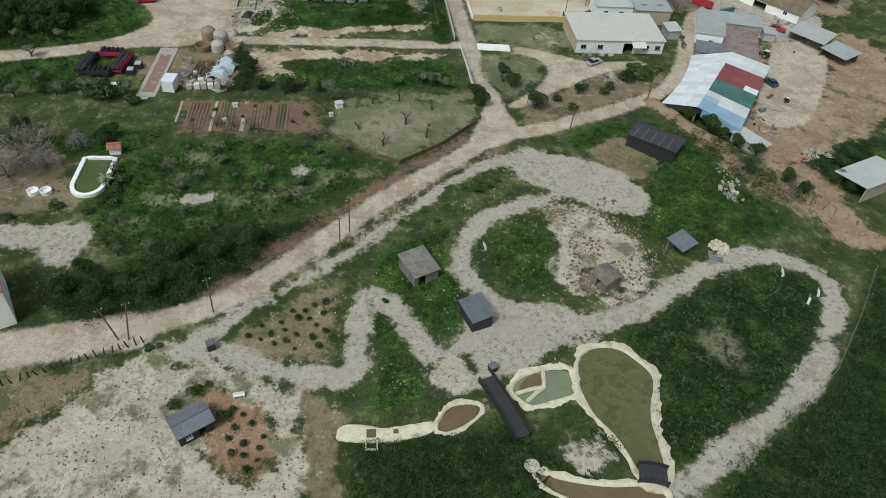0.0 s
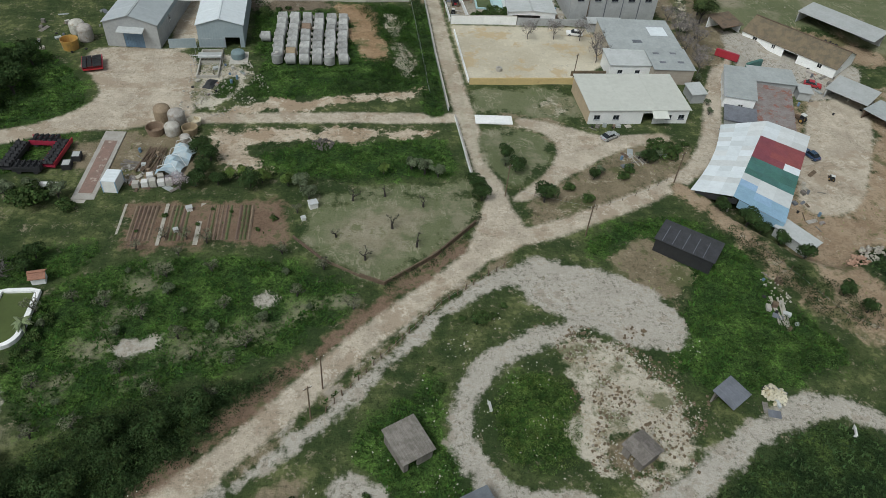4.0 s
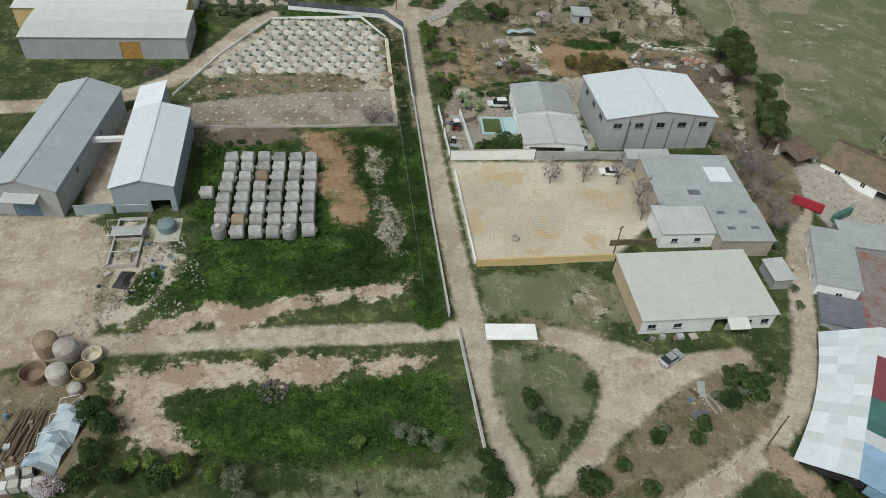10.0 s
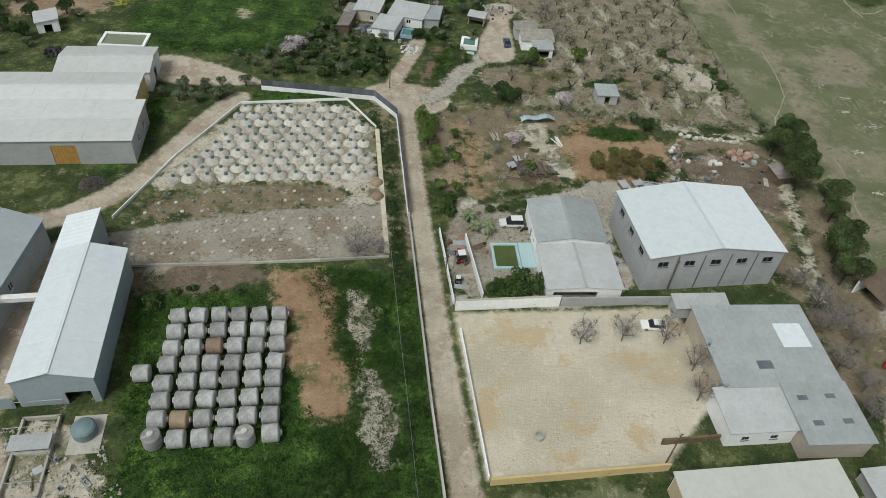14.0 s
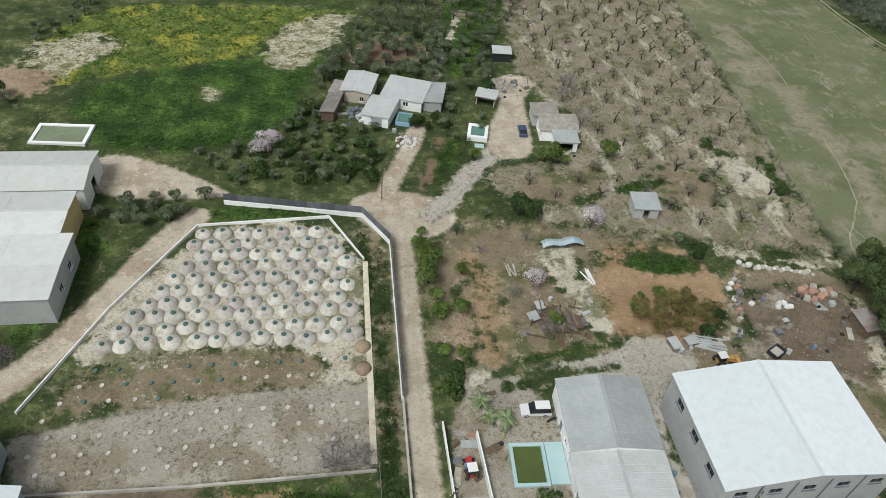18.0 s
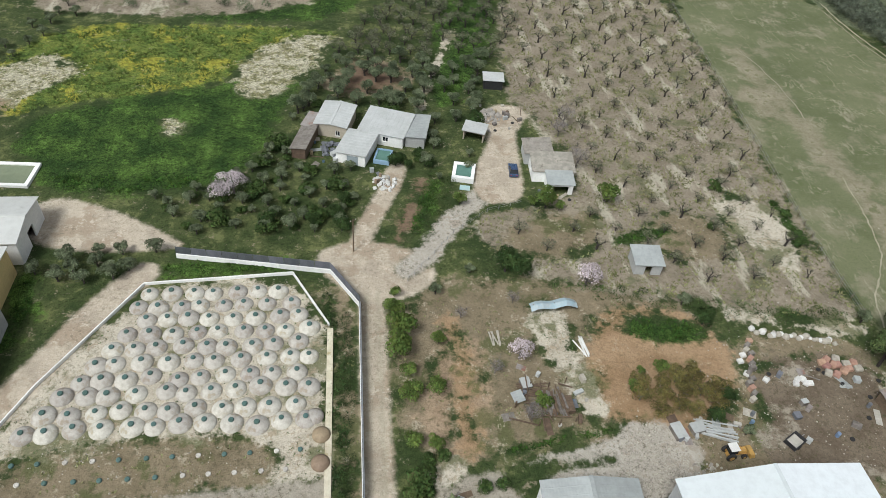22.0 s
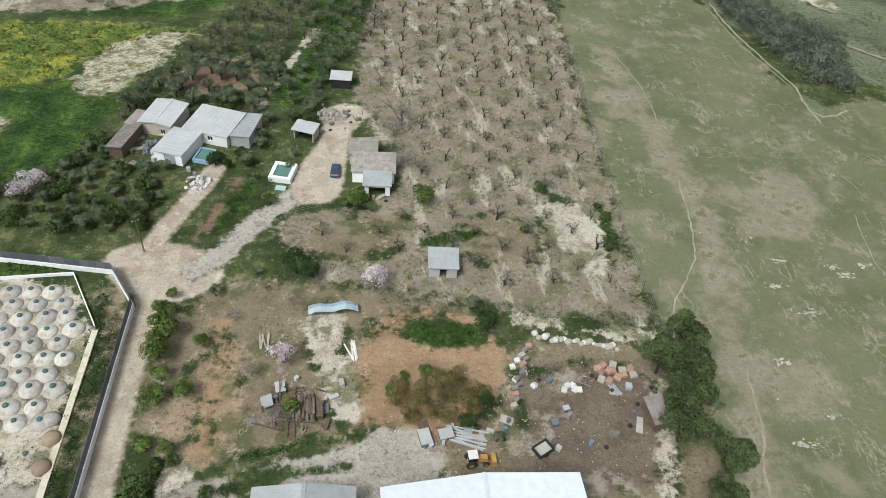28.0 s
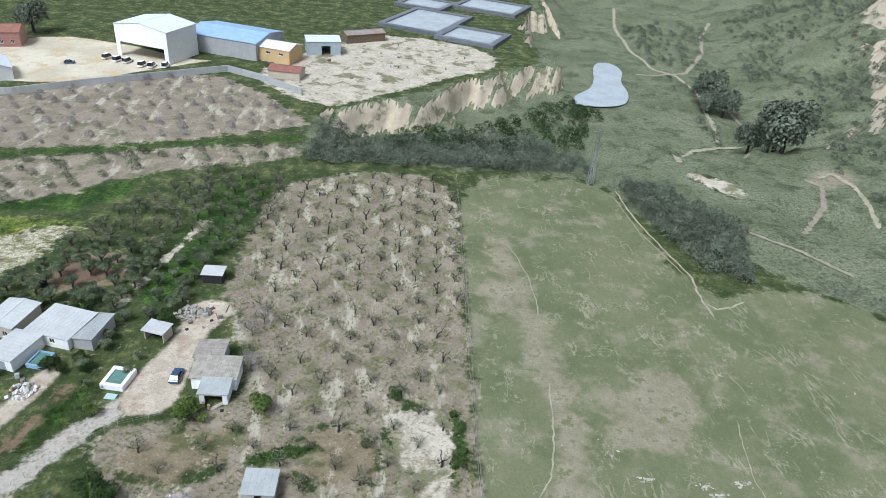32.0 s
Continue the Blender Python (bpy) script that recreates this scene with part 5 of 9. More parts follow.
building("house", "low house with a red tile roof by an orchard", 54, 484, 13, 8, -12, 3.2, 1.4, "x", BEIGE_WALL, RED_TILE)
building("shed", "long brown shed behind a factory", 84, 545, 20, 8, 25, 4.0, 1.0, "x", BROWN_WOOD, RUST_ROOF)
building("shed", "pale rounded shed at a works yard", -52, 470, 10, 16, 30, 4.5, 2.0, "y", WHITE_WALL, WHITE_ROOF)
building("house", "pink house with a red tile roof, far off", -66, 512, 14, 12, 10, 6.0, 2.0, "x", SACK_RED, RED_TILE, {"s": [(u, 1.5, 1.2, 1.4, "window") for u in (-4, 0, 4)]})


def patchwork_barn():
    """A wide low barn, skewed in plan, open below, with sheets of several colours on its east slope."""
    ox, oy = 86.0, 142.6
    oz = ground_z(ox, oy)
    t = thing("barn", "open barn roofed with white, red, green and blue sheets", "barn", pose(ox, oy, oz))
    west, ridge, east = ((69.0, 137.2, 0.2), (83.8, 159.0, 1.2)), ((75.4, 132.7, 2.0), (93.8, 158.2, 2.7)), ((83.7, 126.3, 0.5), (103.6, 155.4, 0.6))

    def spot(u, v):
        """u: -1 at the west eave, 0 at the ridge, 1 at the east eave; v: 0 at the south end, 1 at the north end."""
        a, b = [Vector(p).lerp(Vector(q), v) for p, q in (ridge, west if u < 0 else east)]
        p = a.lerp(b, abs(u))
        if u < 0:
            p += (a - b).normalized() * (1.3 * abs(u) * math.sin(math.pi * v))
        return p - Vector((ox, oy, oz))

    def sheet(u0, u1, v0, v1, up):
        s = Shape()
        s.v = [tuple(spot(u, v) + Vector((0, 0, up + h))) for h in (0, 0.05) for u, v in ((u0, v0), (u1, v0), (u1, v1), (u0, v1))]
        s.f = [(3, 2, 1, 0), (4, 5, 6, 7), (0, 1, 5, 4), (1, 2, 6, 5), (2, 3, 7, 6), (3, 0, 4, 7)]
        return s

    for u in (-0.96, 0, 0.96):
        for v in (0.02, 0.26, 0.5, 0.74, 0.98):
            p = spot(u, v)
            foot = ground_z(p.x + ox, p.y + oy) - oz - 0.2
            part("post", Shape().box(0.28, 0.28, max(0.3, p.z - 0.05 - foot), p.x, p.y, foot), CONCRETE, t)
    # the black sheet is added for the shade inside the open south-west bay
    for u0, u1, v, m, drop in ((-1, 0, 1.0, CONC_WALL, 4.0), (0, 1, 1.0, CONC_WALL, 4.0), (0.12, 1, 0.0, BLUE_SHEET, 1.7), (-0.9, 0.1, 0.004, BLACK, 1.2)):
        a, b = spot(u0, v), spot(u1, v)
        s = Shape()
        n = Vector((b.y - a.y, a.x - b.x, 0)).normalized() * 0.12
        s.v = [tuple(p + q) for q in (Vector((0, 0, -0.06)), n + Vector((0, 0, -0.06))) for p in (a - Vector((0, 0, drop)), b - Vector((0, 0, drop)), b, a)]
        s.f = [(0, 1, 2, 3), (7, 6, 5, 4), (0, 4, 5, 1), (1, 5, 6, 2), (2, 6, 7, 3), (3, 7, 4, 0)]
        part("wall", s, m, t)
    rng = random.Random(4)
    n = 14
    for i in range(n):
        f = i / (n - 1)
        for j in range(3):
            up = 0.03 * (2 - j) + 0.008 * (i % 2)
            part("roof_sheet", sheet(-j / 3, -(j + 1) / 3 - 0.01, i / n, (i + 1.06) / n if i < n - 1 else 1.0, up), WHITE_ROOF if rng.random() < 0.75 else WORN_WHITE, t)
            m = BLUE_SHEET if f < 0.12 + 0.07 * (j == 0) else WORN_WHITE if f < 0.26 else GREEN_SHEET if f < 0.52 else RED_SHEET if f < 0.80 else WORN_WHITE if j else WHITE_ROOF
            if j == 2 and 0.5 < f < 0.56:
                m = WHITE_ROOF
            part("roof_sheet", sheet(j / 3, (j + 1) / 3 + 0.01, i / n, (i + 1.06) / n if i < n - 1 else 1.0, up), m, t)
    return t


patchwork_barn()


# ---- walls, fences and poles ----
def along(pts):
    """The straight stretches of a line: middle x, y, length, turn."""
    for (ax, ay), (bx, by) in zip(pts, pts[1:]):
        yield (ax + bx) / 2, (ay + by) / 2, math.hypot(bx - ax, by - ay), math.degrees(math.atan2(by - ay, bx - ax))


def wall_line(name, label, pts, h, th, m, coping=None, panel=None, bay=2.5, category="wall"):
    """A free-standing wall along a line, in bays; panel: sheets of that material on top, in a light frame."""
    t = thing(name, label, category, pose(pts[0][0], pts[0][1], 0), kind="")
    o = Vector((pts[0][0], pts[0][1], 0))
    for x, y, length, rz in along(pts):
        n = max(1, round(length / (bay * 4)))
        base = pose(x - o.x, y - o.y, 0, 0, 0, rz)
        for i in range(n):
            u = -length / 2 + (i + 0.5) * length / n
            part("wall_bay", Shape().box(length / n - 0.02, th, h + 0.3, u, 0, -0.3), m, t, m=base)
        if coping:
            part("coping", Shape().box(length, th + 0.1, 0.08, 0, 0, h), coping, t, m=base)
        if panel:
            k = max(1, round(length / bay))
            mesh = roof_slab(1.5, length / k - 0.08, 0, 0, 0.05, 0.4).mesh("panel", panel)
            for i in range(k):
                u = -length / 2 + (i + 0.5) * length / k
                part("panel", mesh, panel, t, m=base @ pose(u, 0, h + 0.1) @ Matrix(((0, 1, 0, 0), (0, 0, 1, 0), (1, 0, 0, 0), (0, 0, 0, 1))))
    return t


def post_fence(label, pts, gap, h, r, m, wires=2, lean=4.0, seed=1):
    t = thing("fence", label, "fence", pose(pts[0][0], pts[0][1], 0))
    rng = random.Random(seed)
    mesh = Shape().tube([(0, 0, -0.3), (0, 0, h * 0.6), (0, 0, h)], r, r * 0.8, 6).mesh("post", m)
    for x, y, length, rz in along(pts):
        k = max(1, round(length / gap))
        c, s = math.cos(radians(rz)), math.sin(radians(rz))
        for i in range(k):
            u = -length / 2 + i * length / k
            px, py = x + c * u, y + s * u
            part("post", mesh, m, t, m=pose(px - pts[0][0], py - pts[0][1], ground_z(px, py), rng.gauss(0, lean), rng.gauss(0, lean), rng.random() * 90))
        for j in range(wires):
            z = h * (0.45 + 0.45 * j / max(1, wires - 1))
            part("wire", Shape().tube([(-length / 2, 0, z), (0, 0, z - 0.05), (length / 2, 0, z)], 0.015, n=4), STEEL, t, m=pose(x - pts[0][0], y - pts[0][1], ground_z(x, y), 0, 0, rz))
    return t


def utility_pole(x, y, h=7.5, lean=(0, 0), label="dark wooden utility pole with a cross-arm"):
    t = thing("utility_pole", label, "pole", spun(x, y) @ pose(0, 0, 0, lean[0], lean[1], 30))
    part("shaft", Shape().tube([(0, 0, -0.4), (0, 0, h)], 0.13, 0.09, 8), BROWN_WOOD, t)
    part("crossarm", Shape().box(1.2, 0.1, 0.12, 0, 0, h - 0.5), BROWN_WOOD, t)
    for u in (-0.5, 0.5):
        part("insulator", Shape().lathe([(0.05, 0), (0.07, 0.08), (0.04, 0.16)], 8, pose(u, 0, h - 0.38)), WHITE_PAINT, t)
    return t


wall_line("boundary_wall", "ochre yard wall, its paint weathered", [(29.3, 177.4), (54.5, 178.0)], 1.7, 0.3, OCHRE_WALL)
wall_line("boundary_wall", "low white wall along the yard beside the lane", [(29.2, 178.2), (28.6, 204)], 0.9, 0.22, WHITE_WALL)
wall_line("boundary_wall", "long white wall between yard and house", [(28.2, 208.6), (46, 208.9)], 2.4, 0.25, WHITE_WALL, coping=CONCRETE)
wall_line("boundary_wall", "grey block wall continuing a white one", [(46.2, 208.9), (66, 208.4)], 2.0, 0.25, CONC_WALL)
wall_line("boundary_wall", "ochre and brown wall in a yard corner", [(54.8, 182.0), (63.6, 182.2)], 1.3, 0.3, BROWN_WOOD)
wall_line("boundary_wall", "broad white-topped wall along the lane", [(25.4, 141), (24.3, 163)], 1.0, 0.22, WHITE_WALL, coping=CONCRETE)
wall_line("boundary_wall", "broad pale wall along the lane", [(23.2, 166), (22.6, 190), (22.2, 232)], 1.0, 0.22, CONC_WALL, coping=CONCRETE)
wall_line("boundary_wall", "white wall topped with dark metal panels", [(22.2, 232.4), (22.0, 266), (17.2, 273.6), (-8.4, 277.8)], 0.9, 0.35, WHITE_WALL, panel=FENCE_PLATE)
wall_line("boundary_wall", "low white wall round the field of buried tanks", [(-31, 233), (-23, 252), (-12.3, 271.4), (11, 273.4), (17.2, 262)], 0.6, 0.2, WHITE_WALL)
wall_line("boundary_wall", "low dusty kerb beside the field of buried tanks", [(17.4, 261.4), (17.7, 222.5)], 0.25, 0.9, POND_RIM)
wall_line("boundary_wall", "retaining wall of a concrete terrace", [(-29.5, 220.6), (-6, 220.6), (18, 221.4)], 0.5, 0.3, CONCRETE)
wall_line("boundary_wall", "low dark board fence round a poultry run", [(3, 115), (7, 113), (16, 119.5), (24.2, 128)], 0.9, 0.25, BROWN_WOOD)
wall_line("boundary_wall", "low brown wall of stones beside a field", [(-8.4, 125), (-3, 119), (3, 115)], 0.5, 0.3, BROWN_WOOD)
wall_line("boundary_wall", "white wall of a lane-side garden", [(28.2, 210.0), (27.6, 228)], 1.1, 0.2, WHITE_WALL)
wall_line("boundary_wall", "white inner wall of a garden court", [(33.2, 211), (32.2, 226)], 1.4, 0.2, WHITE_WALL)
wall_line("boundary_wall", "pale sheet fence between two warehouses", [(-41, 192.6), (-34.8, 193.2)], 2.4, 0.15, BLUEGREY_WALL)
wall_line("boundary_wall", "grey wall along a far orchard", [(-88, 441), (-38, 450), (-18, 462), (30, 487), (44, 478), (62, 462)], 2.6, 0.4, CONC_WALL)
post_fence("line of weathered wooden posts beside a track", [(-2, 89), (6, 98), (16, 108.5), (29, 117.6)], 1.7, 1.3, 0.1, BROWN_WOOD, 1)
post_fence("dark stake fence along the road", [(-60, 57), (-49, 61.5), (-43, 64), (-36, 67), (-31, 69)], 1.1, 1.3, 0.12, BARK, 0, 7)
post_fence("wire fence on thin posts round the grass loop", [(91, 82), (82, 71), (72, 60), (61, 52), (50, 45)], 3.0, 1.3, 0.05, OLD_WOOD, 2)
post_fence("leaning wooden fence down a bank", [(75, 122), (80, 112), (84, 103), (93, 96), (104, 86)], 2.2, 1.5, 0.08, BROWN_WOOD, 1, 8)
post_fence("wire fence with white pipe along the verge", [(18.4, 222), (18.8, 205), (19.2, 190), (19.6, 172)], 3.0, 1.2, 0.05, STEEL, 2)
post_fence("wire fence between orchard and pasture", [(107, 262), (107.3, 275), (109, 306), (112, 348), (115, 394)], 3.2, 1.2, 0.06, BROWN_WOOD, 2)
post_fence("wire fence along the edge of a paved track", [(30, 271.5), (39, 283), (46, 289), (53, 291.5)], 2.2, 1.0, 0.05, STEEL, 2)
post_fence("fence of posts along a hedge bank", [(34, 137), (48, 131.5), (60, 137), (70, 143.5)], 3.0, 1.2, 0.06, BROWN_WOOD, 1)
for spot in ((-4, 88), (-2.5, 93), (44, 124.2), (66.4, 139.8), (-23, 74.5), (27, 214), (21, 278.8), (54.5, 179), (66, 211.5), (31, 135.8)):
    utility_pole(*spot)
for k in (-9, 9):
    utility_pole(-35 + k * 0.08, 69.3, 7.5, (0, k), "pole of a leaning pair beside the road")
pylon = thing("pylon", "thin grey lattice mast at the field edge", "pylon", spun(157, 391.5))
for a, b in ((-1, -1), (1, -1), (1, 1), (-1, 1)):
    part("leg", Shape().tube([(a * 0.9, b * 0.9, -1), (a * 0.25, b * 0.25, 18)], 0.12, n=4), STEEL, pylon)
for i in range(9):
    k = 0.9 - 0.65 * i / 9
    part("brace", Shape().tube([(-k, -k, i * 2.0), (k, -k, i * 2.0 + 1), (k, k, i * 2.0 + 1), (-k, k, i * 2.0), (-k, -k, i * 2.0)], 0.06, n=4), STEEL, pylon)
part("crossarm", Shape().tube([(-1.8, 0, 17.2), (1.8, 0, 17.2)], 0.1, n=4), STEEL, pylon)


# ---- ponds and bridges of the small park ----
def offset(poly, d):
    out = []
    n = len(poly)
    area = sum(poly[i][0] * poly[(i + 1) % n][1] - poly[(i + 1) % n][0] * poly[i][1] for i in range(n))
    for i in range(n):
        (ax, ay), (bx, by) = poly[i - 1], poly[(i + 1) % n]
        k = math.hypot(bx - ax, by - ay) or 1
        s = d if area > 0 else -d
        out.append((poly[i][0] + s * (by - ay) / k, poly[i][1] - s * (bx - ax) / k))
    return out


def pond(name, label, poly, water, level=-0.22, rim=1.0):
    t = thing("pond", label, "pond", pose(0, 0, 0))
    line = rounded(poly, True, 3)
    n = len(line)
    rng = random.Random(len(name))
    wide, slim = offset(line, rim * 1.35), offset(line, rim * 0.55)
    outer = []
    for i, ((ax, ay), (bx, by)) in enumerate(zip(wide, slim)):
        k = 0.5 + 0.32 * math.sin(i * 0.55 + len(name)) + rng.gauss(0, 0.16)
        outer.append((bx + (ax - bx) * k, by + (ay - by) * k))
    mid = [(x + rng.gauss(0, 0.07), y + rng.gauss(0, 0.07)) for x, y in offset(line, rim * 0.3)]
    inner = offset(line, -0.35)
    s = Shape()
    rings = [(outer, -0.35), (outer, 0.06), (mid, 0.17), (line, 0.12), (inner, -0.45)]
    for ring, z in rings:
        s.v += [(x, y, z + rng.gauss(0, 0.03)) for x, y in ring]
    s.f = [(j * n + i, j * n + (i + 1) % n, (j + 1) * n + (i + 1) % n, (j + 1) * n + i) for j in range(4) for i in range(n)]
    part("rim", s, POND_RIM, t, "rough cream cement rim")
    w = Shape()
    w.v = [(x, y, level) for x, y in offset(line, 0.02)]
    w.f = [tuple(range(n))]
    part("water", w, water, t)
    return t


pond("lower", "large murky green pond with a cement rim", PONDS["lower"], WATER_GREEN)
pond("side", "shallow pale green pond with a cement rim", PONDS["side"], WATER_PALE, rim=0.9)
pond("upper", "small muddy pond with a cement rim", PONDS["upper"], WATER_MUD, rim=0.6)
pond("curved", "curved channel of brown water between cement kerbs", PONDS["curved"], WATER_MUD, rim=0.7)
weir = thing("weir", "low cement kerbs parting a shallow pond", "kerb", pose(0, 0, 0))
for pts in ([(26.4, 62), (26.2, 60.4), (26, 59), (24.6, 58), (23, 56.6)], [(26, 59), (24, 58.7), (21.6, 58)]):
    part("kerb", Shape().tube([(x, y, -0.12) for x, y in pts], 0.34, 0.3, 6), POND_RIM, weir)
basin = rounded([(21.8, 58.2), (23.4, 60.8), (26, 61.8), (25.8, 59.2), (24, 58.9)], True, 2)
s = Shape()
s.v, s.f = [(x, y, -0.17) for x, y in basin], [tuple(range(len(basin)))]
part("mud", s, WATER_MUD, weir, "brown muddy corner of a pond")
cascade = thing("cascade", "stepped channel of cream cement with two small basins", "cascade", pose(0, 0, 0))
bed = rounded([(-3.8, 51.4), (-3.4, 53.4), (0, 53.4), (2.4, 52.6), (5, 53.0), (8, 53.4), (9.6, 53.6), (9.6, 52.2), (6, 51.2), (3, 50.8), (0.4, 50.8), (-2.4, 51.2)], True, 2)
s = Shape()
n = len(bed)
g = random.Random(2)
for ring, z in ((offset(bed, 0.25), -0.3), (offset(bed, 0.1), 0.22), (offset(bed, -0.35), 0.3)):
    s.v += [(x + g.gauss(0, 0.05), y + g.gauss(0, 0.05), z + g.gauss(0, 0.04)) for x, y in ring]
s.f = [(j * n + i, j * n + (i + 1) % n, (j + 1) * n + (i + 1) % n, (j + 1) * n + i) for j in range(2) for i in range(n)] + [tuple(range(2 * n, 3 * n))]
part("bed", s, POND_RIM, cascade, "rough cream cement bed")
for x, y, w in ((0.9, 52.0, 1.3), (4.2, 52.2, 0.7)):
    part("basin", wall_shape(w + 0.4, w + 0.4, 0.25, [(0, 0.2, w, w)]), POND_RIM, cascade, m=pose(x, y - w / 2 - 0.2, 0.5, -90, 0, 0) @ Matrix.Diagonal((1, 1, -1, 1)))
    part("water", Shape().box(w, w, 0.03, x, y, 0.33), WATER_MUD, cascade)


def bridge_of(x, y, length, width, rz, label):
    t = thing("footbridge", label, "bridge", pose(x, y, 0.25, 0, 0, rz))
    n = int(length / 0.3)
    deck = Shape().box(width, length / n - 0.03, 0.08).mesh("plank", BLACK_ROOF)
    for i in range(n):
        u = -length / 2 + (i + 0.5) * length / n
        part("plank", deck, BLACK_ROOF, t, m=pose(0, u, 0.35 + 0.35 * (1 - (2 * u / length) ** 2)))
    for s in (-1, 1):
        pts = [(s * width / 2, -length / 2 + length * i / 8, 0.1 + 0.35 * (1 - (i / 4 - 1) ** 2)) for i in range(9)]
        side = Shape()
        side.v = [(x0 + e * s, y0, z0 + h) for e in (0, 0.12) for h in (0, 1.0) for x0, y0, z0 in pts]
        q = lambda e, h, i: (e * 2 + h) * 9 + i
        side.f = [f for i in range(8) for f in ((q(0, 0, i), q(0, 0, i + 1), q(0, 1, i + 1), q(0, 1, i)), (q(1, 1, i), q(1, 1, i + 1), q(1, 0, i + 1), q(1, 0, i)), (q(0, 1, i), q(0, 1, i + 1), q(1, 1, i + 1), q(1, 1, i)), (q(1, 0, i), q(1, 0, i + 1), q(0, 0, i + 1), q(0, 0, i)))]
        part("parapet", side, BLACK, t)
    for a in (-1, 1):
        for s in (-1, 1):
            part("newel", Shape().box(0.2, 0.2, 1.5, s * width / 2, a * length / 2, -0.3), BLACK, t)
    return t


bridge_of(19.4, 55.4, 10.6, 2.2, 21, "black wooden footbridge over a stream")
bridge_of(37.7, 44.2, 3.8, 2.4, 77, "short black wooden footbridge over a pond")


def drum(name, label, x, y, prof, m, category="tank", n=20, z=None, rz=0):
    t = thing(name, label, category, spun(x, y, rz, z))
    part("body", Shape().lathe(prof, n), m, t, smooth=False)
    return t


t = drum("round_table", "round cream cement table top beside a pond", 21.8, 46.2, [(0.3, -0.3), (0.3, 0.4), (1.0, 0.42), (1.02, 0.58), (0.9, 0.6)], POND_RIM, "table")
for x, y, h, lab in ((-22.2, 67.2, 1.9, "dark hooded waste bin on bare ground"), (18.8, 62.2, 1.6, "black box-shaped bin by a bridge")):
    t = thing("waste_bin", lab, "bin", spun(x, y, 25))
    part("body", Shape().box(1.1, 1.0, h * 0.75, taper=1.05), BLACK, t)
    part("lid", Shape().box(1.3, 1.2, 0.14, 0, 0, h * 0.76, taper=0.85), SLATE_ROOF, t)
    part("post", Shape().box(0.12, 0.12, h, 0, 0.58), BROWN_WOOD, t)
for k, (x, y, rz) in enumerate(((73.2, 81.6, 70), (77.4, 76.6, 60), (74.8, 74.8, 50), (21, 88.4, 95), (-17.2, 58.6, 10))):
    t = thing("bench", "white painted bench standing in grass", "bench", spun(x, y, rz), "park benches")
    part("seat", Shape().box(1.6, 0.4, 0.07, 0, 0, 0.45), WHITE_PAINT, t)
    part("backrest", Shape().box(1.6, 0.06, 0.4, 0, 0.2, 0.55), WHITE_PAINT, t)
    for u in (-0.65, 0.65):
        part("leg", Shape().box(0.1, 0.4, 0.45, u, 0, 0), WHITE_PAINT, t)

# swimming pools
def flat_rim(label, x, y, w, l, rz, water, rim_m, h=0.4, rim=0.5):
    t = thing("swimming_pool", label, "pool", spun(x, y, rz, 0.0))
    for u, v, a, b in ((0, l / 2 + rim / 2, w + 2 * rim, rim), (0, -l / 2 - rim / 2, w + 2 * rim, rim), (w / 2 + rim / 2, 0, rim, l), (-w / 2 - rim / 2, 0, rim, l)):
        part("rim", Shape().box(a, b, h + 0.5, u, v, -0.5), rim_m, t)
    part("water", Shape().box(w, l, 0.05, 0, 0, h - 0.3), water, t)
    return t


flat_rim("swimming pool with green water and a turquoise surround", 38.9, 221, 4.0, 5.6, -2, WATER_POOL, POOL_TILE)
deck = thing("pool_deck", "turquoise painted pool deck", "deck", spun(42.8, 221, -2, 0))
part("slab", Shape().box(2.6, 6.4, 0.4, 0, 0, 0), POOL_TILE, deck)
flat_rim("raised white pool with teal water beside a cottage", 42.8, 300.4, 3.0, 3.8, -12, WATER_TEAL, WHITE_WALL, 1.2, 0.7)
part("blue_sheet", Shape().box(2.0, 1.4, 0.1), POOL_TILE, thing("tarpaulin", "pale blue sheet lying by a pool", "tarpaulin", spun(42.6, 296.2, -10)))
flat_rim("small blue pool behind a cottage", 27.0, 305.8, 2.6, 3.6, -14, WATER_TEAL, BLUE_SHEET, 0.9, 0.3)
flat_rim("long pale water basin with a white rim", -43, 300, 9.6, 5.6, -3, WATER_PALE, WHITE_WALL, 0.5, 0.7)
t = thing("swimming_pool", "round-ended pool of dark green water with a white rim", "pool", pose(0, 0, 0))
line = [(-52.0, 113.0), (-51.0, 113.1), (-47.6, 113.1), (-46.6, 113.0), (-46.6, 109), (-46.7, 105.2)] + [(-49.3 + 2.6 * math.cos(a), 105 + 2.9 * math.sin(a)) for a in np.linspace(-0.3, -2.84, 9)] + [(-52.0, 105.2), (-52.0, 109)]
s = Shape()
n = len(line)
for ring, z in ((offset(line, 0.45), -0.3), (offset(line, 0.45), 0.75), (offset(line, -0.3), 0.75), (offset(line, -0.3), -0.2)):
    s.v += [(x, y, z) for x, y in ring]
s.f = [(j * n + i, j * n + (i + 1) % n, (j + 1) * n + (i + 1) % n, (j + 1) * n + i) for j in range(3) for i in range(n)]
part("rim", s, WHITE_WALL, t)
w = Shape()
w.v, w.f = [(x, y, 0.35) for x, y in offset(line, -0.2)], [tuple(range(n))]
part("water", w, WATER_POOL, t)
for x, y in ((-58.2, 103.2), (-56.0, 103.2)):
    drum("tub", "round white cement tub", x, y, [(0.95, 0), (1.0, 0.8), (0.85, 0.8), (0.8, 0.25)], WHITE_WALL, "tub")
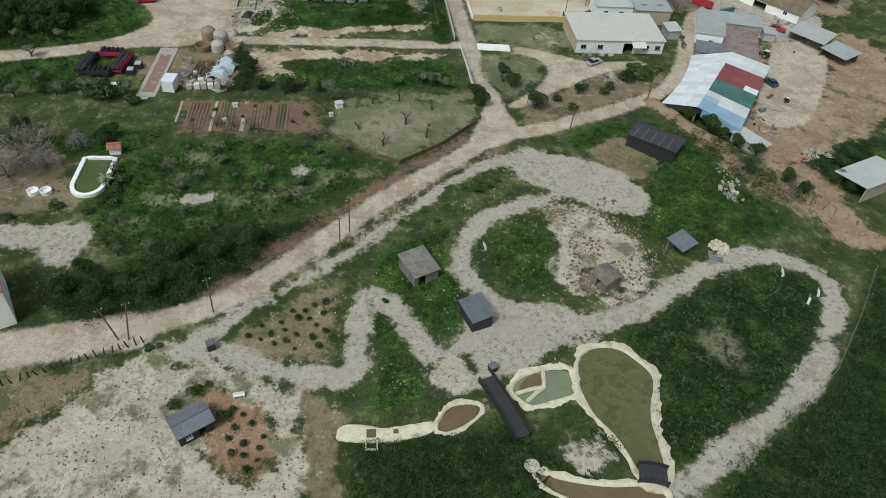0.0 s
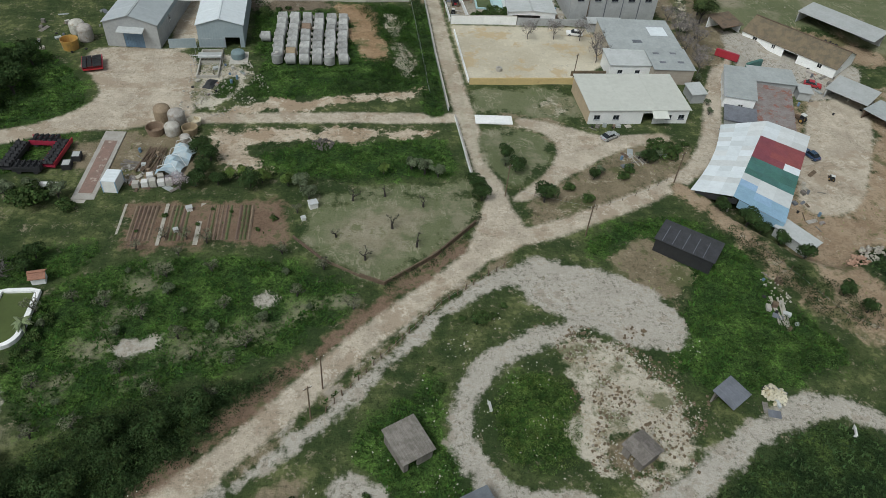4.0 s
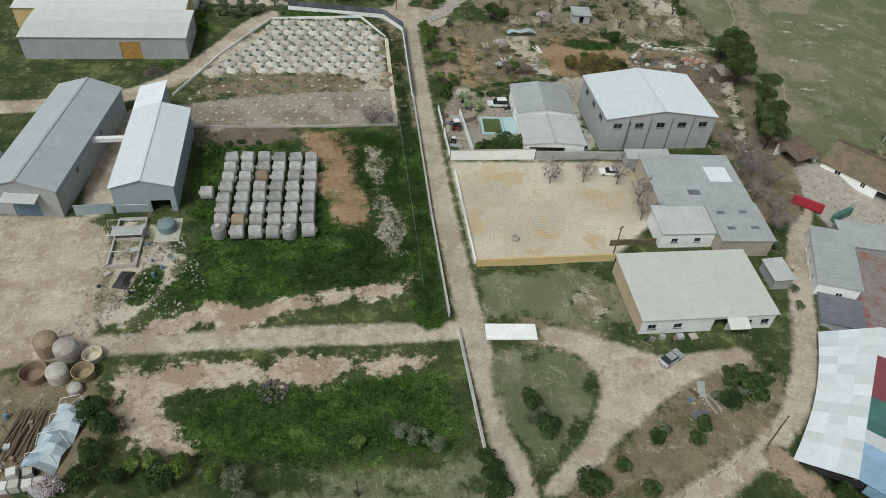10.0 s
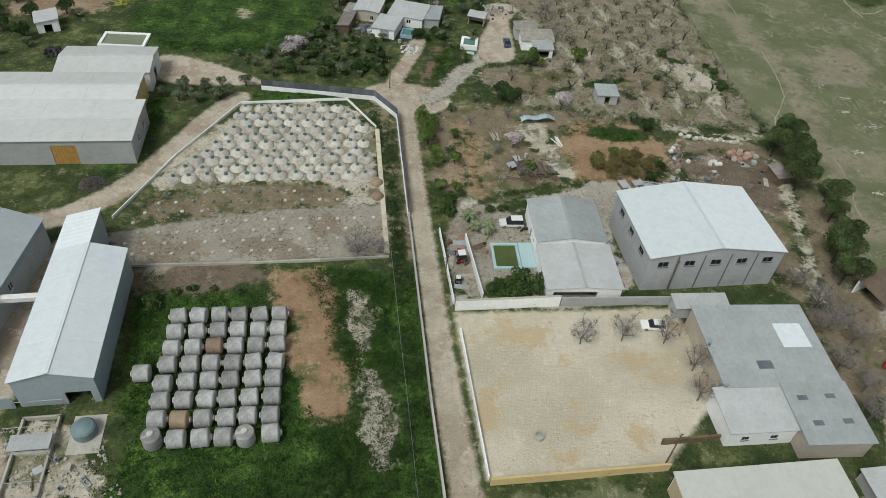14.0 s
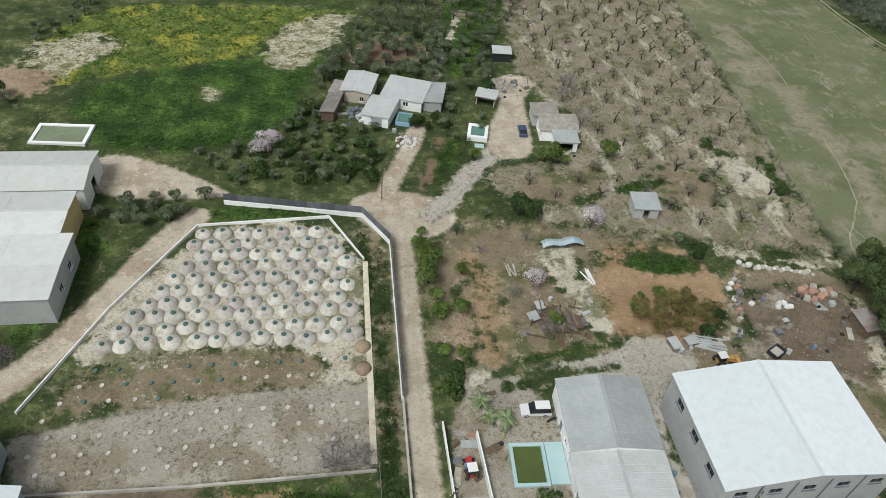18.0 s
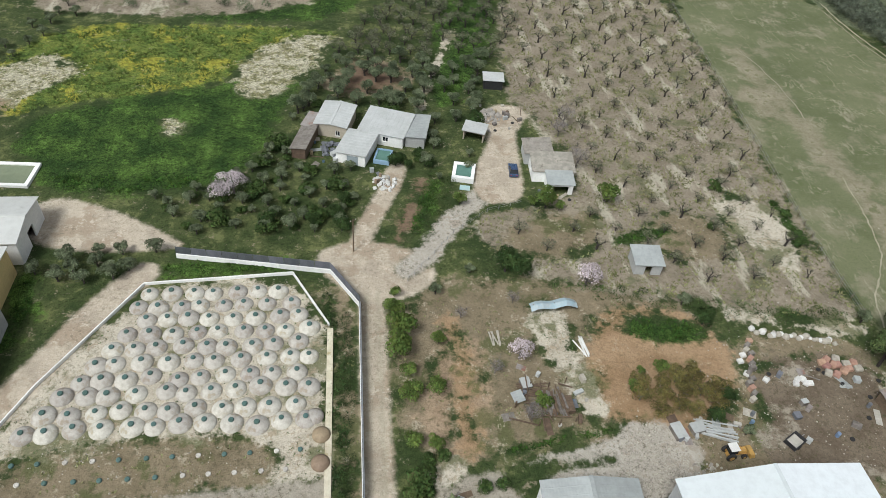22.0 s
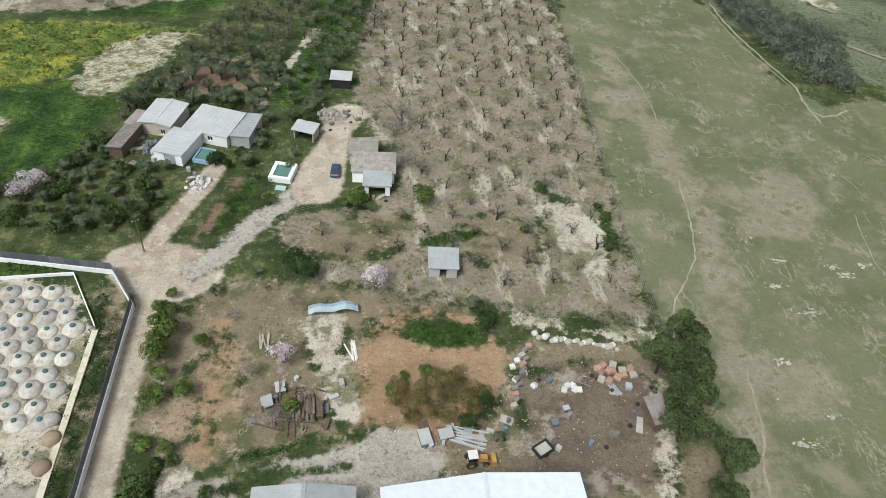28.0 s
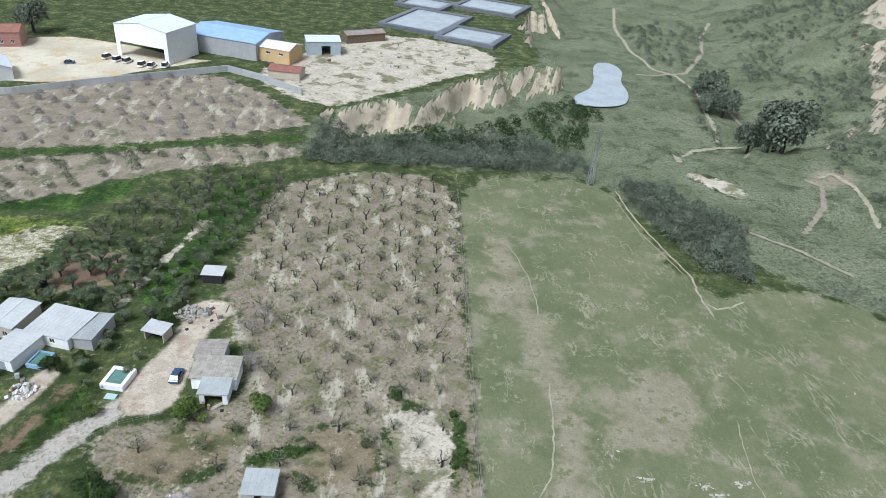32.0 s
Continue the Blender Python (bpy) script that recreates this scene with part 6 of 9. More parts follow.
building("shed", "little pump house with a red tile roof", -47.2, 115.6, 2.0, 1.6, 10, 1.5, 0.5, "x", WHITE_WALL, RED_TILE)
drum("well", "round stone well in a sandy yard", 37.4, 184.2, [(0.75, 0), (0.75, 0.8), (0.5, 0.8), (0.5, 0.1)], CONCRETE, "well", 16)

# ---- olive works: fibreglass tanks ----
R, L = 1.26, 1.02
prof = [(0.35, -L - 0.36), (0.4, -L - 0.32), (R * 0.92, -L - 0.1), (R, -L), (R * 1.03, -L + 0.1), (R, -L + 0.2), (R * 1.01, 0), (R * 1.035, 0.08), (R, 0.16), (R, L - 0.2), (R * 1.03, L - 0.1), (R, L), (R * 0.9, L + 0.1), (0.3, L + 0.2)]
lying = Shape().lathe(prof, 22).mesh("shell", TANK_GREY, False)
lying_brown = Shape().lathe(prof, 22).mesh("shell", TANK_BROWN, False)
hatch = Shape().lathe([(0.42, 0), (0.45, 0.12), (0.3, 0.18)], 12)
hatch_mesh = hatch.mesh("hatch", CAP_WHITE)
rng = random.Random(7)


def fermenter(x, y, up=False, brown=False, flip=False, kind_label=""):
    m = pose(x, y, ground_z(x, y) + (L + 0.3 if up else R - 0.05), 0 if not up else 180, (90 if not flip else -90) if not up else 0, rng.gauss(0, 4))
    t = thing("fermentation_tank", kind_label or ("grey fibreglass fermenting tank lying on its side" if not brown else "brown stained fibreglass tank lying on its side"), "tank", m, "stored fermenting tanks")
    part("shell", lying_brown if brown else lying, None, t)
    part("hatch", hatch_mesh, None, t, m=pose(0, 0, -L - 0.35, 180, 0, 0))
    return t


for j in range(8):
    for i in range(6):
        up = j == 0 and i in (0, 4)
        fermenter(-15.3 + 3.06 * i + 0.12 * (7 - j) * 0 + rng.gauss(0, 0.08), 186.2 + 3.12 * j + rng.gauss(0, 0.08), up, (i, j) in ((1, 1), (2, 5)), rng.random() < 0.4,
                  "grey fibreglass tank standing upright at the front" if up else "")
fermenter(-18.8, 197.4, flip=False)

# buried tanks: domes and lids
dome = Shape().lathe([(1.68, -0.3), (1.66, 0.05), (1.5, 0.32), (1.1, 0.62), (0.62, 0.82), (0.36, 0.88)], 20).mesh("dome", DOME, True)
neck = Shape().lathe([(0.40, 0.8), (0.42, 1.05), (0.34, 1.16), (0.1, 1.18)], 10).mesh("cap", CAP_GREEN)
field = [(-24, 243.4), (-21, 250.5), (-11.4, 269.6), (10, 270.6), (16, 261), (16, 243.2)]
k = 0
for row in range(10):
    for col in range(13):
        x, y = -22.4 + 3.36 * col + (1.68 if row % 2 else 0) + rng.gauss(0, 0.24) - 0.05 * row, 244.6 + 2.72 * row + 0.06 * col + rng.gauss(0, 0.2)
        if depth(field, None, np.array([x]), np.array([y]))[0] > 0.3:
            t = thing("buried_tank", "dusty white dome of a buried tank with green cap", "tank", spun(x, y, rng.random() * 360, None, rng.uniform(0.84, 1.02)), "domes of buried tanks")
            part("dome", dome, None, t)
            part("cap", neck, None, t)
lid_w = Shape().lathe([(0.34, -0.1), (0.34, 0.2), (0.24, 0.24), (0.2, 0.16)], 10).mesh("lid", CAP_WHITE)
lid_g = Shape().lathe([(0.34, -0.1), (0.34, 0.22), (0.22, 0.3)], 10).mesh("lid", CAP_GREEN)
slab_area = [(-29, 222), (-10, 222), (17, 222.6), (17, 235), (-10, 232.5), (-29, 228.5)]
dry_area = [(-28, 231), (-10, 234.6), (16, 236.5), (15, 243), (-12, 243), (-25.5, 239.6)]
for row in range(8):
    for col in range(15):
        x, y = -29 + 3.3 * col + (1.65 if row % 2 else 0) + rng.gauss(0, 0.1), 223.4 + 2.75 * row + 0.05 * col
        a = depth(slab_area, None, np.array([x]), np.array([y]))[0]
        b = depth(dry_area, None, np.array([x]), np.array([y]))[0]
        if max(a, b) > 0.2:
            t = thing("buried_tank", "buried tank with a white lid in concrete" if a > 0 else "buried tank with a green lid in dry soil", "tank", spun(x, y), "lids of buried tanks")
            part("lid", lid_w if a > 0 or rng.random() < 0.4 else lid_g, None, t)
for x, y, m in ((16.6, 242.6, TANK_BROWN), (16.6, 238.4, TANK_BROWN), (15.6, 245.6, DOME)):
    t = thing("tank_end", "half-buried brown tank end at a wall", "tank", spun(x, y))
    part("shell", Shape().lathe([(1.3, -0.2), (1.25, 0.3), (0.8, 0.7), (0.2, 0.8)], 16), m, t, smooth=True)

# store of old tanks
closed = lambda r, h: [(r * 0.93, 0), (r, 0.3), (r, h * 0.75), (r * 0.85, h * 0.88), (r * 0.4, h), (r * 0.15, h * 1.04)]
open_top = lambda r, h: [(r * 0.85, 0), (r, h), (r * 0.93, h), (r * 0.78, 0.15)]
for x, y, p, m, lab in ((-36.8, 162.0, closed(1.7, 3.6), TANK_BROWN, "tall brown tank heaped with soil"), (-33.8, 160.8, closed(1.7, 3.2), DOME, "grey-white domed tank on bare soil"),
                        (-34.0, 156.8, closed(1.5, 2.6), DOME, "beige domed tank on bare soil"), (-37.4, 157.2, open_top(1.9, 1.6), TANK_BROWN, "open brown basin on bare soil"),
                        (-30.6, 157.0, open_top(1.6, 1.5), TANK_BROWN, "open ochre basin on bare soil"), (-30.2, 160.2, open_top(1.4, 1.2), POND_RIM, "open cream basin on bare soil"),
                        (-31.2, 154.4, closed(1.0, 1.3), DOME, "small domed tank among basins"), (-29.4, 151.6, open_top(1.2, 1.2), DOME, "open pale basin near scrap"),
                        (-24.6, 188.6, closed(1.6, 2.0), TANK_BLUE, "blue-grey round tank with a conical lid"), (-60.5, 196.0, closed(1.7, 4.0), DOME, "upright white tank beside a warehouse"),
                        (-63, 192, open_top(2.0, 2.4), YELLOW_PAINT, "rusty yellow open tank by weeds"), (-63.5, 200, closed(1.8, 3.2), DOME, "pale round tank among weeds"),
                        (17.6, 331, closed(0.9, 1.6), RUBBER, "black plastic water tank")):
    drum("storage_tank", lab, x, y, p, m)
pad = thing("slab", "pale concrete pad under a tank", "slab", spun(-24.4, 188.4, 2))
part("pad", Shape().box(4.2, 6.0, 0.12, 0, 0, 0), CONCRETE, pad)
pit = thing("washing_pit", "sunken concrete pit under a steel frame", "pit", spun(-30.6, 185.2, 2))
for u, v, a, b in ((-2.3, 0, 0.3, 12), (2.3, 0, 0.3, 12), (0, -6, 4.9, 0.3), (0, 6, 4.9, 0.3), (0, 0.6, 4.4, 0.3)):
    part("wall", Shape().box(a, b, 0.7, u, v, -0.1), CONCRETE, pit)
part("cover", Shape().box(5.2, 2.4, 0.12, 0, 1.4, 1.6), FIBRO_PALE, pit, "pale sheet cover")
for v in (-5, -1, 3, 7):
    for u in (-3.4, 3.0):
        part("post", Shape().tube([(u, v, 0), (u, v, 2.8)], 0.05), STEEL, pit)
    part("beam", Shape().tube([(-3.4, v, 2.8), (3.0, v, 2.8)], 0.05), STEEL, pit)

# ramp of brick paving, container and scrap
ramp = thing("weighbridge", "long concrete ramp paved with worn red brick", "ramp", spun(-45.6, 146.6, -2.5))
part("kerb", Shape().box(4.0, 21.5, 0.3), CONCRETE, ramp)
part("paving", Shape().box(2.4, 16.5, 0.05, 0, -0.8, 0.3), PLANTER, ramp, "worn brick paving")
part("step", Shape().box(3.8, 1.0, 0.16, 0, -11.2, 0), CONCRETE, ramp)
box = thing("site_cabin", "white site cabin with blue corner posts", "cabin", spun(-41.4, 139.4, -6))
part("body", Shape().box(2.5, 3.6, 2.5, 0, 0, 0.15), WHITE_PAINT, box)
part("roof", roof_slab(2.6, 3.7, 2.66, 2.66, 0.06, 0.8), WHITE_ROOF, box, m=pose(-1.3, 0, 0))
for a, b in ((-1, -1), (1, -1), (1, 1), (-1, 1)):
    part("corner_post", Shape().box(0.14, 0.14, 2.5, a * 1.25, b * 1.8, 0.15), BLUE_SHEET, box)


def heap(label, x, y, r, h, m, count=40, size=0.35, category="heap", seed=1, flat=1.0):
    """A heap of loose pieces."""
    g = random.Random(seed)
    s = Shape()
    for _ in range(count):
        d, a = r * math.sqrt(g.random()), g.random() * 6.3
        k = size * g.uniform(0.5, 1.4)
        s.box(k, k * g.uniform(0.5, 1.2), k * g.uniform(0.4, 0.9), 0, 0, 0, pose(d * math.cos(a), d * math.sin(a) * flat, h * (1 - d / r) * g.random(), g.random() * 60, g.random() * 60, g.random() * 360), g.uniform(0.5, 0.9))
    ob = part("pile", s, m, thing("rubble_heap", label, category, spun(x, y, g.random() * 90), kind="stuff"))
    return tagged(ob, kind="stuff")


def boards(label, x, y, rz, n, length, m, seed=1, spread=1.2):
    """A loose stack of boards or beams."""
    g = random.Random(seed)
    t = thing("timber_stack", label, "timber", spun(x, y, rz))
    mesh = Shape().box(0.22, length, 0.08).mesh("board", m)
    for i in range(n):
        part("board", mesh, m, t, m=pose(g.uniform(-spread, spread), g.uniform(-0.4, 0.4), 0.08 + 0.09 * (i // 4), 0, g.gauss(0, 3), g.gauss(0, 7)))
    return t


boards("old brown roof beams stacked in a scrap yard", -36.2, 147.5, -8, 22, 7.5, BROWN_WOOD, 1, 1.8)
boards("weathered planks by a scrap yard", -39.5, 146, 82, 10, 4, OLD_WOOD, 2, 1.2)
for i, (x, y) in enumerate(((-37.6, 139.6), (-36.0, 139.8), (-34.6, 139.9), (-33.2, 140.1), (-31.8, 140.2), (-35.4, 141.6), (-33.6, 141.8))):
    t = thing("pallet_stack", "block of grey-white goods on a pallet", "pallet", spun(x, y, i * 3), "pallets in the scrap yard")
    part("load", Shape().box(1.2, 1.2, 0.9 + 0.2 * (i % 3), 0, 0, 0.15, taper=0.96), SACK_WHITE if i % 2 else CONCRETE, t)
    part("pallet", Shape().box(1.25, 1.25, 0.14), OLD_WOOD, t)
tarp = thing("greenhouse_frame", "collapsed frame draped with pale blue plastic", "frame", spun(-31.6, 146.5, -14))
s = Shape()
for i in range(9):
    for j in range(5):
        s.v.append((-2.2 + j * 1.1, -4.8 + i * 1.2, 1.4 - 0.25 * (j - 2) ** 2 + 0.5 * math.sin(i * 1.7 + j)))
s.f = [(i * 5 + j, i * 5 + j + 1, i * 5 + j + 6, i * 5 + j + 5) for i in range(8) for j in range(4)]
part("sheet", s, TARP, tarp)
for u in (-4, -1, 2, 4.6):
    part("hoop", Shape().tube([(-2.4, u, 0), (-2.2, u + 1, 1.2), (0.4, u + 1.6, 2.0), (2.2, u + 0.5, 0.2)], 0.05), WHITE_PAINT, tarp)
heap("scrap of concrete and sheet metal", -40, 143, 3, 0.6, CONCRETE, 50, 0.5, seed=3)


def crated_trailer(x, y, rz, w, l, label, paint=None):
    t = thing("harvest_trailer", label, "trailer", spun(x, y, rz))
    part("bed", Shape().box(w, l, 0.35, 0, 0, 0.6), paint or RED_PAINT, t)
    for u in (-1, 1):
        part("side", Shape().box(0.12, l, 0.7, u * w / 2, 0, 0.9), paint or RED_PAINT, t)
    for v in (-l * 0.3, l * 0.3):
        for u in (-w / 2 + 0.2, w / 2 - 0.2):
            part("wheel", Shape().lathe([(0.45, -0.14), (0.5, 0), (0.45, 0.14)], 14, pose(u, v, 0.48, 0, 90, 0)), RUBBER, t)
    crate = wall_shape(0.9, 0.7, 0.5, [(0, 0.12, 0.6, 0.42)])
    mesh = crate.mesh("crate", BLACK)
    for i in range(int(l / 1.0)):
        for j in range(int(w / 1.0)):
            part("crate", mesh, BLACK, t, m=pose(-w / 2 + 0.6 + j * 1.0, -l / 2 + 0.5 + i * 1.0, 1.25 + 0.08 * ((i + j) % 2), 70, 0, 8 * ((i * 3 + j) % 3 - 1)))
    return t


crated_trailer(-56.0, 183.6, 15, 4.2, 5.2, "red trailer loaded with black crates")
crated_trailer(-61.0, 148.4, -6, 2.2, 8.6, "long trailer stacked with black crates", BLACK)
crated_trailer(-57.0, 152.8, 86, 2.0, 5.2, "red trailer with black crates parked across")
crated_trailer(-53.6, 149.0, -6, 2.2, 8.6, "red trailer with black frames beside another")
crated_trailer(-57.6, 144.4, 88, 2.0, 5.0, "low trailer of black crates parked across", BLACK)
for x, y in ((-51.2, 145.6), (-50.2, 148.4)):
    t = thing("pallet_box", "dark pallet box with a pale lid", "box", spun(x, y, 4))
    part("body", Shape().box(1.6, 2.0, 1.1), BLACK, t)
    part("lid", Shape().box(1.3, 1.6, 0.05, 0, 0, 1.12), FIBRO_PALE, t)
t = thing("gas_tank", "long white cylindrical tank lying by bushes", "tank", spun(-52.6, 139.4, 86))
part("shell", Shape().lathe([(0.2, -2.3), (0.5, -2.1), (0.6, -1.8), (0.6, 1.8), (0.5, 2.1), (0.2, 2.3)], 16, pose(0, 0, 0.8, 90, 0, 0)), WHITE_PAINT, t)
for v in (-1.2, 1.2):
    part("foot", Shape().box(0.9, 0.2, 0.4, 0, v), CONCRETE, t)

# garden plots
for i, (a, b) in enumerate(((-36.5, -31.8), (-30.2, -26.4), (-23.6, -19.4), (-18.4, -15.2), (-14.6, -10.4))):
    for k in range(int((b - a) / 0.7) if i < 4 else 0):
        x = a + 0.35 + 0.7 * k
        part("ridge", Shape().add([(x - 0.25, 124.6, 0.0), (x + 0.25, 124.6, 0.0), (x + 0.25, 134, 0.0), (x - 0.25, 134, 0.0), (x, 124.8, 0.14), (x, 133.8, 0.14)], [(0, 1, 4), (1, 2, 5, 4), (2, 3, 5), (3, 0, 4, 5)]), ROWS_GREEN if (i in (1, 3) and k % 3) or (i == 2 and k % 4 == 1) else SOIL,
             thing("soil_ridge", "raised ridge of tilled soil in a plot" if i not in (1, 3) else "row of green vegetables in a plot", "ridge", pose(0, 0, 0.05), "ridges of the garden plots"))
for x, y, w, l in ((-38.2, 129, 0.4, 11), (-31.0, 129, 0.6, 11), (-24.8, 129, 0.8, 11)):
    t = thing("garden_path", "narrow bare path between plots", "path", pose(x, y, 0.0))
    part("slab", Shape().box(w, l, 0.08), STONE, t)
for x, y, s in ((-27.0, 132.6, 1.0), (-28.4, 127, 0.8), (-5.2, 133.2, 1.5), (-6.8, 129.6, 0.8)):
    t = thing("box", "small white box standing by garden plots", "box", spun(x, y, 20))
    part("body", Shape().box(s, s * 0.8, s * 0.8), WHITE_PAINT, t)
    part("lid", Shape().box(s * 1.15, s, 0.06, 0, 0, s * 0.81), FIBRO_PALE, t)
t = thing("slab", "long pale slab laid beside the lane", "slab", pose(32.8, 162.3, 0.0, 0, 0, -3))
part("slab", Shape().box(8.2, 3.2, 0.24), WHITE_WALL, t)


# ---- vehicles ----
def car(x, y, rz, m, label, l=4.3, w=1.75, h=1.45, van=False):
    t = thing("car" if not van else "off_road_car", label, "car", spun(x, y, rz))
    a = l / 2
    side = [(-a, 0.35), (a, 0.35), (a, 0.75), (a * 0.92, 0.86), (a * 0.45, 0.95), (-a * 0.9, 0.95), (-a, 0.8)]
    cab = [(a * 0.45, 0.94), (a * 0.12, h), (-a * (0.5 if not van else 0.88), h), (-a * (0.85 if not van else 0.95), 0.94)]
    s = Shape()
    n = len(side)
    s.add([(px, py, pz) for py in (-w / 2, w / 2) for px, pz in side], [tuple(range(n)), tuple(range(2 * n - 1, n - 1, -1))] + [(i, n + i, n + (i + 1) % n, (i + 1) % n) for i in range(n)])
    part("body", s, m, t)
    c = Shape()
    c.add([(px, k * (w / 2 - (0.05 if pz < h else 0.2)), pz) for k in (-1, 1) for px, pz in cab], [(0, 1, 2, 3), (7, 6, 5, 4), (0, 4, 5, 1), (1, 5, 6, 2), (2, 6, 7, 3)])
    part("window_band", c, GLASS, t)
    part("roof", Shape().box((cab[1][0] - cab[2][0]) * 0.98, w - 0.42, 0.05, (cab[1][0] + cab[2][0]) / 2, 0, h), m, t)
    for u in (-a * 0.62, a * 0.62):
        for v in (-w / 2 + 0.08, w / 2 - 0.08):
            wh = part("wheel", Shape().lathe([(0.3, -0.1), (0.33, 0), (0.3, 0.1)], 14, pose(u, v, 0.33, 90, 0, 0)), RUBBER, t)
            part("rim", Shape().lathe([(0.18, -0.115), (0.2, 0), (0.18, 0.115)], 10, pose(u, v, 0.33, 90, 0, 0)), STEEL, wh)
    for v in (-0.55, 0.55):
        part("headlight", Shape().box(0.06, 0.35, 0.14, a, v, 0.62), WHITE_PAINT, t)
        part("rear_light", Shape().box(0.06, 0.25, 0.14, -a, v, 0.68), RED_PAINT, t)
    return t


car(57.2, 155.4, 30, CAR_SILVER, "silver hatchback parked in front of a barn")
car(41.4, 229.4, 178, CAR_WHITE, "white off-road car parked by a house", 4.5, 1.85, 1.85, True)
car(60.8, 203.4, 172, CAR_WHITE, "white car parked by a yard wall")
car(53.0, 301.2, 85, CAR_BLUE, "blue hatchback parked beside a cottage", 4.0)
car(103.6, 152.4, 110, CAR_BLUE, "dark blue car parked behind a barn")
car(118.6, 181.6, -30, RED_PAINT, "red car parked near a shed")
for i, (x, y) in enumerate(((-20, 497), (-15, 494), (-11, 493), (-4, 489), (0, 488), (5, 489))):
    car(x, y, 60 + 5 * i, CAR_WHITE, "white van parked at a factory", 5.2, 2.0, 2.3, True)
car(-32, 488, 20, CAR_BLUE, "dark car parked on a factory yard")


def tractor(x, y, rz, m, label, s=1.0, bucket=False):
    t = thing("tractor", label, "tractor", spun(x, y, rz, None, s))
    part("hood", Shape().box(1.6, 0.8, 0.7, 0.8, 0, 0.7, taper=0.9), m, t)
    part("cab", Shape().box(1.2, 1.2, 0.9, -0.6, 0, 1.3, taper=0.9), GLASS, t)
    part("cab_roof", Shape().box(1.35, 1.35, 0.1, -0.6, 0, 2.22), WHITE_PAINT, t)
    part("frame", Shape().box(2.8, 0.6, 0.35, 0.2, 0, 0.45), m, t)
    for u, r, v in ((-0.8, 0.75, 0.75), (1.3, 0.42, 0.65)):
        for k in (-1, 1):
            w = part("wheel", Shape().lathe([(r * 0.9, -0.18), (r, -0.1), (r, 0.1), (r * 0.9, 0.18)], 16, pose(u, k * v, r, 90, 0, 0)), RUBBER, t)
            part("rim", Shape().lathe([(r * 0.5, -0.2), (r * 0.55, 0), (r * 0.5, 0.2)], 12, pose(u, k * v, r, 90, 0, 0)), YELLOW_PAINT, w)
    if bucket:
        part("bucket", Shape().box(0.8, 1.9, 0.6, 2.5, 0, 0.2, taper=0.8), m, t)
        for k in (-0.5, 0.5):
            part("arm", Shape().tube([(0.4, k, 1.3), (2.3, k, 0.6)], 0.09), m, t)
    return t


tractor(30.6, 220.6, 95, RED_PAINT, "small red tractor parked behind a wall")
tractor(29.6, 215.4, 80, STEEL, "little grey motor cultivator by a wall", 0.6)
tractor(73.6, 236.8, 5, YELLOW_PAINT, "small yellow loader with its bucket down", 1.0, True)
tractor(107.8, 166.4, 120, BROWN_WOOD, "rusty old tractor in a farmyard", 0.9)
tractor(104.0, 143.8, 70, RUBBER, "dark quad bike in a farmyard", 0.6)
t = thing("motor_scooter", "dark scooter standing beside an off-road car", "scooter", spun(43.6, 227.8, 20))
part("body", Shape().box(1.4, 0.3, 0.5, 0, 0, 0.35, taper=0.6), BLACK, t)
for u in (-0.6, 0.6):
    part("wheel", Shape().lathe([(0.26, -0.05), (0.28, 0), (0.26, 0.05)], 12, pose(u, 0, 0.28, 90, 0, 0)), RUBBER, t)
part("handlebar", Shape().tube([(0.45, -0.3, 1.0), (0.5, 0, 0.95), (0.45, 0.3, 1.0)], 0.03), STEEL, t)
t = thing("trailer", "black tipping trailer with an open box", "trailer", spun(83.2, 238.0, 30))
part("box", wall_shape(2.6, 1.9, 0.7, [(0, 0.12, 2.36, 1.66)]), BLACK, t, m=pose(0, -0.95, 1.2, -90, 0, 0))
part("floor", Shape().box(2.5, 1.8, 0.08, 0, 0, 0.55), CONCRETE, t)
for v in (-0.95, 0.95):
    part("wheel", Shape().lathe([(0.34, -0.1), (0.38, 0), (0.34, 0.1)], 14, pose(0, v, 0.38, 90, 0, 0)), RUBBER, t)
part("drawbar", Shape().tube([(1.3, 0, 0.5), (2.6, 0, 0.35)], 0.06), STEEL, t)


def skip(x, y, rz, m, label, l=6, w=2.4, h=2.2):
    t = thing("container", label, "container", spun(x, y, rz))
    for v in (-w / 2, w / 2):
        part("side", roof_slab(h, l, 0, 0, 0.08, 0.4), m, t, m=pose(0, v, 0.1, 0, 0, 0) @ Matrix(((0, 1, 0, 0), (0, 0, 1, 0), (1, 0, 0, 0), (0, 0, 0, 1))))
    for u in (-l / 2, l / 2):
        part("end", Shape().box(0.08, w, h, u, 0, 0.1), m, t)
    part("roof", Shape().box(l, w, 0.08, 0, 0, h + 0.1), m, t)
    part("base", Shape().box(l, w, 0.12), RUBBER, t)
    return t


skip(98.8, 191.8, -38, RED_PAINT, "dark red metal container at a yard gate", 6, 0.6, 1.8)
skip(106.2, 190.2, 25, GREEN_SHEET, "dark green metal container at a yard gate", 5.5, 0.8, 1.6)
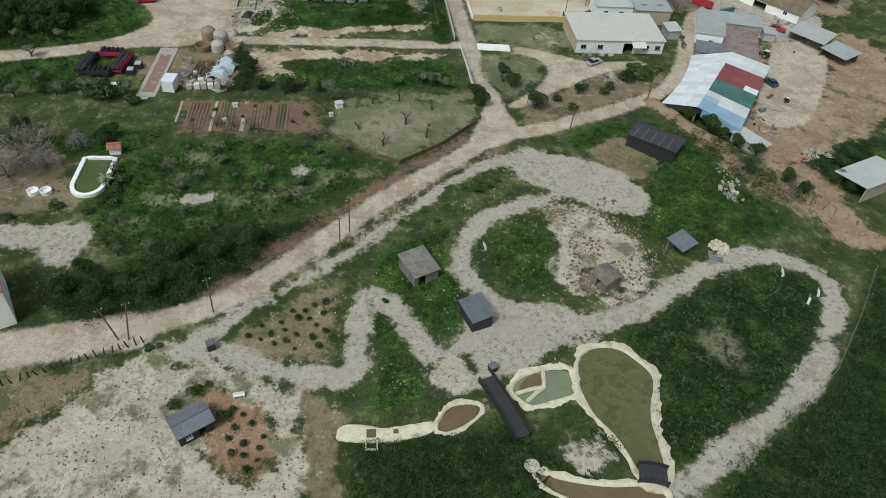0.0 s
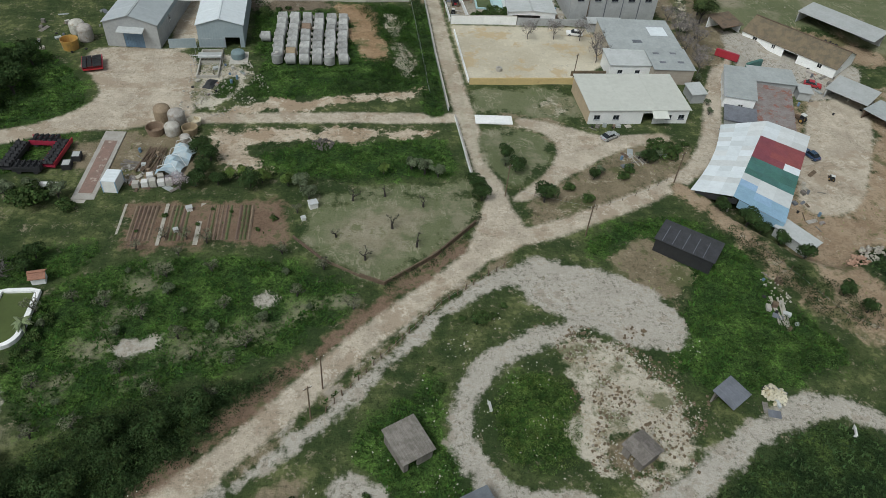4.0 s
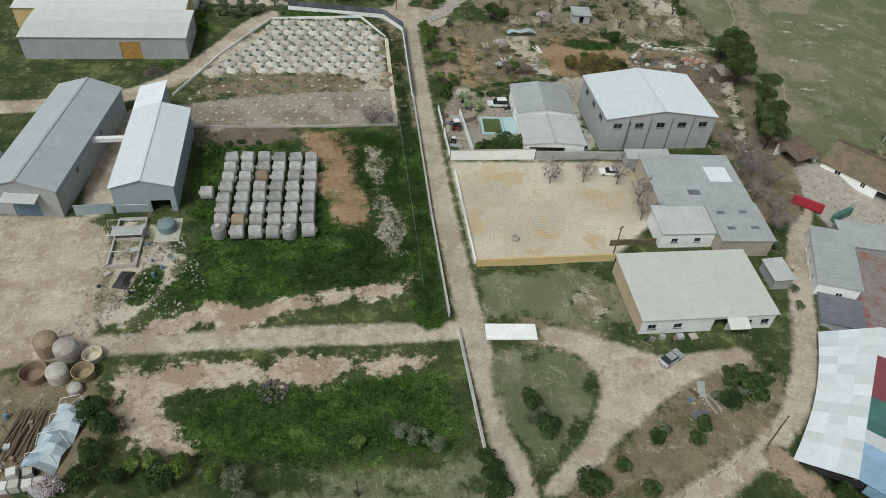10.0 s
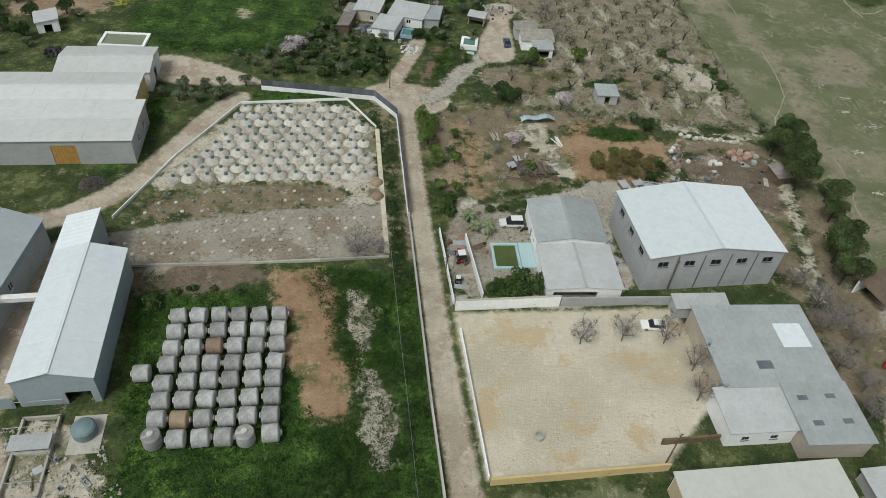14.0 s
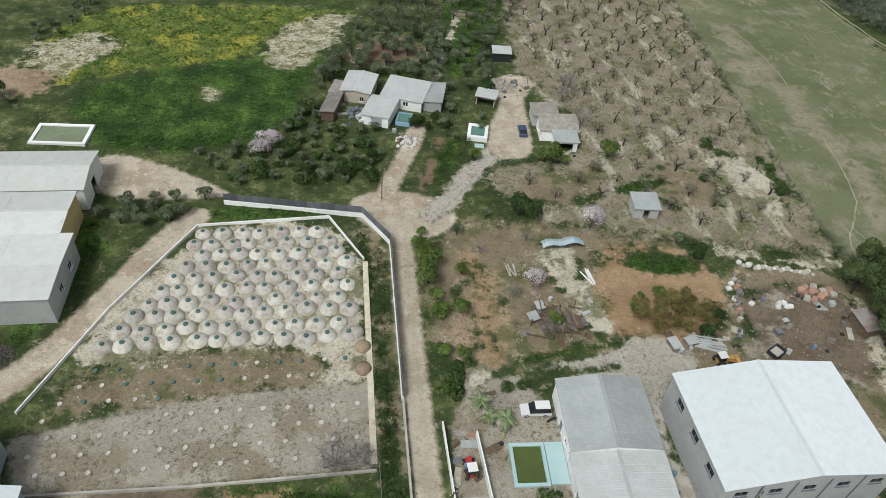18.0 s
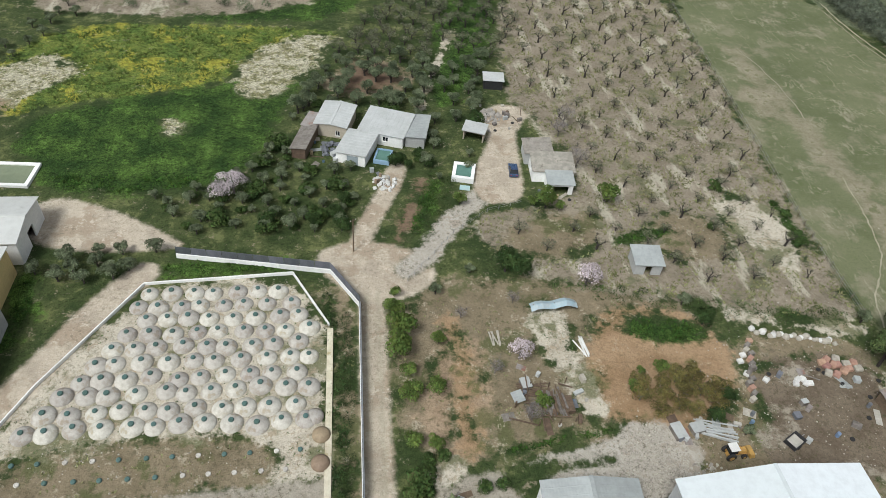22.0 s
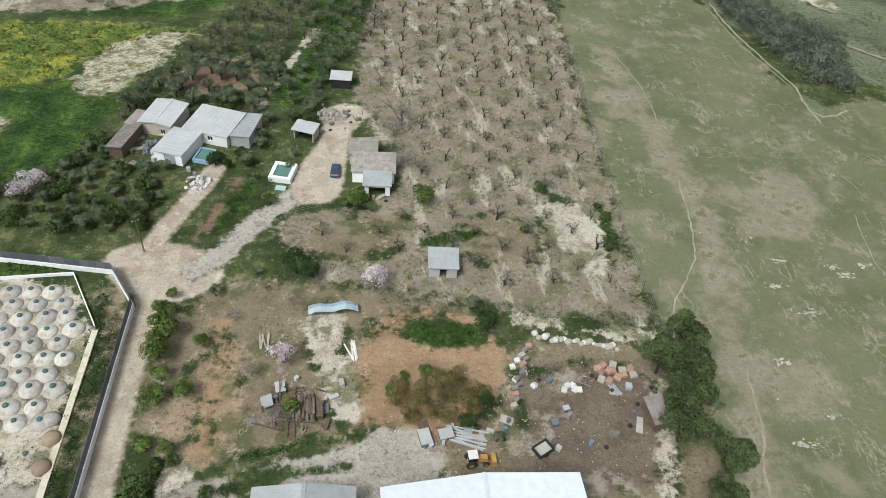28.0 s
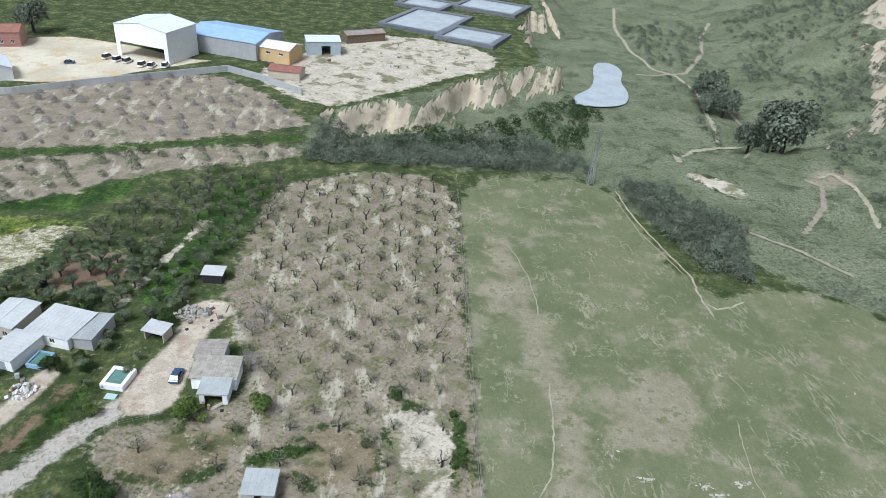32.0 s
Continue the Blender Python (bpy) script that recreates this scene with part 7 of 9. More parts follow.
# ---- gardens and scrap north of the hall ----
awn = thing("awning", "crumpled blue-grey sheet awning over poles", "awning", spun(53.5, 264.4, 6))
s = Shape()
for i in range(9):
    for j in range(3):
        s.v.append((-4 + i, -0.9 + 0.9 * j, 1.9 + 0.3 * math.sin(i * 1.3) - 0.35 * (j - 1) ** 2 - 0.03 * (i - 4) ** 2))
s.f = [(i * 3 + j, (i + 1) * 3 + j, (i + 1) * 3 + j + 1, i * 3 + j + 1) for i in range(8) for j in range(2)]
part("sheet", s, TARP, awn)
for u in (-3.6, 0, 3.6):
    part("pole", Shape().tube([(u, 0, 0), (u, 0, 1.9)], 0.06), OLD_WOOD, awn)
boards("white boards leaning on bare ground", 56.6, 256.4, 10, 6, 3.6, WHITE_PAINT, 5, 0.6)
boards("pale planks dropped in a garden", 43.2, 258.6, 5, 6, 2.8, STONE, 6, 0.8)
ruin = thing("ruined_shed", "collapsed pen of grey planks and brown timber", "shed", spun(48.4, 246, 2))
g = random.Random(61)
for i in range(12):
    part("post", Shape().box(0.14, 0.14, g.uniform(0.9, 1.7), g.choice((-4.2, -1.4, 1.6, 4.0)) + g.gauss(0, 0.2), g.choice((-3.4, 0, 3.4)) + g.gauss(0, 0.2), -0.1), BROWN_WOOD, ruin)
for i in range(26):
    part("plank", Shape().box(0.3, g.uniform(2.6, 4.0), 0.05), g.choice((OLD_WOOD, OLD_WOOD, BROWN_WOOD)), ruin, m=pose(-0.2 + i * 0.12, g.gauss(-0.3, 0.5), 0.9 + g.uniform(-0.3, 0.35), g.gauss(0, 9), g.gauss(6, 7), g.gauss(2, 8)))
for i in range(14):
    part("beam", Shape().box(0.16, g.uniform(2.0, 4.6), 0.16), BROWN_WOOD, ruin, m=pose(g.uniform(-4, 4), g.uniform(-3.2, 3.2), g.uniform(0.1, 0.9), g.gauss(0, 8), g.gauss(0, 8), g.choice((4, 88)) + g.gauss(0, 10)))
part("sheet", roof_slab(1.6, 2.0, 0.7, 1.0, 0.05, 0.4), FIBRO, ruin, m=pose(-4.6, 1.0, 0.1, 0, 0, 12))
part("trough", Shape().box(1.0, 2.6, 0.8, 3.6, -0.4, 0.0, taper=1.05), BROWN_WOOD, ruin)
for i in range(13):
    x, y = 84.2 - 0.32 * i + g.gauss(0, 0.3), 256.6 - 0.92 * i
    t = thing("crate", g.choice(("stained wooden crate in a row", "pale plastic crate in a row")), "crate", spun(x, y, g.gauss(15, 12)), "crates in a row by a garden")
    h = g.uniform(0.5, 0.9)
    m = g.choice((SACK_RED, SACK_RED, OLD_WOOD, OLD_WOOD, STONE))
    part("body", Shape().box(0.9, 0.7, h, taper=0.96), m, t)
    part("lid", Shape().box(0.94, 0.74, 0.05, 0, 0, h + 0.01), m, t)
boards("old timber heaped beside a pen", 47.0, 248.6, 80, 12, 4.5, BROWN_WOOD, 8, 1.0)
heap("loose pale stones and rubble", 62.4, 237.2, 5.6, 0.16, STONE, 1500, 0.17, seed=11, flat=0.85)
heap("grey building rubble along a track", 69, 233, 3, 0.4, STONE, 120, 0.35, seed=12)
boards("sheets and boards stacked against a garden", 72.5, 241, 70, 14, 6, FIBRO_PALE, 9, 1.4)
for x, y, w, l in ((66.8, 240.6, 1.6, 2.4), (69.8, 241.0, 2.0, 1.6), (46.2, 249.6, 1.4, 1.8), (88.0, 244.6, 1.0, 0.8)):
    t = thing("crate", "grey wooden crate among scrap", "crate", spun(x, y, 12))
    part("body", Shape().box(w, l, 0.8, taper=0.95), OLD_WOOD, t)
    part("lid", Shape().box(w * 1.05, l * 1.05, 0.06, 0, 0, 0.82), FIBRO_PALE, t)
rng = random.Random(21)
for i in range(13):
    x, y = 94.6 + (i % 5) * 1.3 + rng.gauss(0, 0.3), 249.6 + (i // 5) * 1.2 + 0.25 * (i % 5) + rng.gauss(0, 0.2)
    t = thing("sack", "salmon-coloured bulk sack of rubble", "sack", spun(x, y, rng.random() * 90), "rubble sacks")
    part("bag", Shape().box(1.0, 1.0, 0.45, taper=1.12).box(1.1, 1.1, 0.35, 0, 0, 0.42, pose(0, 0, 0, rng.gauss(0, 6), rng.gauss(0, 6), 5), 0.75), SACK_RED if i % 4 else STONE, t)
for i in range(10):
    x, y = (89.0, 248.6)[0] + (i % 3) * 0.9 + rng.gauss(0, 0.3), 248.2 + (i // 3) * 0.8
    if i > 4:
        x, y = 82.6 + rng.gauss(0, 0.7), 243 + i * 1.2
    t = thing("sack", "white bulk sack lying among scrap", "sack", spun(x, y, rng.random() * 90), "rubble sacks")
    part("bag", Shape().box(0.8, 0.8, 0.35, taper=1.12).box(0.9, 0.9, 0.3, 0, 0, 0.32, pose(0, 0, 0, rng.gauss(0, 8), rng.gauss(0, 8), 5), 0.7), SACK_WHITE, t)
for i in range(26):
    x, y = 86 + i * 0.52, 258.6 - 0.1 * i + rng.gauss(0, 0.3)
    t = thing("boulder", "pale boulder in a row", "stone", spun(x, y, rng.random() * 360, None, rng.uniform(0.6, 1.2)), "row of boulders")
    part("stone", Shape().lathe([(0.35, -0.1), (0.55, 0.15), (0.45, 0.5), (0.15, 0.62)], 7), STONE if i % 3 else SACK_WHITE, t)
building("shed", "rickety plank shack under pines", 101.6, 243.0, 3.0, 4.0, 8, 1.9, 0.4, "x", BROWN_WOOD, RUST_ROOF, roof="mono", ribs=0.5)
heap("white plastic and rubble on an embankment", 74.4, 110, 1.7, 0.4, STONE, 46, 0.26, seed=13, flat=2.4)
heap("pile of broken white stone beside a hut", 64.2, 88.4, 1.8, 1.2, POND_RIM, 90, 0.5, seed=14)
heap("white rubble by a black shed", 60.5, 125.6, 1.4, 0.6, SACK_WHITE, 40, 0.4, seed=15)
heap("white scrap before a barn", 60, 148, 2.2, 0.2, STONE, 30, 0.26, seed=16)
boards("white planks dumped on a verge", 61.5, 147.2, 20, 5, 3, STONE, 17, 1.2)
heap("salvaged bricks beside a farm track", 94.6, 116.5, 2.6, 0.9, SACK_RED, 120, 0.4, seed=18)
heap("pale rubble under a bank", 99, 118, 3.4, 0.6, STONE, 90, 0.5, seed=19)
heap("grey gravel heap beside a hall", -36.8, 243.0, 2.4, 1.3, GREY_BARK, 700, 0.2, seed=40)
heap("black plastic and scrap behind a shed", -57.6, 293.4, 2.4, 0.9, BLACK, 60, 0.7, seed=41)
heap("scrap iron in a farm court", 134, 203, 3.0, 0.8, RUBBER, 60, 0.6, seed=20)
heap("white and grey clutter beside a cottage", 27, 297.5, 2.4, 0.5, SACK_WHITE, 70, 0.5, seed=21)
heap("clutter in a cottage court", 17, 308.6, 2.6, 0.6, SLATE_ROOF, 80, 0.6, seed=22)
heap("vehicles parts and clutter by a track", 51, 321.5, 2.6, 0.7, CONCRETE, 70, 0.6, seed=23)
heap("grey soil heap on the grass", -4, 153, 2.2, 1.0, GREY_BARK, 120, 0.3, seed=26)
boards("white poles and rails down a bank", 72.6, 104.5, -12, 8, 6.5, STONE, 27, 0.9)

# far reservoirs on the plateau
for x, y, w, l in ((118, 588, 30, 42), (140, 560, 26, 22), (160, 632, 34, 26), (120, 630, 24, 20)):
    t = thing("reservoir", "lined reservoir of sky-coloured water with dark banks", "reservoir", pose(x, y, ground_z(x, y) + 0.3, 0, 0, -28))
    for u, v, a, b in ((0, l / 2 + 1.5, w + 6, 3), (0, -l / 2 - 1.5, w + 6, 3), (w / 2 + 1.5, 0, 3, l), (-w / 2 - 1.5, 0, 3, l)):
        part("bank", Shape().box(a, b, 2.0, u, v, -0.6), SLATE_ROOF, t)
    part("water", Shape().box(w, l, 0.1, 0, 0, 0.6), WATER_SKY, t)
mere = rounded([(205, 561), (216, 565), (219, 549), (211, 530), (211, 514), (204, 496), (190, 492), (178, 495), (182, 507), (196, 521)], True, 2)
t = thing("pool", "small sky-coloured pool in a green valley", "pond", pose(0, 0, 0))
s = Shape()
s.v, s.f = [(x, y, max(ground_z(x, y) for x, y in mere) + 0.25) for x, y in mere], [tuple(range(len(mere)))]
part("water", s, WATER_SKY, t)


# ---- clutter of the yards ----
def clutter(area, count, seed, where):
    """Loose things of a yard: boxes, drums, tyres, boards and sheets, each an object of its own."""
    g = random.Random(seed)
    xs, ys = [p[0] for p in area], [p[1] for p in area]
    tones = [CONCRETE, OLD_WOOD, FIBRO_PALE, SLATE_ROOF, BROWN_WOOD, OLD_WOOD, FIBRO, STONE, RUST_ROOF]
    k = 0
    while k < count:
        x, y = g.uniform(min(xs), max(xs)), g.uniform(min(ys), max(ys))
        if depth(area, None, np.array([x]), np.array([y]))[0] < 0.2:
            continue
        k += 1
        kind = g.choice(("box", "box", "drum", "tyre", "sheet", "sheet", "post", "bucket"))
        rz = g.random() * 180
        if kind == "box":
            a, b, c = g.uniform(0.5, 1.5), g.uniform(0.4, 1.1), g.uniform(0.3, 0.9)
            t = thing("crate", "old crate lying in " + where, "crate", spun(x, y, rz))
            m = g.choice(tones)
            part("body", Shape().box(a, b, c, taper=0.94), m, t)
            part("lid", Shape().box(a * 1.03, b * 1.03, 0.05, 0, 0, c + 0.01), m, t)
        elif kind == "drum":
            t = thing("oil_drum", "upright metal drum in " + where, "drum", spun(x, y, rz))
            part("body", Shape().lathe([(0.28, 0), (0.3, 0.05), (0.29, 0.3), (0.31, 0.33), (0.29, 0.36), (0.29, 0.6), (0.31, 0.63), (0.29, 0.66), (0.3, 0.88), (0.26, 0.9)], 12), g.choice((BLUE_DOOR, TANK_BROWN, SLATE_ROOF)), t)
        elif kind == "tyre":
            t = thing("tyre", "worn tyre lying in " + where, "tyre", spun(x, y, rz))
            part("tread", Shape().lathe([(0.2, 0), (0.34, 0.02), (0.38, 0.1), (0.34, 0.2), (0.2, 0.2)], 14), RUBBER, t)
        elif kind == "sheet":
            t = thing("board", "loose sheet or board lying in " + where, "board", spun(x, y, rz) @ pose(0, 0, 0.05, g.gauss(0, 4), g.gauss(0, 4), 0))
            part("sheet", roof_slab(g.uniform(0.5, 1.3), g.uniform(1.2, 3.0), 0.02, 0.1, 0.04, 0.5), g.choice(tones), t)
        elif kind == "post":
            t = thing("beam", "fallen beam in " + where, "beam", spun(x, y, rz))
            part("beam", Shape().box(0.14, g.uniform(1.5, 3.5), 0.14, 0, 0, 0.03), g.choice((BROWN_WOOD, OLD_WOOD)), t)
        else:
            t = thing("bucket", "plastic bucket standing in " + where, "bucket", spun(x, y, rz))
            part("body", Shape().lathe([(0.2, 0), (0.28, 0.45), (0.25, 0.45), (0.18, 0.05)], 12), g.choice((CAP_WHITE, BLUE_DOOR, BLACK)), t)


clutter([(84, 238), (100, 238), (103, 248), (98, 252), (84, 252)], 26, 1, "a scrap yard")
clutter([(66, 239), (78, 239), (80, 244), (66, 242.6)], 16, 2, "a scrap yard")
clutter([(28.8, 211), (32, 211), (31.6, 227), (28.4, 227)], 14, 3, "a walled court")
clutter([(33.8, 223), (36.2, 218), (37, 232), (34, 233)], 10, 4, "a garden by a pool")
clutter([(57.8, 208), (59.6, 208), (59.4, 231), (57.6, 231)], 14, 5, "a passage between buildings")
clutter([(110, 160), (126, 166), (136, 196), (120, 190), (108, 172)], 20, 6, "a farm court")
clutter([(92, 126), (97, 132), (104, 148), (99, 150), (90, 134)], 16, 7, "a farm court")
clutter([(-34, 172), (-27, 170), (-22, 182), (-27, 190), (-33, 178)], 14, 8, "a works yard")
clutter([(-72, 192), (-60, 188), (-57, 200), (-60, 214), (-74, 214)], 22, 9, "weeds beside a warehouse")
clutter([(12, 303), (20, 303), (21, 311), (13, 312)], 16, 10, "a cottage court")
clutter([(46, 316), (56, 315), (60, 324), (50, 328)], 20, 11, "a cottage yard")
clutter([(24, 296), (27, 295), (28, 300), (24, 302)], 8, 12, "a cottage drive")
clutter([(54, 293), (64, 292), (66, 296), (56, 296)], 6, 13, "front of a cottage")
clutter([(42, 242), (56, 242), (57, 252), (44, 254)], 18, 14, "a neglected garden")
clutter([(62, 84), (66, 86), (66, 91), (60, 90)], 6, 15, "weeds beside a hut")
clutter([(70, 100), (75, 100), (76, 114), (71, 114)], 14, 16, "weeds on a bank")
clutter([(-42, 138), (-30, 138.4), (-29, 151), (-40, 151)], 26, 17, "a scrap yard")
clutter([(56, 143), (68, 147), (70, 152), (58, 150)], 12, 18, "weeds on a verge")
clutter([(53, 158.4), (64, 159), (64, 160.4), (53, 160)], 8, 19, "front of a barn")
clutter([(50, 470), (100, 480), (140, 520), (100, 545), (60, 500)], 30, 20, "a far building yard")
t = thing("tarpaulin", "black crumpled tarpaulin over a stack", "tarpaulin", spun(-29.4, 176.2, -12))
s = Shape()
for i in range(6):
    for j in range(4):
        s.v.append((-1.2 + j * 0.8, -2 + i * 0.8, 0.1 + 0.7 * (0 < i < 5) * (0 < j < 3) + 0.12 * math.sin(i * 2.1 + j * 1.7)))
s.f = [(i * 4 + j, i * 4 + j + 1, i * 4 + j + 5, i * 4 + j + 4) for i in range(5) for j in range(3)]
part("sheet", s, BLACK, t)
# stones strewn over the pasture
g = random.Random(31)
s = Shape()
for _ in range(90):
    x, y = g.uniform(122, 200), g.uniform(212, 300)
    k = g.uniform(0.1, 0.32)
    s.box(k * g.uniform(0.8, 2.4), k, k * 0.5, 0, 0, 0, pose(x, y, ground_z(x, y) - 0.03, g.gauss(0, 8), g.gauss(0, 8), g.random() * 360), 0.7)
# rock showing through the turf
for px, py in ((136.2, 275.8), (132.3, 269.3), (152.9, 274.6), (146, 273.9), (126.4, 252.6), (129.8, 242.1), (122.9, 237.6), (144.4, 235.3), (136.1, 262.8), (147.3, 271.8)):
    for _ in range(22):
        x, y = px + g.gauss(0, 0.9), py + g.gauss(0, 0.35)
        k = g.uniform(0.12, 0.4)
        s.box(k * g.uniform(1.0, 2.4), k, k * 0.4, 0, 0, 0, pose(x, y, ground_z(x, y) - 0.05, g.gauss(0, 8), g.gauss(0, 8), g.gauss(0, 25)), 0.7)
tagged(new("field_stones", s.mesh("field_stones", STONE)), "pale stones strewn over a pasture", "stones", kind="stuff")


def loose_stones(label, area, count, seed, material, lo=0.06, hi=0.28):
    """Stones and clods lying about on bare ground, in one mesh."""
    g = random.Random(seed)
    xs, ys = [p[0] for p in area], [p[1] for p in area]
    P = np.array([(g.uniform(min(xs), max(xs)), g.uniform(min(ys), max(ys))) for _ in range(count * 4)])
    lump = np.sin(P[:, 0] * 0.7 + 2 * np.sin(P[:, 1] * 0.4)) + np.sin(P[:, 1] * 0.6 + 2 * np.sin(P[:, 0] * 0.3))
    P = P[(depth(area, None, P[:, 0], P[:, 1]) > 0) & (lump > -0.2)][:count]
    s = Shape()
    for x, y in P:
        k = lo + (hi - lo) * g.random() ** 2.5
        s.box(k * g.uniform(0.9, 1.8), k, k * 0.7, 0, 0, 0, pose(x, y, ground_z(x, y) - 0.02, g.gauss(0, 10), g.gauss(0, 10), g.random() * 360), 0.65)
    tagged(new("loose_stones", s.mesh("loose_stones", material)), label, "stones", kind="stuff")


loose_stones("pale and grey stones strewn over park ground", [(-60, 40), (-48, 56), (-30, 66), (-20, 66), (-8, 58), (-6, 40), (-20, 36)], 1100, 81, STONE, 0.05, 0.2)
loose_stones("dark clods strewn over park ground", [(-60, 40), (-50, 60), (-30, 68), (-20, 64), (-8, 56), (-6, 40), (-20, 36)], 1300, 82, BROWN_WOOD, 0.05, 0.24)
loose_stones("stones on bare ground inside a track loop", [(36, 104), (46, 98), (52, 86), (47, 76), (38, 75), (33, 80), (35, 92)], 1300, 83, STONE)
loose_stones("dark clods inside a track loop", [(30, 104), (50, 102), (54, 88), (47, 75), (36, 74), (32, 80), (34, 94)], 1300, 84, BROWN_WOOD, 0.06, 0.4)
loose_stones("stones along gravel tracks", [(-20, 66), (0, 80), (14, 100), (30, 118), (50, 112), (58, 98), (44, 70), (20, 58), (-2, 58)], 1800, 85, STONE, 0.05, 0.22)
loose_stones("rubble on the ground of a works yard", [(-36, 190), (-22, 190), (-16, 174), (-22, 164), (-38, 160), (-34, 176)], 900, 86, STONE, 0.06, 0.4)
loose_stones("stones and clods in an orchard", [(64, 292), (70, 270), (106, 262), (110, 330), (72, 330)], 800, 87, STONE, 0.06, 0.2)
loose_stones("rubbish and stones in a scrap yard", [(60, 234), (104, 234), (106, 256), (84, 260), (60, 244)], 500, 88, STONE, 0.06, 0.2)
loose_stones("stones between buried tanks", [(-27, 240), (-12, 271), (11, 273), (17, 262), (17, 222), (-28, 222)], 1300, 89, STONE, 0.05, 0.2)
post_fence("leaning wooden posts and wire beside an orchard", [(107.4, 262), (108, 285), (110, 310), (112.6, 350), (115, 393)], 4.0, 1.3, 0.07, OLD_WOOD, 2, 5.0, 71)


# ---- plants ----
def leaves(seed, blobs, count, size, material, droop=0.0, aspect=0.6):
    """A crown: small leaf-clumps set over the shells of several uneven blobs (x, y, z, rx, ry, rz)."""
    g = np.random.default_rng(seed)
    vol = np.array([b[3] * b[4] + b[3] * b[5] for b in blobs])
    pick = g.choice(len(blobs), count, p=vol / vol.sum())
    b = np.array(blobs, float)[pick]
    d = g.normal(size=(count, 3))
    d /= np.linalg.norm(d, axis=1)[:, None]
    d[:, 2] = np.where(d[:, 2] < -0.45, -d[:, 2], d[:, 2])
    r = g.uniform(0.55, 1.12, count) ** 0.6
    c = b[:, :3] + d * b[:, 3:] * r[:, None]
    nrm = d + g.normal(size=(count, 3)) * 0.55
    nrm /= np.linalg.norm(nrm, axis=1)[:, None]
    u = np.cross(nrm, g.normal(size=(count, 3)))
    u /= np.linalg.norm(u, axis=1)[:, None] + 1e-9
    v = np.cross(nrm, u)
    k = size * g.uniform(0.6, 1.4, count)[:, None]
    u, v = u * k, v * k * aspect
    dip = nrm * k * 0.3
    quad = np.stack([c - u, c - v + dip, c + u, c + v + dip], 1).reshape(-1, 3)
    me = bpy.data.meshes.new("crown")
    me.vertices.add(len(quad))
    me.vertices.foreach_set("co", quad.ravel())
    me.loops.add(count * 4)
    me.loops.foreach_set("vertex_index", np.arange(count * 4))
    me.polygons.add(count)
    me.polygons.foreach_set("loop_start", np.arange(count) * 4)
    me.materials.append(material)
    me.update()
    shade = g.uniform(0.62, 1.3, len(blobs))
    me.attributes.new("tone", "FLOAT", "FACE").data.foreach_set("value", shade[pick])
    return me


def limb_set(seed, h, spread, n, r, twigs=0, crook=0.25, height=1.0):
    """A trunk that forks into crooked limbs, with twigs."""
    g = random.Random(seed)
    s = Shape()
    s.tube([(0, 0, -0.2), (g.gauss(0, 0.08), g.gauss(0, 0.08), h * 0.5), (g.gauss(0, 0.1), g.gauss(0, 0.1), h)], r, r * 0.75, 7)
    tips = []
    for i in range(n):
        a = 6.283 * i / n + g.uniform(-0.4, 0.4)
        p = Vector((0, 0, h * g.uniform(0.75, 1.0)))
        pts = [p]
        for k in range(3):
            p = p + Vector((math.cos(a) * spread / 3, math.sin(a) * spread / 3, height / 3 * g.uniform(0.6, 1.3))) + Vector((g.gauss(0, crook), g.gauss(0, crook), g.gauss(0, crook))) * 0.6
            pts.append(p)
        s.tube(pts, r * 0.6, r * 0.2, 5)
        tips += [pts[2], pts[3]]
    for i in range(twigs):
        p = g.choice(tips)
        q = p + Vector((g.gauss(0, 0.5), g.gauss(0, 0.5), g.uniform(0.1, 0.9))) * (0.9 * spread / 1.5)
        s.tube([p, (p + q) / 2 + Vector((g.gauss(0, 0.08), g.gauss(0, 0.08), 0.05)), q], r * 0.16, r * 0.05, 3)
    return s


TREES = {}


def tree_kind(key, seed, label, trunk, crown, category="tree"):
    t = thing("tree" if category != "bush" else "bush", label, category, pose(0, 0, -60))
    if trunk:
        part("trunk", trunk[0], trunk[1], t)
    if crown:
        part("crown", crown, None, t)
    TREES.setdefault(key, []).append(t)


def blobs(seed, n, r, z, spread, flat=0.75):
    g = random.Random(seed)
    out = [(0, 0, z, r * 0.8, r * 0.8, r * flat * 0.8)]
    for i in range(n):
        a, d = 6.283 * i / n + g.uniform(-0.5, 0.5), spread * g.uniform(0.6, 1.15)
        k = r * g.uniform(0.45, 0.8)
        out.append((d * math.cos(a), d * math.sin(a), z + g.uniform(-0.35, 0.4) * r, k, k * g.uniform(0.8, 1.1), k * flat))
    return out


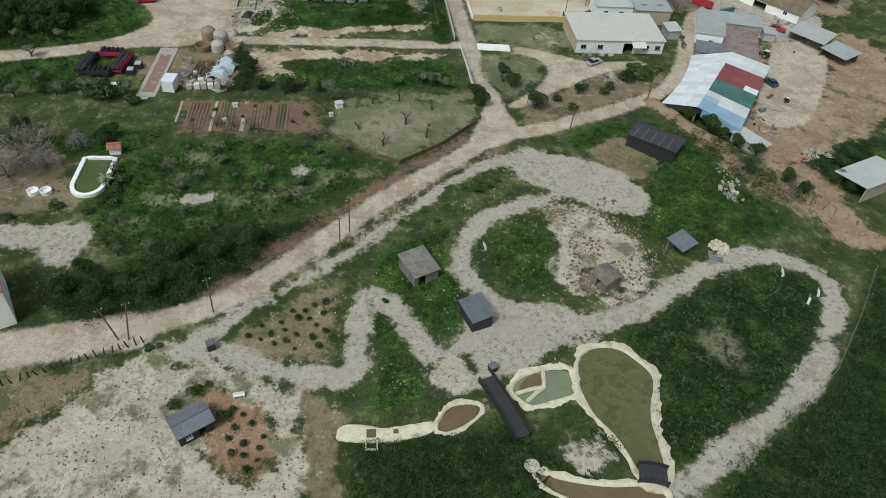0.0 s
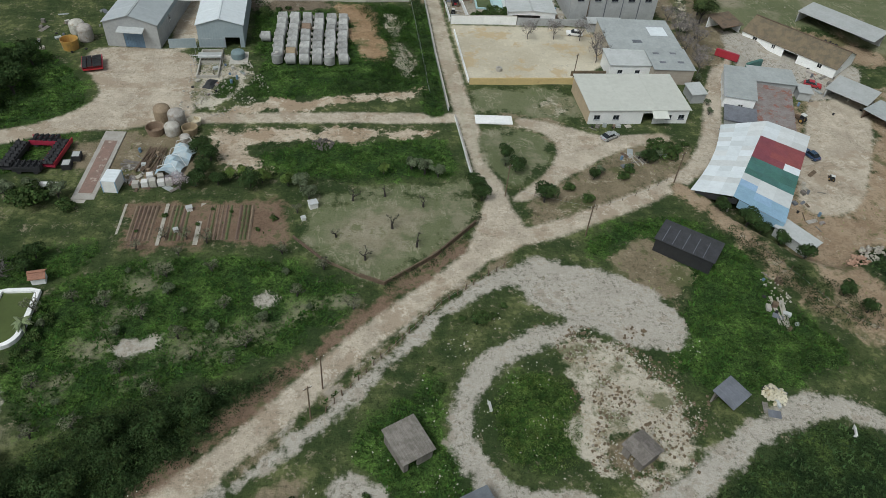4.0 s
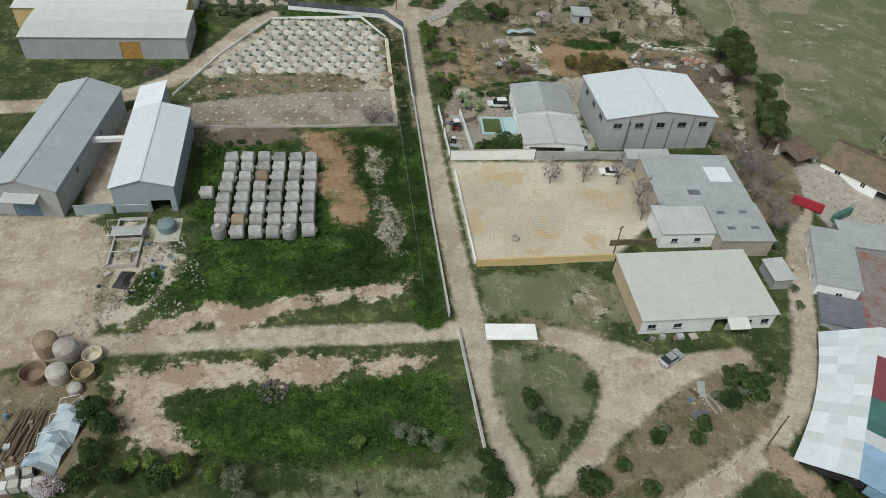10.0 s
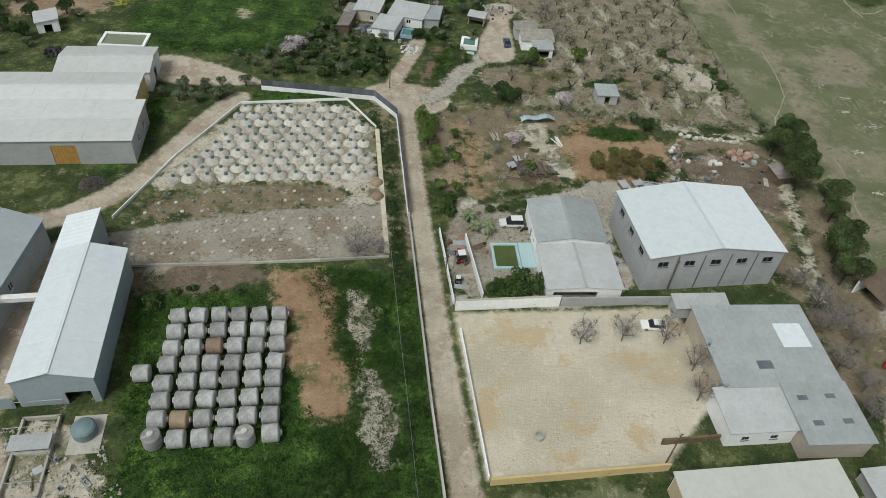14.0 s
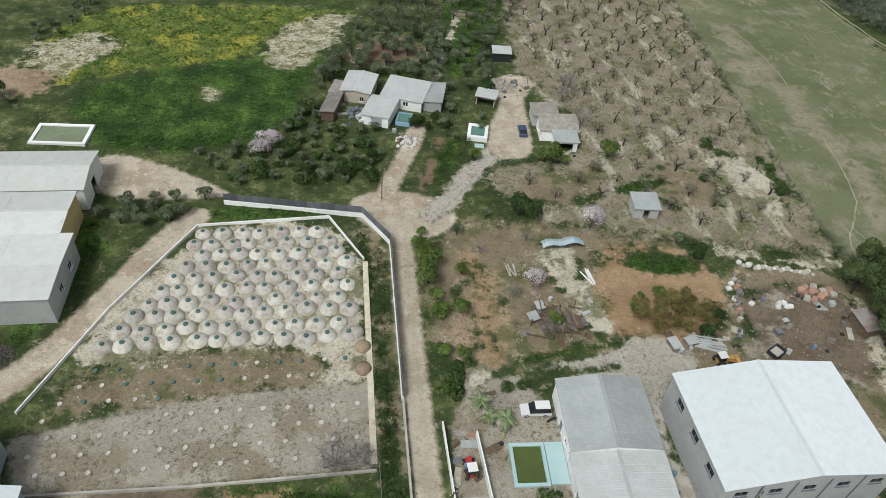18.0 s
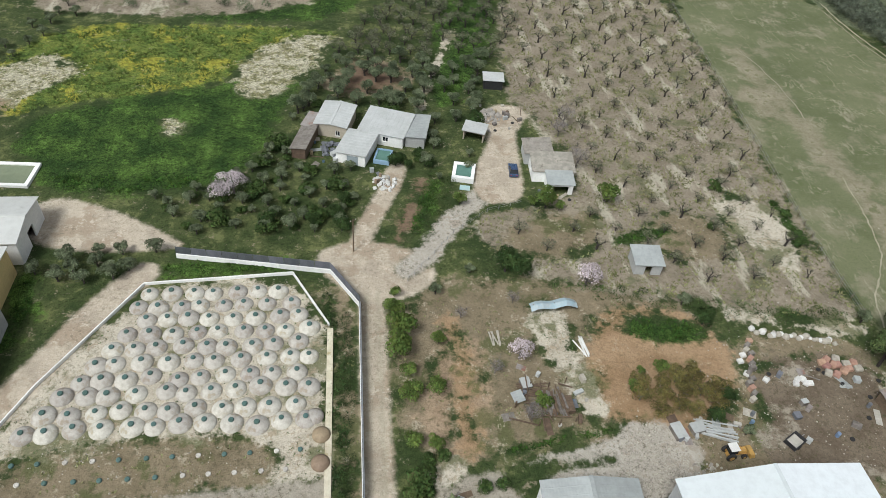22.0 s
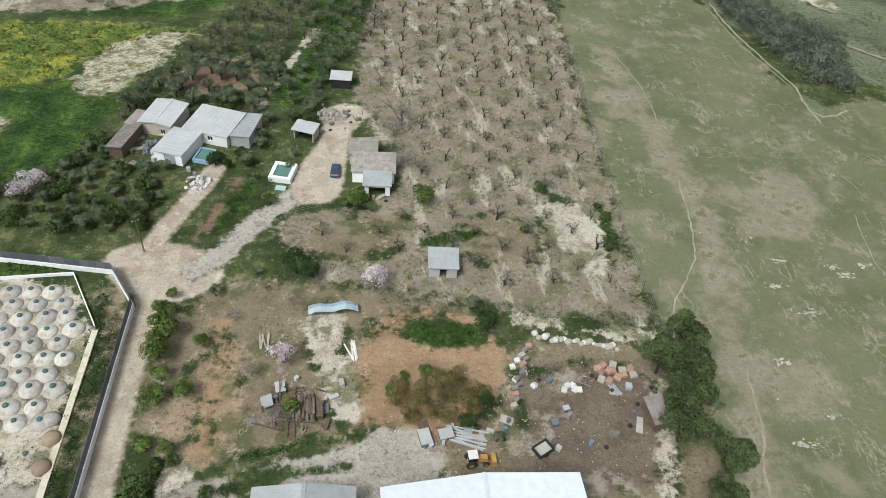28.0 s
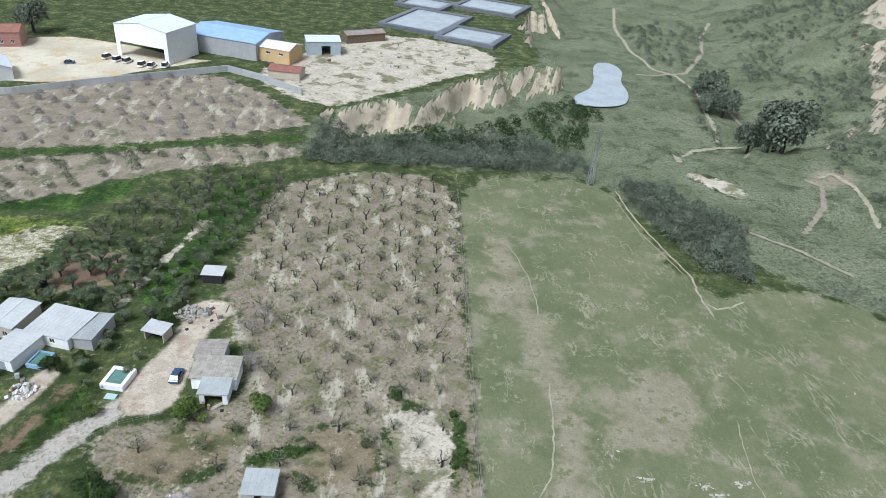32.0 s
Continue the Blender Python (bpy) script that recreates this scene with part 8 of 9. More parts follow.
for i in range(4):
    tree_kind("olive", i, "olive tree with a grey-green crown", (limb_set(i, 1.1, 1.0, 4, 0.2, 0, height=1.2), BARK), leaves(i, blobs(i, 7, 1.15, 2.3, 1.0), 1488, 0.128, OLIVE_LEAF))
    tree_kind("thin_olive", i, "pruned olive tree, sparse grey-green leaves", (limb_set(20 + i, 1.0, 1.2, 3, 0.17, 26, 0.35, 1.3), BARK), leaves(20 + i, blobs(30 + i, 8, 0.85, 2.0, 1.25), 480, 0.10, HAZY_LEAF))
    tree_kind("bare", i, "heavily pruned bare orchard tree", (limb_set(40 + i, 1.5, 1.0, 2 + i % 2, 0.27, 44, 0.4, 1.5), BARK), leaves(40 + i, blobs(45 + i, 7, 0.8, 2.6, 1.1), 130, 0.085, HAZY_LEAF))
    tree_kind("dark", i, "dense dark green evergreen tree", (limb_set(60 + i, 1.0, 0.8, 4, 0.2, 0), BARK), leaves(60 + i, blobs(60 + i, 8, 1.6, 2.2, 1.2, 0.9), 2160, 0.151, DARK_LEAF))
    tree_kind("bush", i, "round wild bush, dull green", None, leaves(80 + i, blobs(80 + i, 6, 0.9, 0.55, 0.8, 0.7), 864, 0.116, BUSH_LEAF), "bush")
    tree_kind("citrus", i, "small citrus tree with yellow-green leaves", (limb_set(100 + i, 0.7, 0.5, 3, 0.1, 0, height=0.6), BARK), leaves(100 + i, blobs(100 + i, 6, 1.0, 1.5, 0.75, 0.95), 1152, 0.116, CITRUS_LEAF))
for i in range(3):
    tree_kind("pine", i, "tall spreading pine with a dense dark crown", (limb_set(120 + i, 3.0, 2.0, 5, 0.3, 0, height=2.0), BARK), leaves(120 + i, blobs(120 + i, 9, 2.4, 5.2, 2.2, 0.75), 4080, 0.186, PINE_LEAF))
    tree_kind("grey", i, "large leafless tree, grey-brown twigs", (limb_set(140 + i, 2.0, 2.2, 7, 0.13, 230, 0.4, 3.2), GREY_BARK), leaves(140 + i, blobs(140 + i, 8, 1.8, 4.0, 1.7), 900, 0.3, TWIG, aspect=0.06))
    tree_kind("yellowed", i, "bushy tree with yellowed autumn leaves", (limb_set(160 + i, 0.9, 1.0, 5, 0.14, 20, height=1.6), GREY_BARK), leaves(160 + i, blobs(160 + i, 8, 1.3, 1.8, 1.2, 0.9), 1488, 0.116, AUTUMN_LEAF))
    tree_kind("blossom", i, "almond tree in pale pink blossom", (limb_set(180 + i, 1.0, 1.4, 5, 0.15, 50, height=1.8), GREY_BARK), leaves(180 + i, blobs(180 + i, 8, 1.1, 2.4, 1.3), 1008, 0.099, BLOSSOM))
    tree_kind("twiggy", i, "thicket of bare grey twigs", (limb_set(200 + i, 0.3, 1.8, 9, 0.09, 160, 0.3, 1.8), GREY_BARK), leaves(200 + i, blobs(200 + i, 6, 1.3, 1.5, 1.2), 380, 0.3, TWIG, aspect=0.1), "bush")
    tree_kind("shrub", i, "low clipped shrub on reddish soil", None, leaves(220 + i, blobs(220 + i, 4, 0.34, 0.28, 0.16, 0.9), 264, 0.058, DARK_LEAF), "bush")
    tree_kind("eucalypt", i, "tall dark tree standing alone in the valley", (limb_set(240 + i, 3.0, 2.4, 5, 0.4, 0, height=5.0), BARK), leaves(240 + i, blobs(240 + i, 11, 3.6, 4.6, 2.4, 1.3), 3600, 0.290, SCRUB_LEAF))


def palm(seed):
    g = random.Random(seed)
    t = thing("palm", "palm with a short trunk and arching fronds", "palm", pose(0, 0, -60))
    part("trunk", Shape().tube([(0, 0, -0.2), (0.05, 0, 1.0), (0, 0, 2.0)], 0.24, 0.2, 8), BARK, t)
    for i in range(16):
        a, up, ln = 6.283 * i / 16 + g.uniform(-0.2, 0.2), g.uniform(0.2, 1.3), g.uniform(1.4, 2.0)
        s = Shape()
        for k in range(6):
            f = k / 5
            d, z = ln * f, 2.0 + up * f * 1.4 - 1.5 * f * f
            w = 0.3 * math.sin(3.14 * min(1, f * 0.9 + 0.1)) + 0.02
            s.v += [(d, -w, z - 0.12), (d, 0, z + 0.05), (d, w, z - 0.12)]
        s.f = [f for k in range(5) for f in ((k * 3, k * 3 + 3, k * 3 + 4, k * 3 + 1), (k * 3 + 1, k * 3 + 4, k * 3 + 5, k * 3 + 2))]
        part("frond", s, PALM_LEAF, t, m=pose(0, 0, 0, 0, 0, math.degrees(a)))
    TREES.setdefault("palm", []).append(t)


palm(1)
used = set()


def joined(name, label, spots, key, lo=0.8, hi=1.3):
    """Trees of one kind deep in a wood, joined into one mesh."""
    v, f, tone, mats = [], [], [], []
    n = 0
    for x, y in spots:
        kind = grow.choice(TREES[key])
        m = np.array(spun(x, y, grow.random() * 360, None, grow.uniform(lo, hi)))
        for slot, ob in enumerate(kind.children):
            me = ob.data
            co = np.empty(len(me.vertices) * 3)
            me.vertices.foreach_get("co", co)
            v.append(co.reshape(-1, 3) @ m[:3, :3].T + m[:3, 3])
            f += [tuple(n + i for i in p.vertices) for p in me.polygons]
            t = np.ones(len(me.polygons))
            if "tone" in me.attributes:
                me.attributes["tone"].data.foreach_get("value", t)
            tone.append(t)
            mats.append(np.full(len(me.polygons), slot))
            n += len(co) // 3
    me = bpy.data.meshes.new(name)
    me.from_pydata(np.concatenate(v).tolist(), [], f)
    for ob in TREES[key][0].children:
        me.materials.append(ob.data.materials[0])
    me.polygons.foreach_set("material_index", np.concatenate(mats).astype(np.int32))
    me.attributes.new("tone", "FLOAT", "FACE").data.foreach_set("value", np.concatenate(tone))
    tagged(new(name, me), label, "trees", kind="stuff")


def plant(key, spots, lo=0.85, hi=1.15, group=""):
    for x, y in spots:
        kind = grow.choice(TREES[key])
        m = spun(x, y, grow.random() * 360, None, grow.uniform(lo, hi))
        if kind in used:
            ob = copy_thing(kind, m)
        else:
            kind.matrix_basis, ob = m, kind
            used.add(kind)
        if group:
            ob["group"] = group


grow = random.Random(99)


def scatter(area, gap, tries, seed, edge=0.5, rounded_area=True):
    """Places at least gap apart inside an outline."""
    g = random.Random(seed)
    xs, ys = [p[0] for p in area], [p[1] for p in area]
    P = np.array([(g.uniform(min(xs), max(xs)), g.uniform(min(ys), max(ys))) for _ in range(tries)])
    P = P[depth(area, None, P[:, 0], P[:, 1]) > edge]
    out, cells = [], {}
    for x, y in P:
        i, j = int(x // gap), int(y // gap)
        if all((x - a) ** 2 + (y - b) ** 2 > gap * gap for u in (-1, 0, 1) for v in (-1, 0, 1) for a, b in cells.get((i + u, j + v), ())):
            out.append((x, y))
            cells.setdefault((i, j), []).append((x, y))
    return out


def thicket(name, label, area, gap, tries, seed, material, size=0.8, leaf=0.17, per=34, edge=0.3):
    """A low mass of weeds or scrub with an uneven top, in one mesh."""
    g = np.random.default_rng(seed)
    bl = []
    for x, y in scatter(area, gap, tries, seed, edge):
        k = size * g.uniform(0.55, 1.35)
        bl.append((x, y, ground_z(x, y) + k * 0.35, k, k * g.uniform(0.8, 1.2), k * g.uniform(0.7, 1.25)))
    tagged(new(name, leaves(seed, bl, per * len(bl), leaf, material)), label, "scrub", kind="stuff")


# olive grove and gardens in the south-west
plant("thin_olive", [(-28, 116), (-30, 107), (-24, 103), (-14, 101), (-26, 93), (-31, 97), (-35, 88), (-40, 87), (-21, 117), (-10, 121), (-7, 111), (-18, 109), (-3, 117), (-46, 109), (-36, 110), (-41, 111), (-42, 95), (-16, 98), (-18, 92), (2, 108)], 0.75, 1.05, "olive grove")
plant("olive", [(-27, 112), (-33, 104), (-22, 99), (-12, 106), (-38, 92), (-9, 116), (-19, 104), (-44, 106), (-5, 108), (-24, 108), (-34, 117)], 0.5, 0.75, "olive grove")
plant("bare", [(9, 127), (15, 133), (13, 122), (4, 119), (2, 135), (8, 136), (-1, 125), (-3, 117.5)], 0.7, 0.95, "trees of the poultry run")
thicket("hedge_thicket", "dark tangled thicket beside the road", [(-48, 76), (-48, 82), (-40, 83), (-31, 91), (-12, 95), (-5, 97), (-14, 89), (-22, 81), (-31, 74.5), (-41, 73)], 1.1, 2200, 1, DARK_LEAF, 1.30, 0.124, 120, 0.1)
plant("dark", [(-46, 79), (-41, 77), (-37, 80), (-33, 78), (-28, 82), (-24, 86), (-44, 83), (-19, 90), (-30, 86)], 0.8, 1.2, "hedge thicket beside the road")
plant("twiggy", [(-58, 110), (-54, 117), (-61, 116), (-64, 108)], 1.3, 1.9)
plant("dark", [(-50, 118), (-66, 122), (-74, 126), (-70, 112), (-49.4, 121)], 0.8, 1.2)
plant("palm", [(-46.2, 105.5)], 0.9, 1.0)
plant("bush", [(-46, 101), (-47.5, 98), (-44.5, 104), (-44, 100), (-53, 99), (-60, 96), (-43.6, 107)], 0.8, 1.3)
plant("olive", [(-74, 152), (-64, 136), (-59, 137), (-55, 138.4), (-72, 135), (-69, 141), (-50, 136.5), (-78, 140), (-80, 160), (-84, 150), (-70, 160)], 1.2, 1.8)
plant("bush", [(-62, 138.5), (-57, 136), (-67, 137), (-75, 138), (-54, 135), (-48, 133.4)], 1.5, 2.4)
plant("thin_olive", [(-30, 125.4), (-26.4, 125), (-22.8, 124), (-34, 122.5), (-8, 131.5), (-27, 121)], 0.7, 0.95)
plant("blossom", [(-29.6, 138.6)], 1.0, 1.1)
plant("dark", [(-26, 143), (-25.4, 147.6), (-27.6, 150), (-23, 140), (-17, 139), (-27, 139.6)], 0.85, 1.15)
plant("citrus", [(-21, 141.4), (-15, 140.4), (-10, 139.4), (-18.6, 142)], 1.0, 1.4)
plant("olive", [(16, 143), (18.6, 142), (-6, 135.6), (-7.6, 138), (13.6, 144.4)], 1.2, 1.7)
plant("citrus", [(8, 143)], 0.9, 1.0)
plant("dark", [(33, 148), (34.4, 143.6), (50, 141.2), (38.4, 134.2), (63, 146.4)], 0.8, 1.05, "roadside olives")
plant("olive", [(32.6, 145.6), (34.6, 146.4), (51.6, 142.6), (65.4, 148), (61.4, 147.6)], 0.9, 1.2)
plant("dark", [(25.2, 139.6), (25.8, 137), (26.2, 134.6)], 0.8, 1.0)
plant("bush", [(44, 137.6), (56, 141), (58, 143.4), (68, 148.6), (71, 150.6), (47, 134), (73.4, 152.6), (66, 151)], 0.9, 1.4)
plant("bush", [(-35, 127), (-31, 131), (-25, 128.6), (-19.6, 132), (-14.6, 127), (-23, 132.6), (-12, 130)], 0.35, 0.6, "weeds among vegetable plots")
thicket("fence_weeds", "dark weeds along a board fence", [(3, 113.6), (7, 111.6), (16.6, 118), (25, 127), (25.6, 133), (24.6, 133), (23.6, 127.6), (15.6, 119), (7, 112.8)], 0.9, 900, 42, DARK_LEAF, 0.6, 0.1, 60, 0.05)
plant("dark", scatter([(-96, 158), (-76, 160), (-67, 167), (-68, 184), (-96, 192)], 3.6, 500, 51, 0.3), 1.2, 1.7, "dark trees beside the works")
thicket("works_scrub", "dark scrub at the edge of the works", [(-96, 156), (-72, 158), (-64, 168), (-66, 188), (-96, 192)], 1.6, 1500, 52, DARK_LEAF, 1.1, 0.13, 80, 0.2)
thicket("field_scrub", "dark green scrub between tanks and a track", [(-4, 172.6), (4, 173.4), (14, 175), (17, 178), (14, 183), (6, 181), (0, 179)], 1.0, 900, 53, DARK_LEAF, 0.75, 0.1, 80, 0.1)
thicket("pit_weeds", "weeds round a washing pit", [(-27, 172), (-21, 170), (-15, 172), (-19, 184), (-24, 184), (-22, 178)], 1.1, 400, 54, BUSH_LEAF, 0.6, 0.09, 60, 0.1)
plant("dark", [(-66, 300), (-72, 304), (-68, 312), (-76, 312), (-60, 314), (-74, 320), (-79, 300)], 1.0, 1.5)
plant("olive", [(-64, 296), (-70, 292), (-57, 312), (-80, 330), (-72, 336)], 1.2, 1.6)
# small park
plant("shrub", scatter([(-19, 69), (-11, 75), (-5, 77), (-5, 66), (-12, 66)], 1.6, 200, 3), 0.8, 1.6, "shrubs in a park bed")
plant("shrub", scatter([(-19.5, 58), (-15, 56), (-12, 52), (-12, 48), (-15, 46), (-18, 50)], 1.5, 200, 4), 0.9, 1.7, "shrubs in a park bed")
plant("bush", [(-23, 59.4), (-21.6, 60.6), (-29.6, 67.8), (-31, 67.4), (-25.6, 57.4), (-18.6, 55.4)], 0.4, 0.75)
thicket("pond_scrub", "dense green scrub beside the ponds", [(-2, 50), (6, 50.5), (15, 51.5), (19, 49), (23, 46), (24, 42), (20, 38), (-2, 34)], 0.95, 2600, 5, DARK_LEAF, 0.85, 0.099, 80, 0.1)
thicket("pond_weeds", "weeds on an islet between ponds", [(24, 49), (26, 54), (31, 52.6), (34, 49.6), (34, 47.4), (28, 47)], 0.8, 400, 6, BUSH_LEAF, 0.50, 0.081, 60, 0.1)
thicket("shore_weeds", "weeds along a pond rim", [(21.5, 62.8), (27, 64), (33, 68.6), (39, 69.8), (36, 68), (30, 64), (25, 62.8)], 0.7, 300, 7, BUSH_LEAF, 0.40, 0.074, 60, 0.1)
thicket("loop_scrub", "dense green scrub outside a loop track", [(48, 45), (58, 50), (70, 58), (84, 72), (92, 80), (110, 60), (80, 36), (50, 32)], 1.2, 4500, 8, DARK_LEAF, 1.1, 0.12, 100, 0.1)
thicket("loop_weeds", "tall green weeds inside a small loop", [(21, 88), (26, 94.6), (33, 93), (34, 86), (31, 78), (26, 77.4), (22, 81)], 0.8, 1400, 9, CITRUS_LEAF, 0.60, 0.087, 60, 0.1)
thicket("bank_weeds", "green weeds on a bank", [(60, 91), (72, 93), (86, 92), (97, 80), (84, 92), (74, 104), (66, 100)], 1.1, 1600, 10, BUSH_LEAF, 0.80, 0.099, 72, 0.1)
thicket("bank_scrub", "dark scrub on a bank", [(66, 131), (76, 122), (84, 112), (92, 102), (84, 100), (76, 108), (72, 120)], 1.1, 1600, 11, DARK_LEAF, 0.90, 0.105, 80, 0.1)
plant("dark", [(82, 123), (79, 125.6), (76.6, 127), (72.8, 131), (86, 108), (88, 104), (84, 118), (96, 108), (100, 113), (104, 117), (98, 104.4), (108, 119)], 0.7, 1.0)
plant("bush", [(14, 92), (13, 95.4), (11, 90), (22, 104.6), (24.4, 105.6), (26, 107.4), (3.4, 76), (19, 105), (57, 58.4), (56.2, 57.6)], 0.6, 1.0)
# farmyards
plant("grey", [(47.6, 200.6), (54.6, 201)], 0.7, 0.95)
plant("grey", [(61.4, 200), (64.2, 194.4), (63, 189)], 0.85, 1.1)
plant("grey", [(91, 206), (90, 189), (93, 198), (89, 211), (88.6, 201), (87.6, 193), (91.4, 202), (88, 184)], 0.85, 1.2, "bare trees along the road")
plant("olive", [(85, 173), (83.6, 165), (86.4, 180), (84.6, 169)], 0.8, 1.05)
plant("pine", [(104, 251), (107, 245), (106, 229), (100.6, 217.6), (109, 256), (103.6, 239), (109, 234), (105, 223), (108, 249), (99, 212)], 0.75, 1.05, "pines beside the pasture")
plant("pine", [(104.4, 243.6)], 0.7, 0.8)
plant("citrus", [(101.6, 220.6)], 1.6, 1.8)
plant("palm", [(34.2, 228.2), (36.6, 227.4), (33.4, 230.8)], 0.8, 1.1)
plant("bush", [(36.4, 214.6), (38, 213.4), (40, 214.8), (41.6, 213.6), (35, 213), (39, 211.6), (43, 212.6), (38, 233.6), (40.4, 234), (31, 237.6), (33, 238.4), (29.6, 234)], 0.7, 1.2, "garden shrubs by a pool")
plant("twiggy", [(12.6, 222.6), (16.4, 223)], 0.8, 1.0)
plant("bush", [(-17, 214), (-14.4, 214.8), (-11, 214.6), (-20, 211.6)], 0.7, 1.0)
thicket("verge_weeds", "weeds on a grassy verge", [(18, 168), (21.8, 168), (21.4, 200), (21, 235), (20.8, 264), (19, 264), (19.4, 240), (18.8, 200)], 0.8, 5000, 12, DARK_LEAF, 0.55, 0.085, 60, 0.02)
thicket("tank_weeds", "rank weeds beside stored tanks", [(3, 217), (9, 219), (18, 216), (17, 190), (18, 178), (9, 176), (6, 186), (12, 192), (9, 200), (6, 212)], 1.0, 2000, 13, GRASS_BLADE, 0.95, 0.11, 80, 0.1)
thicket("yard_weeds", "weeds beside a warehouse wall", [(-23, 219), (-19, 219), (-19, 188), (-22, 190)], 1.0, 600, 14, GRASS_BLADE, 0.65, 0.093, 68, 0.1)
# garden north of the hall
plant("citrus", [(27.4, 264), (28, 256), (29, 252), (29, 248), (33, 249), (34, 258), (29, 240.4), (32, 240.2), (28.4, 260), (27.6, 268)], 0.8, 1.15, "citrus trees along the lane")
plant("yellowed", [(63, 246.4), (66.4, 246.6), (72, 249.6), (75, 247), (67, 249), (70, 247), (65, 243.8), (70, 243.6), (74, 244.6), (68.4, 244.6), (72.6, 246.8), (63.4, 249), (69.4, 249.4)], 0.75, 1.15, "yellowed trees in a garden")
plant("dark", [(73, 242.4), (76, 246)], 0.5, 0.75)
plant("citrus", [(64.4, 251), (67.6, 251.6), (62.4, 247.8)], 0.6, 0.85)
plant("blossom", [(46.2, 254.6), (60.4, 269.6)], 1.05, 1.2)
plant("grey", [(42, 252), (38, 263), (47, 266), (46, 243.6)], 0.45, 0.65)
plant("olive", [(34.4, 268.4), (40.6, 273), (77, 240), (76, 265), (106, 260)], 0.9, 1.3)
plant("dark", [(47, 273.4), (49.4, 272.6), (78, 260.6)], 0.9, 1.3)
plant("citrus", [(55, 291), (60, 289.6), (70, 292), (41, 291.4), (48, 246), (57.6, 290.4)], 0.8, 1.2)
thicket("hedge_bank", "scrubby hedge bank between gardens and orchard", [(52, 269.6), (62, 266), (80, 262.6), (104, 259), (104, 262), (80, 266), (62, 269.6)], 1.2, 900, 15, BUSH_LEAF, 0.80, 0.099, 72, 0.1)
plant("bush", [(104.6, 291), (105.4, 287.6), (105, 282), (104.2, 279.4), (94, 296), (88.6, 284)], 0.7, 1.2)
plant("grey", [(65, 314), (67, 318), (66.6, 303)], 0.8, 1.1)
# orchard rows
far_rows = {"thin_olive": [], "bare": []}
orchard = [(66, 391), (114, 394), (111, 348), (108, 306), (106, 275), (106, 264), (82, 268), (64, 272), (46, 283), (56, 287), (66, 292), (69, 312), (60, 332), (62, 352)]
for i in range(7):
    for j in range(15):
        for half in (0, 0.5):
            y = 270.5 + 8.6 * (j + half) + grow.gauss(0, 0.4)
            x = 49 + 9.25 * (i + half) + 0.05 * (y - 330) + grow.gauss(0, 0.4)
            if depth(orchard, None, np.array([x]), np.array([y]))[0] < 0.8 or (abs(x - 72) < 4 and abs(y - 274) < 4):
                continue
            leafy_tree = half or (y < 318 and grow.random() < 0.4)
            if y > 326:
                far_rows["thin_olive" if leafy_tree else "bare"].append((x, y))
            else:
                plant("thin_olive" if leafy_tree else "bare", [(x, y)], 0.7, 1.1, "orchard trees in rows")
for key, spots in far_rows.items():
    joined("orchard_trees", "far rows of pruned orchard trees on bare soil", spots, key, 0.7, 0.95)
# olive woods
wood = [(-16, 293.4), (-2, 298), (5, 310), (8, 322), (13, 326), (22, 324), (36, 322), (40, 318), (38, 304), (33, 301), (26, 301), (22, 302), (20, 299), (22, 290), (21, 283.4), (-7, 283)]
HOUSES = [(28, 314.6, 6.6, 6.2), (21.8, 307.6, 4.6, 5.6), (17.4, 317.2, 4.8, 5.6), (34.4, 313.4, 3.0, 5.2), (12, 310, 2.8, 7.4), (26, 306.6, 4, 3.6), (16, 308, 4, 5)]


def clear_ways(spots):
    """Spots off the houses and off the drives."""
    for ways, gap in (([(22, 276), (22.5, 281), (24.5, 287), (26, 293), (28.5, 298), (29.5, 302)], 2.8), ([(37, 322), (42, 340), (47, 358)], 1.6)):
        P = np.array(spots, float)
        far = depth(ways, 2 * gap, P[:, 0], P[:, 1]) < 0
        spots = [p for p, ok in zip(spots, far) if ok]
    return [(x, y) for x, y in spots if all(abs(x - a) > w or abs(y - b) > h for a, b, w, h in HOUSES)]


plant("olive", clear_ways(scatter(wood, 3.1, 2200, 16, 0.4)), 0.9, 1.4, "olive trees round the cottages")
plant("bush", clear_ways(scatter(wood, 4.5, 700, 26, 0.4)), 0.8, 1.3, "bushes round the cottages")
plant("dark", [(18, 287), (14, 285.6), (19.4, 291.6), (6, 286), (19, 284), (30.4, 304), (34, 306), (32, 302.6), (29.4, 303.4), (36, 303)], 0.6, 0.95)
plant("blossom", [(-1, 294.6), (-3, 292.4)], 1.1, 1.3)
wood2 = [(7, 318), (12, 322), (22, 324), (34, 322), (40, 322), (44, 306), (36, 300), (40, 296), (46, 304), (48, 318), (52, 340), (62, 358), (64, 388), (44, 393), (24, 366), (12, 340)]
deep_wood = []
for i, p in enumerate(clear_ways(scatter(wood2, 3.5, 3000, 17, 0.5))):
    if p[1] > 318:
        deep_wood.append(p)
        continue
    plant("dark" if i % 9 == 0 else "bush" if i % 11 == 0 else "thin_olive" if 12 < p[0] < 36 and 327 < p[1] < 347 else "olive", [p], 0.8, 1.3, "olive wood beyond the cottages")
joined("olive_wood", "grey-green olive wood beyond the cottages", [p for p in deep_wood if p[1] < 346], "olive", 0.75, 1.3)
joined("olive_wood", "thin grey-green olive wood towards a ravine", [p for p in deep_wood if p[1] >= 346], "thin_olive", 0.9, 1.4)
